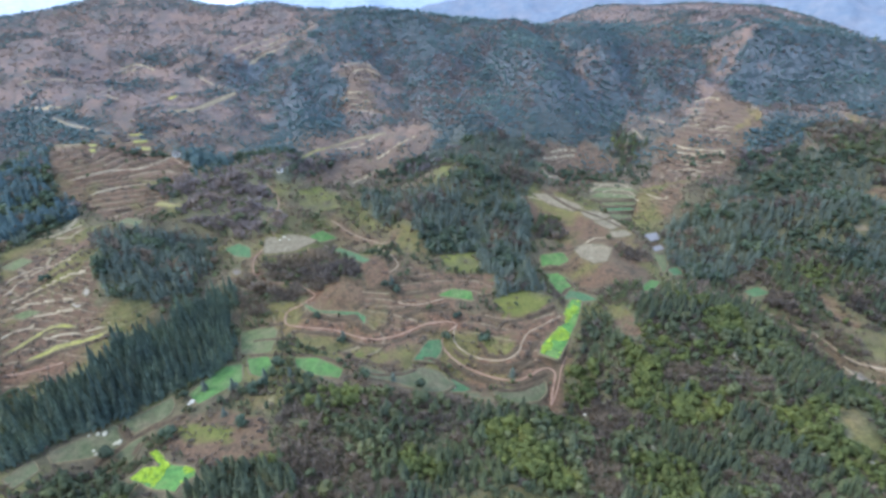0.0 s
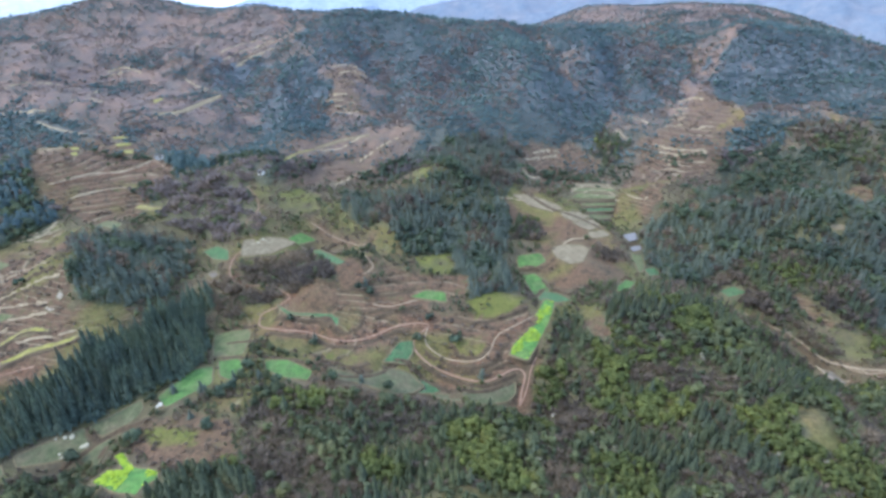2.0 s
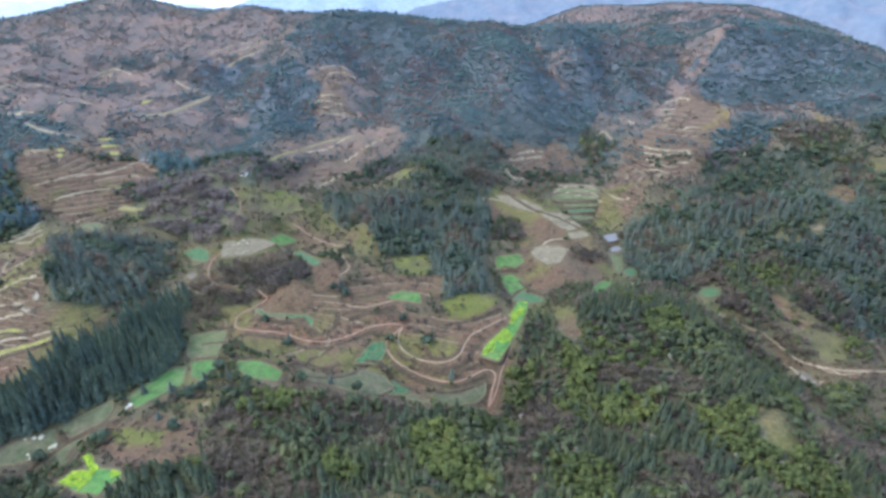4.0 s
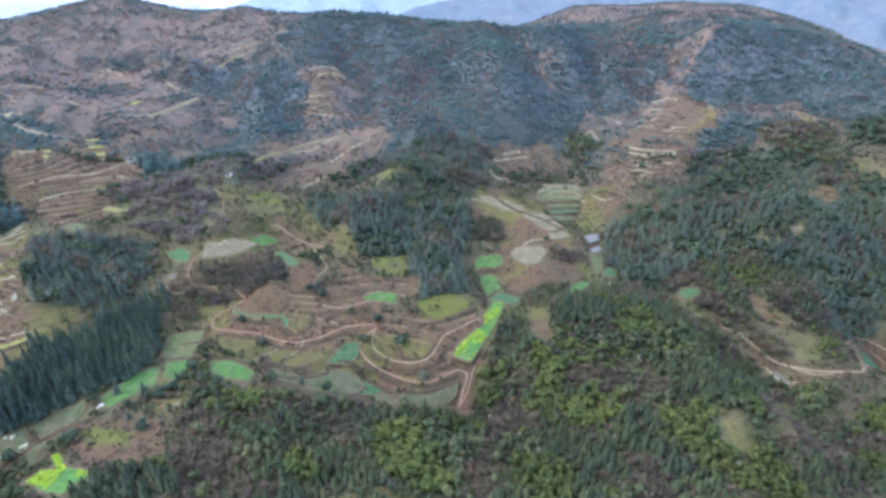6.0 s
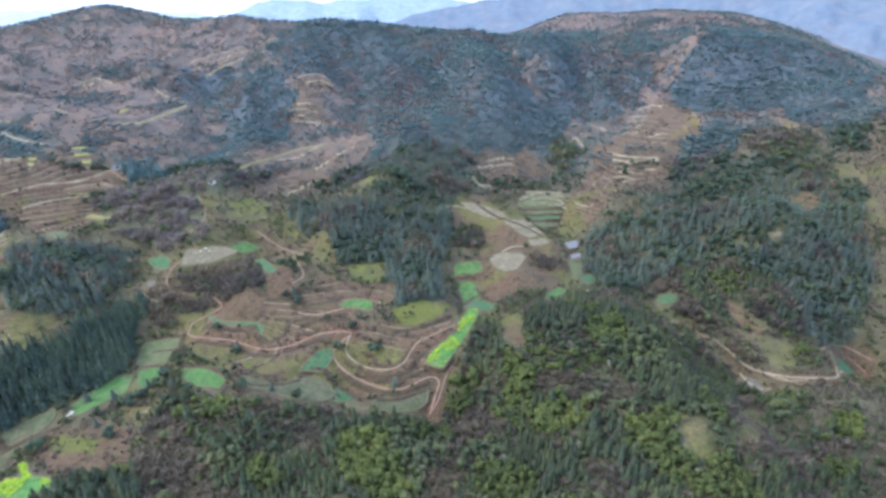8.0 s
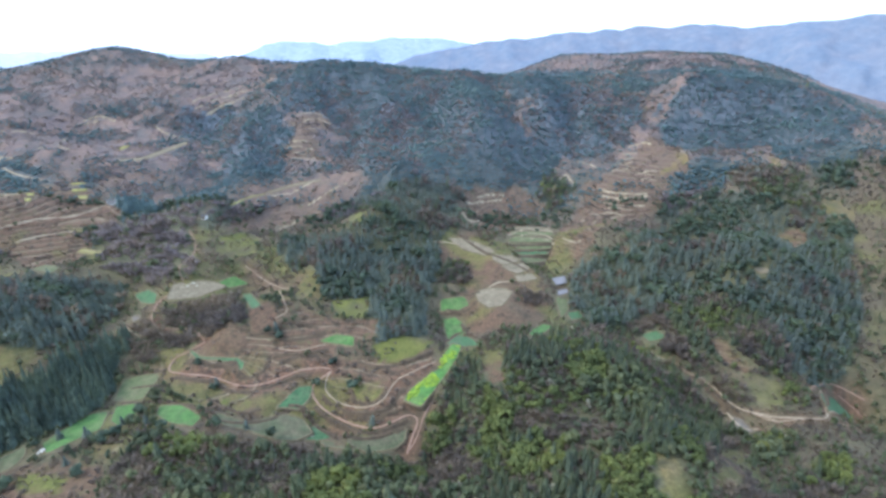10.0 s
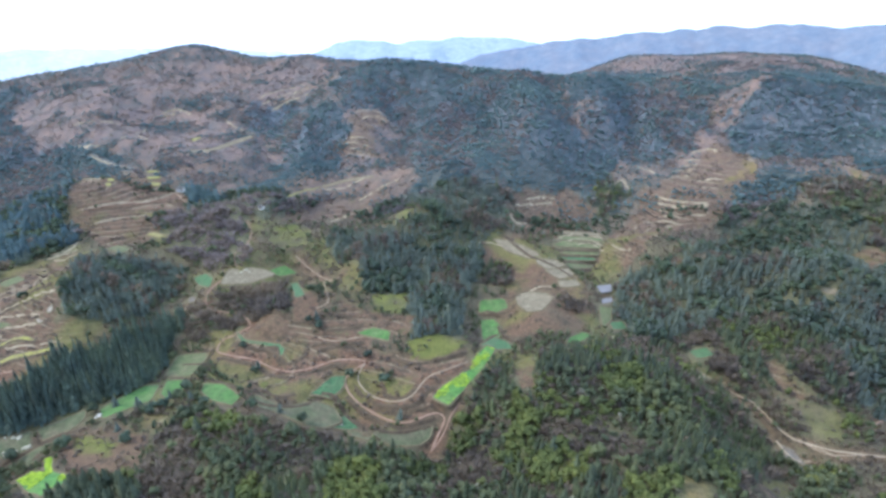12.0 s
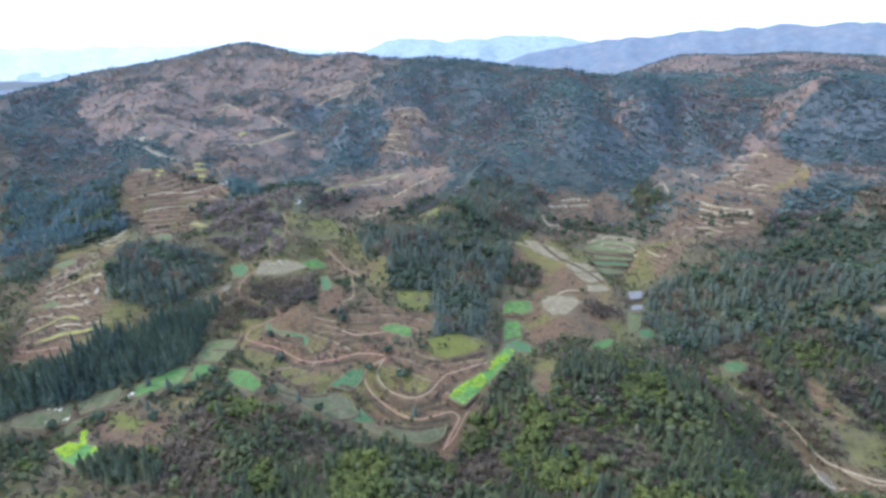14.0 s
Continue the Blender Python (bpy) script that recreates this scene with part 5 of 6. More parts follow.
CROPS = {
    "jade": mottled("young_green_crop", (0.046, 0.110, 0.046), (0.074, 0.150, 0.060), 5.0, 0.7, relief=0.1, bare=(0.098, 0.135, 0.066)),
    "rape": mottled("rapeseed_leaves", (0.055, 0.148, 0.037), (0.098, 0.22, 0.051), 5.0, 0.7, relief=0.2, bare=(0.12, 0.19, 0.053)),
    "bright": mottled("fresh_green_crop", (0.052, 0.122, 0.034), (0.086, 0.182, 0.046), 6.0, 0.7, relief=0.1, bare=(0.105, 0.150, 0.056)),
    "sage": mottled("grey_green_pasture", (0.082, 0.108, 0.042), (0.118, 0.136, 0.056), 6.0, 0.7, relief=0.1, bare=(0.145, 0.135, 0.070)),
    "stubble": mottled("rice_stubble", (0.072, 0.088, 0.040), (0.106, 0.116, 0.058), 6.0, 0.6, relief=0.1, bare=(0.125, 0.108, 0.063)),
    "straw": mottled("dry_straw_field", (0.155, 0.130, 0.077), (0.222, 0.188, 0.116), 5.0, 0.6, relief=0.1, bare=(0.18, 0.145, 0.088)),
    "mustard": mottled("yellowing_crop", (0.20, 0.195, 0.048), (0.31, 0.29, 0.075), 4.0, 0.6, relief=0.1, bare=(0.19, 0.16, 0.079)),
    "limestone": mottled("scraped_limestone", (0.22, 0.19, 0.135), (0.29, 0.255, 0.185), 2.0, 0.4, relief=0.1),
    "gravel": mottled("grey_gravel", (0.115, 0.10, 0.075), (0.175, 0.16, 0.128), 3.0, 0.4, relief=0.1, bare=(0.12, 0.09, 0.057)),
}
M_FLOWER = mottled("rapeseed_blossom", (0.26, 0.40, 0.035), (0.36, 0.47, 0.05), 2.0, 0.4)
M_WATER, n, l, s = material("pond_water", 0.38, 0.2)
s.inputs["Base Color"].default_value = (0.16, 0.155, 0.145, 1)
bump(n, l, s, noise_node(n, l, 0.8), 0.12, 0.03)
M_PLASTER = mottled("whitewashed_wall", (0.68, 0.67, 0.563), (0.80, 0.79, 0.678), 3.0, 0.4, relief=0.01)
M_ROOF = mottled("grey_tile_roof", (0.14, 0.14, 0.132), (0.22, 0.21, 0.185), 2.0, 0.3, relief=0.05)
M_DARK = mottled("dark_window", (0.02, 0.022, 0.025), (0.04, 0.04, 0.045), 1.0, 0.3, 0.3)


# backdrop paint: haze is mixed into the colour and a faint glow
def haze_paint(name, a, b, glow):
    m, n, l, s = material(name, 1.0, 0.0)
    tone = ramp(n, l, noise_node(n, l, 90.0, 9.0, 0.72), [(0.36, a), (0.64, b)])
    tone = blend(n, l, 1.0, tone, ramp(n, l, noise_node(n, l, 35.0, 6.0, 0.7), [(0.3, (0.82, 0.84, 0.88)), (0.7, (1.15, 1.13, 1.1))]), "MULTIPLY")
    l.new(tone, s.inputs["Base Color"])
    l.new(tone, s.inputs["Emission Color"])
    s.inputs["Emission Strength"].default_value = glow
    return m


# ---- building blocks ----
def part(name, bm, mat, parent=None, label=""):
    """One mesh object from a bmesh, under its thing."""
    me = bpy.data.meshes.new(name)
    bm.to_mesh(me)
    bm.free()
    me.materials.append(mat)
    ob = new(name, me)
    if parent is not None:
        ob.parent = parent
    return tagged(ob, label)


def mesh_of(name, verts, faces, mats, which=None, tint=None, smooth=False):
    """A mesh from arrays: triangles or quads of one size."""
    me = bpy.data.meshes.new(name)
    verts, faces = np.asarray(verts, np.float32), np.asarray(faces, np.int32)
    me.vertices.add(len(verts))
    me.vertices.foreach_set("co", verts.ravel())
    me.loops.add(faces.size)
    me.loops.foreach_set("vertex_index", faces.ravel())
    me.polygons.add(len(faces))
    me.polygons.foreach_set("loop_start", np.arange(0, faces.size, faces.shape[1], dtype=np.int32))
    if which is not None:
        me.polygons.foreach_set("material_index", np.asarray(which, np.int32))
    me.polygons.foreach_set("use_smooth", np.full(len(faces), smooth))
    if tint is not None:
        me.attributes.new("tint", "FLOAT", "POINT").data.foreach_set("value", np.asarray(tint, np.float32))
    for m in mats:
        me.materials.append(m)
    me.update()
    me.validate()
    return me


# ---- the ground, one sheet to the horizon ----
def axis(spans, lo, hi):
    """Grid lines: even within spans (start, end, step), ever wider beyond."""
    out = []
    for a, b, step in spans:
        out += list(np.arange(a, b, step))
    out.append(spans[-1][1])
    d = spans[-1][2]
    while out[-1] < hi:
        d *= 1.16
        out.append(out[-1] + d)
    d, low = spans[0][2], []
    while (low[-1] if low else out[0]) > lo:
        d *= 1.16
        low.append((low[-1] if low else out[0]) - d)
    return np.array(low[::-1] + out)


gx = axis([(-640, -330, 5.5), (-330, 440, 2.3), (440, 640, 5.5)], -4200, 4200)
gy = axis([(80, 470, 2.1), (470, 960, 4.2)], -2500, 4400)
GX, GY = np.meshgrid(gx, gy)
X, Y = GX.ravel(), GY.ravel()
Z = ground_height(X, Y)
idx = np.arange(X.size).reshape(GX.shape)
quads = np.stack([idx[:-1, :-1], idx[:-1, 1:], idx[1:, 1:], idx[1:, :-1]], -1).reshape(-1, 4)
me = mesh_of("ground", np.c_[X, Y, Z], quads, [M_GROUND], smooth=True)
near = (np.abs(X) < 1200) & (Y < 1500)
wood_at = np.where(near, in_woods(X, Y), -1)
# ground beyond the plan takes the haze-tinted wood floor
wood_far = ~near
red_at, straw_at, green_at, step_at, dome_at, grass_at, lime_at = (in_slopes(X, Y, k) for k in ("red", "straw", "green", "terrace", "dome", "grass", "lime"))
red_at &= ~dome_at
open_at = red_at | straw_at | green_at | step_at | dome_at | grass_at
cover = np.zeros((X.size, 4), np.float32)
cover[:, 0] = ((wood_at >= 0) | wood_far) & ~open_at
cover[:, 1] = np.clip((green_at | lime_at) * (2.4 * fractal(X, Y, 12, 4) - 0.35) * np.where(Y > 330, 0.6, 1.0) + 0.55 * np.clip((fractal(X + 99, Y, 28, 3) - 0.50) * 6, 0, 1) * (Y < 420), 0, 1)
cover[:, 2] = np.clip(red_at * np.where(Y > 430, 0.84, 0.97) + dome_at * 0.66 + straw_at * 0.9 + step_at * 1.0 + 0.3 * (fractal(X, Y, 90, 2) > 0.55) * ~open_at, 0, 1)
cover[:, 1] *= np.where((X > 235) & (Y < 330), 0.5, 1.0)
cover[:, 3] = 1
me.attributes.new("cover", "FLOAT_COLOR", "POINT").data.foreach_set("color", cover.ravel())
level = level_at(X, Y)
# upland grows with distance along y, bringing in the haze tint
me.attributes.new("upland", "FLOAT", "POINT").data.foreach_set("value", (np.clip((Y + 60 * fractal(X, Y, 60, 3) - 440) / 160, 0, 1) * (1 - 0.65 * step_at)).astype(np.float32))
me.attributes.new("cutting", "FLOAT", "POINT").data.foreach_set("value", np.clip(beside_roads(X, Y) * np.clip(2.2 * fractal(X, Y, 11, 3) - 0.2, 0, 1) + 0.5 * dome_at * np.clip(2.6 * fractal(X + 40, Y, 16, 3) - 0.6, 0, 1), 0, 1).astype(np.float32))
me.attributes.new("dry", "FLOAT", "POINT").data.foreach_set("value", (grass_at * np.clip(2.6 * fractal(X, Y, 9, 4) - 0.55, 0, 1)).astype(np.float32))
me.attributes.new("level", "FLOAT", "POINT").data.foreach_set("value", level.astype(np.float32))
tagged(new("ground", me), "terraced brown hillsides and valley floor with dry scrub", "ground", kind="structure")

# ---- far ranges, haze painted into their colour ----
def far_range(name, label, distance, skyline, foot, mat, seed):
    """A long ridge across the view: heights at bearings, folded with spurs."""
    a = np.linspace(-62, 62, 480)
    top = np.interp(a, [p[0] for p in skyline], [p[1] for p in skyline])
    top = top + (fractal(a * 60 + seed * 900, a * 0 + seed, 90, 6) - 0.5) * distance * 0.010
    rows = np.linspace(0, 1, 24)
    A, R = np.meshgrid(a, rows)
    D = distance - (1 - R) * distance * 0.25
    Zr = foot + (top[None, :] - foot) * R + (fractal(A * 28 + seed * 50, R * 300 + seed * 31, 110, 5) - 0.5) * distance * 0.045 * (1 - R) * R * 4
    v = np.c_[(50 + D * np.sin(np.radians(A))).ravel(), (D * np.cos(np.radians(A))).ravel(), Zr.ravel()]
    i = np.arange(v.shape[0]).reshape(A.shape)
    f = np.stack([i[:-1, :-1], i[:-1, 1:], i[1:, 1:], i[1:, :-1]], -1).reshape(-1, 4)
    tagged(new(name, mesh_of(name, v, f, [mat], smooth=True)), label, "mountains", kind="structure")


far_range("backdrop_near_range", "wooded mountain range in the distance, painted blue-grey for haze", 2300,
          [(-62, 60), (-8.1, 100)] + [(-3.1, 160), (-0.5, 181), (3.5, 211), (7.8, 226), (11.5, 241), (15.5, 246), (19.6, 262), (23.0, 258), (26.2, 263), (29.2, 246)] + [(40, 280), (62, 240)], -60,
          haze_paint("haze_painted_woods", (0.112, 0.152, 0.194), (0.146, 0.168, 0.196), 0.22), 3)
far_range("backdrop_far_range", "mountain range on the horizon, painted pale blue for haze", 4100,
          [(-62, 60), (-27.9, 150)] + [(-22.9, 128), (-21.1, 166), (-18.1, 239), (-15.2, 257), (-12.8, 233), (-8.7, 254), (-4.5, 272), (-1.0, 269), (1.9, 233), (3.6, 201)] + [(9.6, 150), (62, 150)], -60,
          haze_paint("haze_painted_mountains", (0.19, 0.25, 0.33), (0.22, 0.28, 0.35), 0.3), 5)


far_range("backdrop_hazy_plain", "plain painted and glowing as bright haze, fading into the overcast sky", 4300,
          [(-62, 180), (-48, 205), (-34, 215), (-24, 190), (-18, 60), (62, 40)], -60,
          haze_paint("haze_painted_plain", (0.30, 0.36, 0.42), (0.33, 0.39, 0.44), 0.35), 9)


# ---- roads and tracks ----
def road(surface, width, way, heights):
    side = np.gradient(way, axis=0)
    side = np.c_[side[:, 1], -side[:, 0]] / np.linalg.norm(side, axis=1)[:, None]
    profile = [(-0.62, -0.25), (-0.5, 0.08), (-0.26, 0.02), (0.0, 0.13), (0.26, 0.02), (0.5, 0.08), (0.62, -0.25)]
    wob = 1 + 0.22 * (fractal(way[:, 0], way[:, 1], 6, 2) - 0.5)
    v = []
    for o, h in profile:
        p = way + side * (o * width * wob)[:, None]
        v.append(np.c_[p, heights + h + 0.05])
    v = np.stack(v, 1)
    i = np.arange(v.shape[0] * v.shape[1]).reshape(v.shape[:2])
    f = np.stack([i[:-1, :-1], i[:-1, 1:], i[1:, 1:], i[1:, :-1]], -1).reshape(-1, 4)
    name = "road" if surface == "road" else "track"
    label = "rutted reddish dirt road winding between terraces" if surface == "road" else "narrow pale earth farm track"
    tagged(new(name, mesh_of(name, v.reshape(-1, 3), f, [M_ROAD if surface == "road" else M_TRACK], smooth=True)), label, "road", kind="structure")


for r in ROAD_WAYS:
    road(*r)

# ---- fields ----
FIELD_WORDS = {
    "jade": "small flat field of young jade-green crop",
    "rape": "field of rapeseed with patches of yellow-green blossom",
    "bright": "small field of fresh bright green crop",
    "sage": "grey-green grassy paddy field with low bunds",
    "stubble": "drained paddy field with pale rice stubble",
    "straw": "dry straw-coloured bare field terrace",
    "limestone": "scraped patch of pale bare limestone",
    "gravel": "bare patch of grey gravel beside a dirt road",
    "mustard": "narrow terrace strip of yellowing mustard crop",
}


def tufts(n, size, seed):
    """Points of a few small upright leafy tufts, three blades each."""
    g = np.random.default_rng(seed)
    a = g.random((n, 3)) * 6.28
    r = size * (0.5 + 0.5 * g.random((n, 3)))
    v = np.stack([np.cos(a) * r, np.sin(a) * r, g.random((n, 3)) * size * 0.7], -1)
    return v.reshape(-1, 3)


def field(n, crop, edge):
    base = new("field")
    mid = FIELD_PLANES[n][2]
    base.location = (mid[0], mid[1], plane_height(n, *mid))
    z = plane_height(n, edge[:, 0], edge[:, 1]) - base.location.z
    local = np.c_[edge - mid, z]
    bm = bmesh.new()
    top = [bm.verts.new(p + np.array([0, 0, 0.10])) for p in local]
    low = [bm.verts.new(p - np.array([0, 0, 0.5])) for p in local]
    bm.faces.new(top)
    for i in range(len(top)):
        j = (i + 1) % len(top)
        bm.faces.new((low[i], low[j], top[j], top[i]))
    bmesh.ops.triangulate(bm, faces=bm.faces[:])
    bmesh.ops.recalc_face_normals(bm, faces=bm.faces[:])
    plot = part("crop", bm, CROPS[crop], base)
    out = local[:, :2] - np.roll(local[:, :2], 1, 0) + np.roll(local[:, :2], -1, 0) - local[:, :2]
    out = np.c_[out[:, 1], -out[:, 0]] / (np.linalg.norm(out, axis=1)[:, None] + 1e-6)
    if np.sum(edge[:, 0] * np.roll(edge[:, 1], -1) - edge[:, 1] * np.roll(edge[:, 0], -1)) < 0:
        out = -out
    rings = []
    for o, h in ((-0.35, 0.0), (-0.1, 0.32), (0.35, 0.36), (0.9, -0.5)):
        k = 1 + 0.5 * (fractal(edge[:, 0], edge[:, 1], 3, 2) - 0.5)
        rings.append(np.c_[local[:, :2] + out * (o * k)[:, None], local[:, 2] + h * k])
    v = np.stack(rings, 1)
    m = len(local)
    i = np.arange(m * 4).reshape(m, 4)
    j = np.roll(i, -1, 0)
    f = np.stack([i[:, :-1], j[:, :-1], j[:, 1:], i[:, 1:]], -1).reshape(-1, 4)
    rim = new("bund", mesh_of("bund", v.reshape(-1, 3), f, [M_VERGE], smooth=True))
    rim.parent = base
    tagged(rim, "low earth bund with dry grass")
    if crop == "rape":
        g = np.random.default_rng(n)
        lo, hi = edge.min(0), edge.max(0)
        p = lo + (hi - lo) * g.random((8000, 2))
        d, along = from_line(p[:, 0], p[:, 1], [tuple(q) for q in edge] + [tuple(edge[0])])
        p = p[inside(p[:, 0], p[:, 1], edge) & (fractal(p[:, 0], p[:, 1], 7, 3) > (0.46 if mid[1] > 220 else 0.50)) & (g.random(len(p)) < 0.8) & (d > 0.5)]
        v = tufts(len(p), 0.8, n).reshape(-1, 3, 3)
        v = v + np.c_[p - mid, plane_height(n, p[:, 0], p[:, 1]) - base.location.z + 0.12][:, None]
        bloom = new("blossom", mesh_of("blossom", v.reshape(-1, 3), np.arange(len(p) * 3).reshape(-1, 3), [M_FLOWER]))
        bloom.parent = plot
        tagged(bloom, "yellow-green rapeseed blossom in drifts")
    tagged(base, FIELD_WORDS[crop], "field", "valley fields")


for n, (crop, outline) in enumerate(FIELDS):
    field(n, crop, FIELD_PLANES[n][0])
for n in range(len(FIELDS), len(FIELD_PLANES)):
    edge = FIELD_PLANES[n][0]
    bm = bmesh.new()
    z = FIELD_PLANES[n][1][2]
    bm.faces.new([bm.verts.new((p[0], p[1], z + 0.1)) for p in edge])
    bmesh.ops.triangulate(bm, faces=bm.faces[:])
    bmesh.ops.recalc_face_normals(bm, faces=bm.faces[:])
    tagged(part("pond", bm, M_WATER), "still pale fish pond reflecting the overcast sky", "pond", "ponds", "structure")


# ---- earth banks below the terraces ----
def bank(way, high, mat=None):
    way = smooth_way(way, 1.5)
    e = 2.0
    down = np.c_[hills(way[:, 0] + e, way[:, 1]) - hills(way[:, 0] - e, way[:, 1]), hills(way[:, 0], way[:, 1] + e) - hills(way[:, 0], way[:, 1] - e)]
    side = np.gradient(way, axis=0)
    side = np.c_[side[:, 1], -side[:, 0]] / np.linalg.norm(side, axis=1)[:, None]
    if np.sum(side * down) > 0:
        side = -side
    k = 1 + 0.9 * (fractal(way[:, 0], way[:, 1], 5, 3) - 0.5)
    ends = np.clip(np.minimum(np.arange(len(way)), np.arange(len(way))[::-1]) / 4.0, 0.15, 1)
    z0 = ground_height(way[:, 0], way[:, 1])
    rows = []
    for o, h in ((-1.6, -0.3), (-0.8, 0.35), (0.0, 0.55), (0.35, 0.45), (0.8, -0.4), (1.3, -1.1), (1.9, -1.6)):
        p = way + side * (o * k)[:, None] * ((0.7 if way[:, 1].mean() > 430 else 0.5) if mat is M_HAY else max(1.0, high * 0.8))
        g = ground_height(p[:, 0], p[:, 1])
        rows.append(np.c_[p, np.where(h > 0, np.maximum(z0, g) + h * high * ends * k, g + 0.12 * ends + (h + 1.6) * 0.12)] if o > -1.5 and o < 1.8 else np.c_[p, g - 0.3])
    v = np.stack(rows, 1)
    i = np.arange(v.shape[0] * v.shape[1]).reshape(v.shape[:2])
    f = np.stack([i[:-1, :-1], i[:-1, 1:], i[1:, 1:], i[1:, :-1]], -1).reshape(-1, 4)
    if mat is M_HAY:
        return tagged(new("terrace_edge", mesh_of("terrace_edge", v.reshape(-1, 3), f, [mat], smooth=True)), "terrace edge overgrown with pale dry grass", "bank", kind="structure")
    tagged(new("earth_bank", mesh_of("earth_bank", v.reshape(-1, 3), f, [M_BANK], smooth=True)), "overgrown earth bank below a terrace, shade in its dark colour", "bank", kind="structure")


for way in BANKS:
    bank(way, 1.4)
for way in EDGES:
    bank(way, 0.7, M_HAY)


# ---- straw heaps and pale outcrops ----
def heap(x, y, size, mat, name, label, category, seed):
    g = np.random.default_rng(seed)
    bm = bmesh.new()
    bmesh.ops.create_icosphere(bm, subdivisions=2, radius=1.0)
    for v in bm.verts:
        k = 1 + 0.5 * (noise.noise(v.co * 1.7 + Vector((seed, 0, 0))))
        v.co = Vector((v.co.x * size * k, v.co.y * size * k * 0.8, (v.co.z + 0.2) * size * 0.55 * k))
    ob = part(name, bm, mat)
    ob.location = (x, y, float(ground_height(np.array([x]), np.array([y]))[0]))
    ob.rotation_euler.z = g.random() * 6.28
    tagged(ob, label, category, category + "s")


for i, (x, y) in enumerate(HEAPS):
    heap(x, y, 0.9 + 0.3 * (i % 3), M_STRAW, "straw_heap", "small pale heap of straw on a stubble field", "straw heap", i)
for i, (x, y) in enumerate(ROCKS):
    heap(x, y, 0.9 + 0.5 * (i % 2), M_ROCK, "limestone_outcrop", "pale bare limestone outcrop on the slope", "outcrop", 40 + i)

# ---- trees ----
def blades(points, out, size, g, lift=0.0):
    """Leafy triangles at points, each roughly facing out."""
    n = len(points)
    w = g.normal(size=(n, 3))
    u = np.cross(out + 0.6 * g.normal(size=(n, 3)), w)
    u /= np.linalg.norm(u, axis=1)[:, None] + 1e-9
    v = np.cross(u, out)
    v /= np.linalg.norm(v, axis=1)[:, None] + 1e-9
    s = size * (0.6 + 0.8 * g.random((n, 1)))
    return np.stack([points - u * s * 0.6 - v * s * 0.35, points + u * s * 0.6 - v * s * 0.35, points + v * s * 0.8 + out * s * 0.25], 1).reshape(-1, 3)


def lumps(centres, radii, g, squash=1.0, rough=0.27):
    """Uneven leafy masses: jittered icosahedra, as points and faces."""
    bm = bmesh.new()
    bmesh.ops.create_icosphere(bm, subdivisions=1, radius=1.0)
    bm.verts.ensure_lookup_table()
    v0 = np.array([v.co[:] for v in bm.verts])
    f0 = np.array([[v.index for v in f.verts] for f in bm.faces])
    bm.free()
    v, f = [], []
    for c, r in zip(centres, radii):
        f.append(f0 + sum(len(q) for q in v))
        v.append(v0 * (r * (1 + rough * g.normal(size=(len(v0), 1)))) * (1, 1, squash) + c)
    return np.concatenate(v), np.concatenate(f)


def with_blades(mass, tri):
    v, f = mass
    return np.concatenate([v, tri]), np.concatenate([f, np.arange(len(tri)).reshape(-1, 3) + len(v)])


def round_crown(seed, leaves, lobes=5, size=0.12, slim=1.0, rough=0.27):
    """A crown of unit height: leafy lobes with loose sprays over them."""
    g = np.random.default_rng(seed)
    c = np.c_[g.normal(0, 0.17 * slim, (lobes, 2)), 0.34 + 0.42 * g.random(lobes)]
    r = (0.17 + 0.12 * g.random(lobes)) * slim ** 0.5
    c[0] = (0, 0, 0.62)
    r[0] = 0.27 * slim ** 0.5
    mass = lumps(c, r * 0.86, g, 1.2 / slim ** 0.5, rough)
    mass[0][:, :2] *= (1.30 - 0.62 * mass[0][:, 2:])
    k = g.integers(0, lobes, leaves)
    d = g.normal(size=(leaves, 3))
    d[:, 2] = d[:, 2] * 0.8 + 0.35
    d /= np.linalg.norm(d, axis=1)[:, None]
    p = c[k] + d * (r[k] * (0.90 + 0.32 * g.random(leaves)))[:, None]
    p[:, :2] *= (1.30 - 0.62 * p[:, 2:])
    p[:, 2] = np.clip(p[:, 2], 0.06, 1.08)
    return with_blades(mass, blades(p, d, size, g))


def cone_crown(seed, tiers, spokes, blunt=0.9):
    """A conifer crown of unit height: ragged drooping whorls."""
    g = np.random.default_rng(seed)
    v = []
    for t in range(tiers):
        h = 0.16 + 0.80 * t / (tiers - 1)
        r = 0.24 * (1 - blunt * (t / (tiers - 1)) ** (1.0 if blunt > 0.8 else 1.6)) * (0.75 + 0.45 * g.random()) + 0.015
        turn = g.random() * 6.28
        for k in range(spokes):
            a = turn + 6.283 * k / spokes + g.normal(0, 0.15)
            q = r * (0.65 + 0.6 * g.random())
            b = 6.283 / spokes * 0.62
            tip = (math.cos(a) * q, math.sin(a) * q, h - 0.07 - 0.05 * g.random())
            left, right = ((math.cos(a + k2 * b) * q * 0.5, math.sin(a + k2 * b) * q * 0.5, h - 0.01) for k2 in (-1, 1))
            v += [left, tip, right, left, right, (0, 0, h + 0.12)]
    v += [(0.02, 0, 0.92), (-0.015, 0.015, 0.92), (0, 0, 1.04)]
    return np.array(v), np.arange(len(v)).reshape(-1, 3)


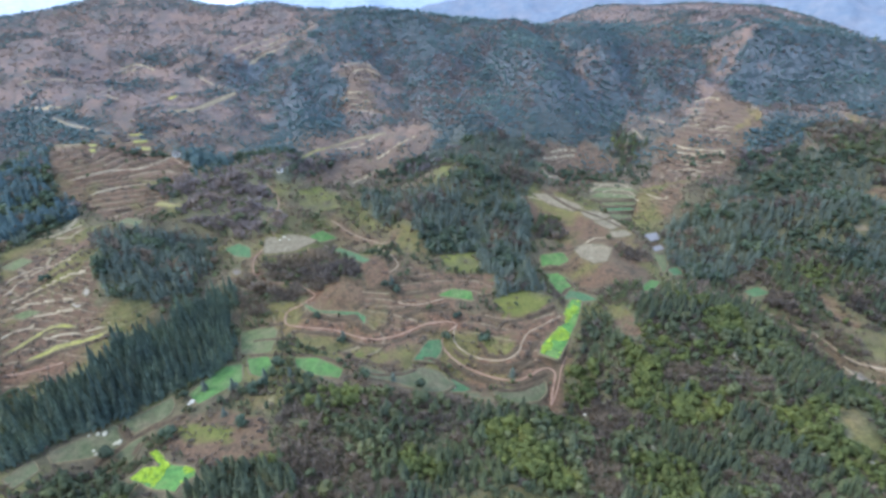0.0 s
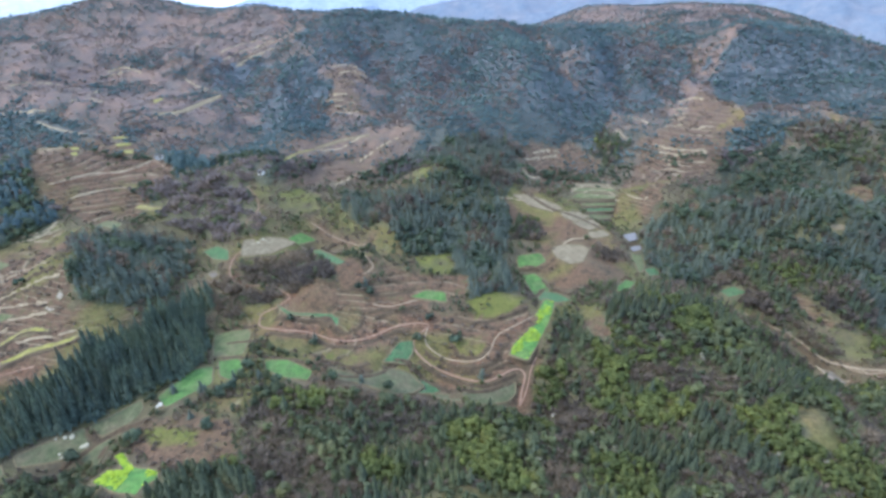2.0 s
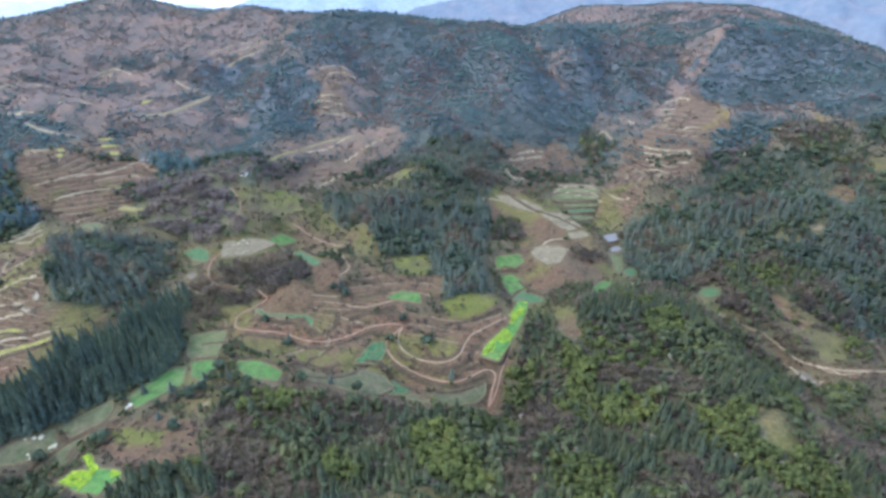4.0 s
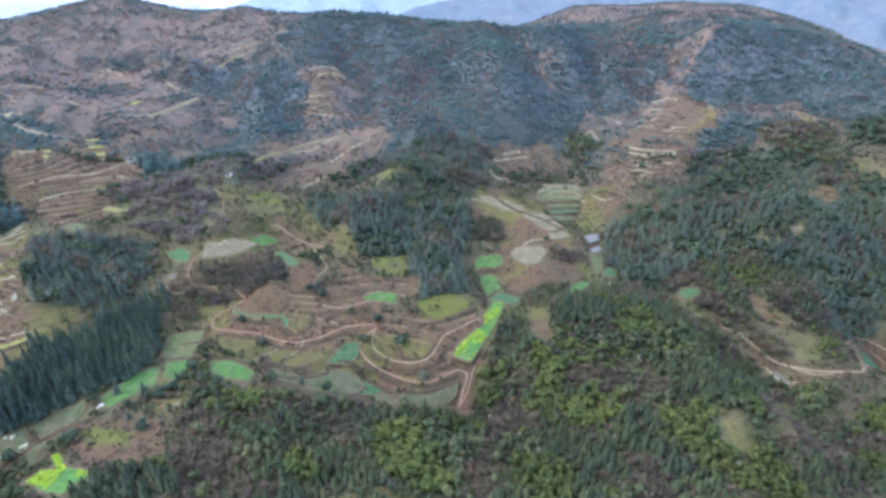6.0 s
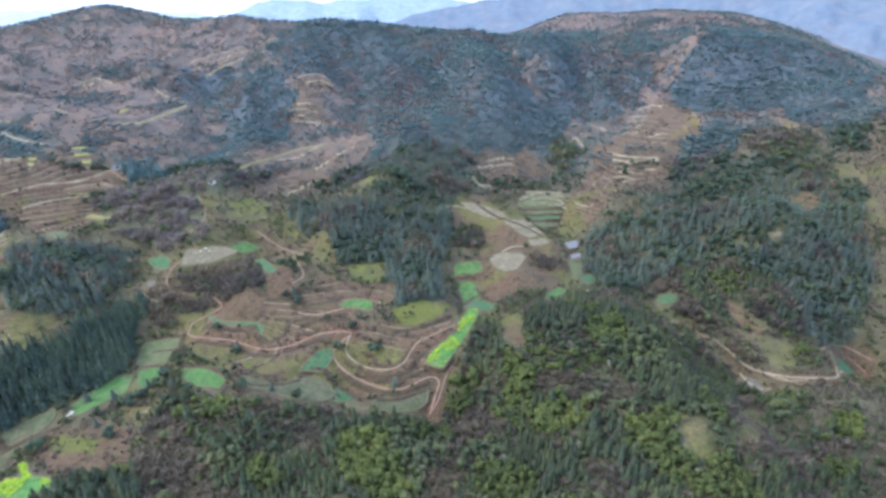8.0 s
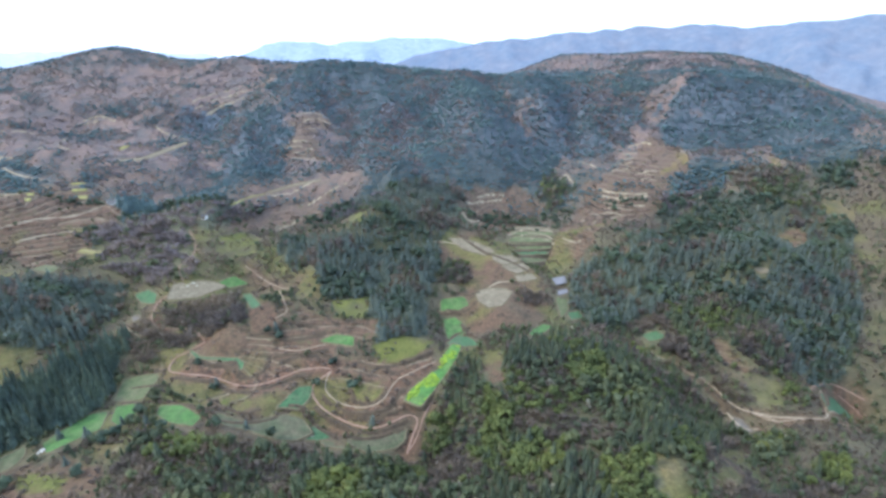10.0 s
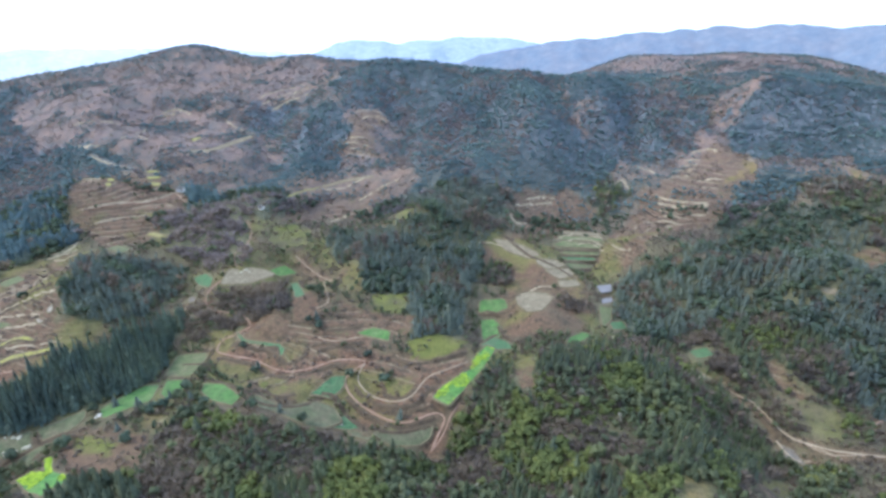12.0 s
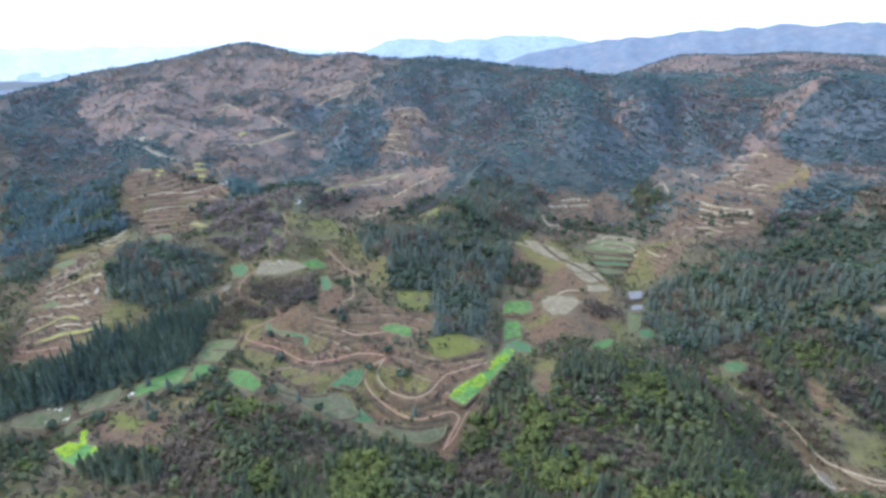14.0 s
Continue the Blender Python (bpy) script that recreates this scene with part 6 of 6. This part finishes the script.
def twig_crown(seed, twigs, width=0.045):
    """A leafless bush or tree of unit height: a haze of fine upright twigs."""
    g = np.random.default_rng(seed)
    d = np.c_[g.normal(0, 0.5, (twigs, 2)), 0.4 + g.random(twigs)]
    d /= np.linalg.norm(d, axis=1)[:, None]
    p = np.c_[d[:, :2] * (0.1 + 0.25 * g.random((twigs, 1))), 0.05 + 0.5 * g.random(twigs)]
    s = np.cross(d, g.normal(size=(twigs, 3)))
    s /= np.linalg.norm(s, axis=1)[:, None]
    v = np.stack([p - s * width, p + s * width, p + d * (0.28 + 0.25 * g.random((twigs, 1)))], 1).reshape(-1, 3)
    return v, np.arange(len(v)).reshape(-1, 3)


def stem(width, top):
    """A tapered three-sided trunk."""
    a = np.arange(3) * 2.094
    b = np.c_[np.cos(a) * width, np.sin(a) * width, np.full(3, -0.08)]
    return np.concatenate([b, [(0.0, 0.0, top)]]), np.array([(0, 1, 3), (1, 2, 3), (2, 0, 3)])


KINDS = {
    # crown shapes by detail: near, middle, far
    "fir": (M_FIR, [[cone_crown(10 + i, 9, 7) for i in range(5)], [cone_crown(20 + i, 7, 6) for i in range(5)], [cone_crown(30 + i, 5, 5) for i in range(4)]]),
    "pine": (M_PINE, [[cone_crown(40 + i, 7, 8, 0.62) for i in range(6)], [cone_crown(50 + i, 4, 6, 0.5) for i in range(7)], [cone_crown(60 + i, 2, 6, 0.6) for i in range(8)]]),
    "oak": (M_HAZED_OAK, [[round_crown(70 + i, 110, 5, 0.10) for i in range(4)], [round_crown(80 + i, 26, 2, 0.15) for i in range(6)], [round_crown(90 + i, 3, 1, 0.22, 0.9, 0.14) for i in range(8)]]),
    "round": (M_ROUND, [[round_crown(190 + i, 110, 5, 0.10) for i in range(4)], [round_crown(195 + i, 30, 2, 0.15) for i in range(5)], [round_crown(198 + i, 10, 1, 0.22) for i in range(3)]]),
    "broad": (M_BROAD, [[round_crown(100 + i, 36, 3, 0.145, 0.75) for i in range(8)], [round_crown(110 + i, 34, 2, 0.15) for i in range(5)], [round_crown(120 + i, 10, 1, 0.22) for i in range(4)]]),
    "cedar": (M_CEDAR, [[cone_crown(240 + i, 7, 7, 0.62) for i in range(7)], [cone_crown(250 + i, 6, 6, 0.62) for i in range(5)], [cone_crown(260 + i, 4, 5, 0.6) for i in range(3)]]),
    "sapling": (M_SAPLING, [[cone_crown(210 + i, 6, 7, 0.7) for i in range(8)], [cone_crown(220 + i, 5, 6, 0.7) for i in range(6)], [cone_crown(230 + i, 4, 5, 0.7) for i in range(4)]]),
    "lime": (M_LIME, [[round_crown(130 + i, 46, 3, 0.155) for i in range(5)], [round_crown(140 + i, 30, 2, 0.16) for i in range(4)], [round_crown(145 + i, 20, 1, 0.18) for i in range(3)]]),
    "twig": (M_TWIG, [[twig_crown(150 + i, 25, 0.088) for i in range(8)], [twig_crown(160 + i, 18, 0.105) for i in range(6)], [twig_crown(170 + i, 12, 0.14) for i in range(4)]]),
    "hazed_pine": (M_HAZED_PINE, [[cone_crown(310 + i, 6, 7, 0.6) for i in range(3)], [cone_crown(315 + i, 4, 6, 0.55) for i in range(4)], [cone_crown(320 + i, 2, 5, 0.55) for i in range(8)]]),
    "brush": (M_HEATH_TWIG, [[twig_crown(270 + i, 25, 0.088) for i in range(4)], [twig_crown(275 + i, 18, 0.105) for i in range(5)], [twig_crown(280 + i, 9, 0.16) for i in range(6)]]),
    "blossom": (M_BLOSSOM, [[round_crown(180 + i, 80, 4) for i in range(3)], [round_crown(185 + i, 30, 3) for i in range(3)], [round_crown(188 + i, 12, 2) for i in range(3)]]),
}
STEM = {"fir": stem(0.018, 0.9), "twig": stem(0.03, 0.5), "brush": stem(0.03, 0.5), "hazed_pine": stem(0.03, 0.6)}
BROAD_STEM = stem(0.035, 0.6)


def stand(name, label, category, kind, x, y, height, spread, detail, seed):
    """Many trees of a kind joined into one growth."""
    if len(x) == 0:
        return
    g = np.random.default_rng(seed)
    mat, levels = KINDS[kind]
    crowns = levels[detail]
    z = ground_height(x, y)
    pick = g.integers(0, len(crowns), len(x))
    turn, tint = g.random(len(x)) * 6.283, g.random(len(x))
    verts, faces, tints, mats_, total = [], [], [], [], 0
    for c in range(len(crowns)):
        sel = np.where(pick == c)[0]
        if not len(sel):
            continue
        pieces = [(crowns[c], 0)]
        if detail < 2:
            pieces.append((STEM.get(kind, BROAD_STEM), 1))
        for (t, tf), slot in pieces:
            ca, sa = np.cos(turn[sel])[:, None], np.sin(turn[sel])[:, None]
            h, w = height[sel][:, None], (height * spread)[sel][:, None]
            v = np.stack([(t[None, :, 0] * ca - t[None, :, 1] * sa) * w + x[sel][:, None],
                          (t[None, :, 0] * sa + t[None, :, 1] * ca) * w + y[sel][:, None],
                          t[None, :, 2] * h + z[sel][:, None]], -1)
            verts.append(v.reshape(-1, 3))
            faces.append((tf[None] + (np.arange(len(sel)) * len(t))[:, None, None] + total).reshape(-1, 3))
            total += len(sel) * len(t)
            tints.append(np.repeat(tint[sel], len(t)))
            mats_.append(np.full(len(sel) * len(tf), slot))
    v, f = np.concatenate(verts), np.concatenate(faces)
    tagged(new(name, mesh_of(name, v, f, [mat, M_BARK], np.concatenate(mats_), np.concatenate(tints), True)), label, category, kind="stuff")


def tree(kind, seed, label):
    """One single tree with its trunk and crown, of unit height, to be copied."""
    mat, levels = KINDS[kind]
    base = new({"fir": "fir_tree", "pine": "pine_tree"}.get(kind, "evergreen_tree"))
    t, tf = levels[0][seed % len(levels[0])]
    crown = new("crown", mesh_of("crown", t, tf, [mat], smooth=True))
    s, sf = STEM.get(kind, BROAD_STEM)
    trunk = new("trunk", mesh_of("trunk", s, sf, [M_BARK]))
    crown.parent = trunk.parent = base
    return tagged(base, label, "tree")


def scatter(x0, x1, y0, y1, step, seed):
    g = np.random.default_rng(seed)
    x, y = np.meshgrid(np.arange(x0, x1, step), np.arange(y0, y1, step))
    x = x + (g.random(x.shape) - 0.5) * step * 0.95
    y = y + (g.random(y.shape) - 0.5) * step * 0.95
    return x.ravel(), y.ravel()


def clear_of_ways(x, y, margin=1.0):
    ok = np.ones(len(x), bool)
    for surface, width, way, heights in ROAD_WAYS:
        box = (x > way[:, 0].min() - 5) & (x < way[:, 0].max() + 5) & (y > way[:, 1].min() - 5) & (y < way[:, 1].max() + 5)
        if box.any():
            ok[box] &= from_line(x[box], y[box], [tuple(p) for p in way[::2]] + [tuple(way[-1])])[0] > width * 0.5 + margin
    for way in EDGES:
        ok &= from_line(x, y, way)[0] > margin + 0.8
    for edge, slope, mid in FIELD_PLANES:
        box = (x > edge[:, 0].min() - 3) & (x < edge[:, 0].max() + 3) & (y > edge[:, 1].min() - 3) & (y < edge[:, 1].max() + 3)
        if box.any():
            d = from_line(x[box], y[box], [tuple(p) for p in edge] + [tuple(edge[0])])[0]
            ok[box] &= (d > margin) & ~inside(x[box], y[box], edge)
    return ok


ZONES = [(-320, 380, 82, 245, 2.3, 0), (-560, 560, 245, 470, 2.85, 1), (-800, 720, 470, 975, 3.1, 2), (190, 760, 975, 1230, 6.0, 2)]
singles = []
for zone, (x0, x1, y0, y1, step, detail) in enumerate(ZONES):
    x, y = scatter(x0, x1, y0, y1, step, 300 + zone)
    # open strips beside roads and fields, widened towards the camera to keep them in sight
    out = np.hypot(x - 50, y)
    ok = clear_of_ways(x, y) & clear_of_ways(x + 5.5 * (x - 50) / out, y + 5.5 * y / out, 0.2)
    wide = np.where(y < 320, 1.4, 1.0)
    ok &= (x > np.minimum(100 - 1.38 * wide * y, -0.9 * wide * y) - 40) & (x < 110 + 0.9 * wide * y)
    for hx, hy in (HOUSE_SPOT, HOUSE2_SPOT):
        ok &= (np.hypot(x - hx, y - hy) > 6) & (np.hypot(x + 6 * (x - 50) / out - hx, y + 6 * y / out - hy) > 6)
    x, y = x[ok], y[ok]
    wood = in_woods(x, y)
    grassy = in_slopes(x, y, "grass") & ((fractal(x + 20, y, 13, 3) > 0.41) | (y > 300))
    # low ground is kept free of trees on the camera's side, to stay in sight
    bx, by = x + 4.0 * (x - 50) / out[ok], y + 4.0 * y / out[ok]
    fore = y < 262
    grassy |= in_slopes(bx, by, "grass") & fore
    is_open = (in_slopes(bx, by, "red") & fore & (x > 60)) | grassy | in_slopes(x, y, "red") | in_slopes(x, y, "straw") | in_slopes(x, y, "green") | in_slopes(x, y, "terrace") | (in_slopes(x, y, "dome") & (wood < 0))
    wood_kind = np.array([w[0] for w in WOODS] + ["none"])[wood]
    is_open &= wood_kind != "hanger"
    g = np.random.default_rng(400 + zone)
    r, patch, fine = g.random(len(x)), fractal(x, y, 34, 3), fractal(x, y, 12, 2)
    growth = {k: np.zeros(len(x), bool) for k in KINDS}
    mixed = (wood_kind == "mixed") & ~is_open
    thicket = in_slopes(x, y, "lime") | in_slopes(bx, by, "lime")
    mixed |= thicket & ~is_open & (y < 262)
    grove = mixed & thicket
    bare = mixed & ~grove & (r < np.clip((0.54 - patch) * 3.0, 0.17, 0.62))
    lime = mixed & ~bare & ((fractal(x + 50, y + 500, 26, 3) + 0.3 * (fine - 0.5) > 0.67) | grove) & (r > np.where(grove, 0.06, 0.40))
    bloss = mixed & (g.random(len(x)) < 0.011)
    growth["twig"] |= bare & ~bloss
    growth["lime"] |= lime & ~bloss
    growth["blossom"] |= bloss
    young = fractal(x - 200, y + 90, 30, 2) + 0.25 * (g.random(len(x)) - 0.5)
    dark_pine = (young > 0.44) & (fractal(x + 900, y, 22, 3) + 0.5 * (g.random(len(x)) - 0.5) > 0.60)
    growth["cedar"] |= mixed & ~bare & ~lime & ~bloss & dark_pine
    growth["sapling"] |= mixed & ~bare & ~lime & ~bloss & (young > 0.47) & ~dark_pine
    growth["broad"] |= mixed & ~bare & ~lime & ~bloss & (young <= 0.47) & ~dark_pine & (g.random(len(x)) < 0.95)
    growth["cedar"] |= (wood_kind == "near_pine") & (r < 0.9)
    stripped = (wood_kind == "bare") & ~is_open & ~grove
    growth["twig"] |= stripped & (r < 0.93) & (y <= 340)
    growth["brush"] |= stripped & (r < 0.42) & (y > 340)
    growth["broad"] |= stripped & (r >= 0.96)
    firs = (wood_kind == "fir") & ~is_open
    growth["fir"] |= firs
    gap = np.clip((patch - 0.22) * 6.0, 0.30, 1.0)
    pines = (wood_kind == "pine") & ~is_open
    clump = fractal(x + 700, y - 80, 24, 3) + 0.35 * (g.random(len(x)) - 0.5)
    leafy = pines & (clump > 0.66)
    thin = pines & (clump < np.where(y > 430, 0.22, 0.27))
    growth["pine"] |= pines & ~leafy & ~thin & (r < 0.95 * np.maximum(gap, 0.8))
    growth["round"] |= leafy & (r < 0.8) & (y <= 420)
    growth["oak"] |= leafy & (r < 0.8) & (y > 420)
    growth["sapling"] |= (leafy & (r > 0.85)) | (thin & (r < 0.2))
    growth["twig"] |= (thin & (r >= 0.2)) | (pines & ~leafy & ~thin & (r > 0.95))
    oaks = (wood_kind == "oak") & ~is_open
    needles = (clump > 0.50) | (y < 470)
    growth["oak"] |= oaks & ~needles & (r < 0.95 * np.maximum(gap, 0.75))
    growth["pine"] |= oaks & needles & (r < 0.97)
    # mountain woods, half of them leafless in winter, in drifts
    upland = (wood_kind == "upland") & ~is_open
    drift = fractal(x + 150, y + 640, 30, 4) + 0.6 * (g.random(len(x)) - 0.5)
    growth["brush"] |= upland & (drift > 0.62) & (r < 0.9)
    growth["oak"] |= upland & (drift <= 0.62) & (clump < 0.52) & (r < 0.93)
    growth["pine"] |= upland & (drift <= 0.62) & (clump >= 0.52) & (r < 0.93)
    winter = (wood_kind == "winter") & ~is_open
    growth["brush"] |= winter & (drift > 0.44) & (r < 0.9)
    growth["oak"] |= winter & (drift <= 0.44) & (clump < 0.52)
    growth["pine"] |= winter & (drift <= 0.44) & (clump >= 0.52)
    hanger = wood_kind == "hanger"
    growth["brush"] |= hanger & (drift > 0.64) & (r < 0.8)
    growth["oak"] |= hanger & (drift <= 0.64) & (clump < 0.52) & (r < 0.85)
    growth["pine"] |= hanger & (drift <= 0.64) & (clump >= 0.52) & (r < 0.85)
    # clumps of wood and bushes over the open land
    loose = (wood < 0) & ~is_open & ~grove
    high = np.clip((y - 430) / 120, 0, 1)
    copse = fractal(x + 300, y, 34, 4) + 0.2 * high * (g.random(len(x)) - 0.5) > 0.59 - 0.21 * high
    growth["oak"] |= loose & copse & (r < 0.45) & (y > 380)
    growth["pine"] |= loose & copse & (r >= 0.45) & (r < 0.75) & (y > 380)
    growth["broad"] |= loose & copse & (r < 0.55) & (y <= 380)
    rest = loose & ~copse
    growth["brush"] |= rest & (y > 470) & (r > 0.3) & (fine > 0.38)
    growth["twig"] |= rest & (r < np.clip((fine - 0.22) * 3.0, 0.20, 0.9) * np.where(y > 470, 0.5, 1.0))
    wet = np.clip((patch - 0.36) * 2.2, 0.06, 0.5) * np.where(y > 320, 0.45, 1.0)
    growth["broad"] |= rest & (r > 1 - wet * 0.6) & (y <= 430)
    growth["oak"] |= rest & (r > 1 - wet * 0.25) & (y > 430)
    growth["sapling"] |= rest & (r > 1 - wet) & (r <= 1 - wet * 0.6)
    riser = (level_at(x, y) % 1.0) > 0.66
    verge = ~clear_of_ways(x, y, 5.5)
    growth["twig"] |= is_open & (r < (np.where(riser | verge, 0.42, 0.02) + 0.25 * (fine > 0.60)) * np.where(in_slopes(x, y, "dome") & (y <= 250), 2.0, np.where(grassy | in_slopes(x, y, "dome"), 0.2, np.where(y > 470, 0.5, 1.0))))
    growth["oak"] |= is_open & (y > 430) & (fractal(x, y, 34, 3) > np.where(y > 560, 0.575, 0.61)) & (r > 0.3)
    growth["brush"] |= is_open & (y > 560) & (fine > 0.44) & (r > 0.62)
    growth["broad"] |= is_open & (r > 0.99) & (y < 975)
    growth["brush"] |= (y > 960) & (fine > 0.36)
    growth["oak"] |= (y > 960) & (patch > 0.52)
    if detail == 1:
        growth["round"] |= growth["oak"]
        growth["oak"][:] = False
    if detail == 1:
        # pines far from the camera take the haze-tinted needles
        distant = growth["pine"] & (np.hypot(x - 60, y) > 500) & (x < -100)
        growth["hazed_pine"] |= distant
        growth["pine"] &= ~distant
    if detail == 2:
        # every mountain pine takes the haze-tinted needles
        growth["hazed_pine"] |= growth["pine"]
        growth["hazed_pine"] |= pines & growth["sapling"]
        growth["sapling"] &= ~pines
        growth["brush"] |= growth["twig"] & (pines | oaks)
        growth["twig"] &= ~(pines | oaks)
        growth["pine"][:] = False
    for kind, here in growth.items():
        hx, hy = x[here], y[here]
        k = g.random(len(hx))
        low = ~(wood >= 0)[here] | is_open[here]
        tall = {"fir": 11.6, "pine": 5.6, "oak": 6.5, "round": 5.5, "broad": 4.8, "sapling": 5.6, "cedar": 6.8, "lime": 4.3, "twig": 3.8, "brush": 5.2, "hazed_pine": 6.6, "blossom": 3.0}[kind]
        h = tall * (0.45 + 0.95 * k ** 1.3) * (1.0 + 0.14 * detail * (kind != "fir"))
        h = np.where(~low & (kind == "twig") & (y[here] > 245), h * 1.5, h)
        h = np.where(low, h * (0.55 if kind == "twig" else 0.7), h)
        if detail == 2 and kind in ("oak", "hazed_pine", "broad", "brush"):
            h = h * 0.55
        spread = {"fir": 0.92, "pine": 1.45, "oak": 1.25, "round": 1.15, "broad": 1.1, "sapling": 1.05, "cedar": 1.0, "lime": 1.15, "twig": 1.15, "brush": 1.5, "hazed_pine": 1.7, "blossom": 1.1}[kind]
        spread *= 1.32 if detail == 2 and kind != "twig" else 1.0
        h = h * (0.70 + 0.60 * fractal(hx + 61, hy - 17, 15, 2)) * np.where(g.random(len(hx)) < 0.07, 1.35, 1.0)
        low_bush = is_open[here] & (kind == "twig")
        h = np.where(low_bush, h * 0.62, h)
        if kind == "pine" and detail == 1:
            h = np.where(hy > 380, h * 0.72, h)
        wide = np.where(low_bush, spread * 2.0, spread)
        keep = np.ones(len(hx), bool)
        if kind in ("fir", "broad") and detail < 2:
            # the nearest of a kind stand as single trees
            spot = {"fir": (-150, 200), "broad": (60, 185)}[kind]
            order = np.argsort(np.hypot(hx - spot[0], hy - spot[1]) + 1e6 * (low & (kind == "fir")))
            count = {("fir", 0): 230, ("fir", 1): 50, ("broad", 0): 270, ("broad", 1): 0}[(kind, detail)]
            keep[order[:count]] = False
            singles += [(kind, hx[i], hy[i], h[i], spread) for i in order[:count]]
        names = {"fir": ("fir_plantation", "dense plantation of dark pointed firs"), "pine": ("pine_wood", "dense dark pine wood on the hillsides"),
                 "round": ("evergreen_copse", "dark green rounded evergreen trees among pines"), "oak": ("evergreen_wood", "evergreen wood on the mountainside, its leaves tinted for haze"), "broad": ("shrub_wood", "mixed green evergreen shrubs and small trees"), "cedar": ("cedar_wood", "dark green cedars mixed with shrubs on the near hill"), "sapling": ("young_pines", "young light green pines on the hillside"),
                 "lime": ("bamboo_thicket", "yellow-green thicket of young bamboo and shrubs"), "twig": ("leafless_scrub", "grey-brown leafless scrub in winter"), "hazed_pine": ("mountain_pine_wood", "pine wood on the mountain slopes, its needles tinted blue for haze"), "brush": ("leafless_wood", "mauve-grey leafless wood on the mountainside"),
                 "blossom": ("blossoming_shrubs", "pale blossoming shrubs among the evergreens")}[kind]
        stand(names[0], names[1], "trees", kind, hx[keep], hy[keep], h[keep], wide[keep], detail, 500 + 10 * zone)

singles += [(("pine", "round", "round")[i % 3], x, y, 5.0 + 2.5 * ((7 * i) % 5) / 5, 1.35) for i, (x, y) in enumerate(LONE_TREES)]
masters = {}
g = np.random.default_rng(77)
for i, (kind, tx, ty, th, spread) in enumerate(singles):
    v = i % 4
    tz = float(ground_height(np.array([tx]), np.array([ty]))[0])
    label = {"fir": "tall dark green pointed fir in the plantation", "pine": "lone dark pine standing between the fields", "round": "lone round evergreen tree beside the fields"}.get(kind, "small round evergreen tree on the near hill")
    m = pose(tx, ty, tz - 0.05, g.normal(0, 2), g.normal(0, 2), g.random() * 360)
    if (kind, v) not in masters:
        ob = tree(kind, v, label)
        tagged(ob, group={"fir": "plantation firs", "pine": "lone pines", "round": "lone evergreens"}.get(kind, "hill trees"))
        masters[kind, v] = ob
        ob.matrix_basis = m @ Matrix.Diagonal((th * spread, th * spread, th, 1))
    else:
        ob = copy_thing(masters[kind, v], m)
        ob.scale = (th * spread, th * spread, th)


# ---- farmhouses ----
def house(spot, length, depth, height, turn):
    z = float(ground_height(np.array([spot[0]]), np.array([spot[1]]))[0])
    base = new("farmhouse")
    base.matrix_basis = pose(spot[0], spot[1], z, 0, 0, turn)
    bm = bmesh.new()
    bmesh.ops.create_cube(bm, size=1, matrix=Matrix.Translation((0, 0, height / 2 - 0.3)) @ Matrix.Diagonal((length, depth, height + 0.6, 1)))
    part("wall", bm, M_PLASTER, base)
    bm = bmesh.new()
    o, e = length / 2 + 0.5, depth / 2 + 0.6
    ridge = height + 1.5
    for s in (-1, 1):
        q = [bm.verts.new(p) for p in ((-o, s * e, height - 0.2), (o, s * e, height - 0.2), (o, 0, ridge), (-o, 0, ridge))]
        bm.faces.new(q)
    bmesh.ops.solidify(bm, geom=bm.faces[:], thickness=0.15)
    part("roof", bm, M_ROOF, base)
    for k in (-0.3, 0.0, 0.3):
        bm = bmesh.new()
        bmesh.ops.create_cube(bm, size=1, matrix=Matrix.Translation((k * length, -depth / 2 - 0.01, height * 0.55)) @ Matrix.Diagonal((1.0, 0.08, 1.2, 1)))
        pane = part("window", bm, M_DARK, base)
        bm = bmesh.new()
        for dx, dz, sx, sz in ((0, 0.66, 1.3, 0.12), (0, -0.66, 1.3, 0.12), (-0.59, 0, 0.12, 1.2), (0.59, 0, 0.12, 1.2)):
            bmesh.ops.create_cube(bm, size=1, matrix=Matrix.Translation((k * length + dx, -depth / 2 - 0.03, height * 0.55 + dz)) @ Matrix.Diagonal((sx, 0.1, sz, 1)))
        part("window_frame", bm, M_BARK, pane, "dark wooden window frame")
    bm = bmesh.new()
    bmesh.ops.create_cube(bm, size=1, matrix=Matrix.Translation((length * 0.15, -depth / 2 - 0.02, 1.0)) @ Matrix.Diagonal((0.95, 0.1, 2.0, 1)))
    part("door", bm, M_BARK, base, "dark wooden door")
    tagged(base, "small whitewashed farmhouse with a grey tile roof", "house", "farmhouses")


house(HOUSE_SPOT, 7, 5, 3.4, 20)
house(HOUSE2_SPOT, 4.5, 3.6, 2.6, -15)
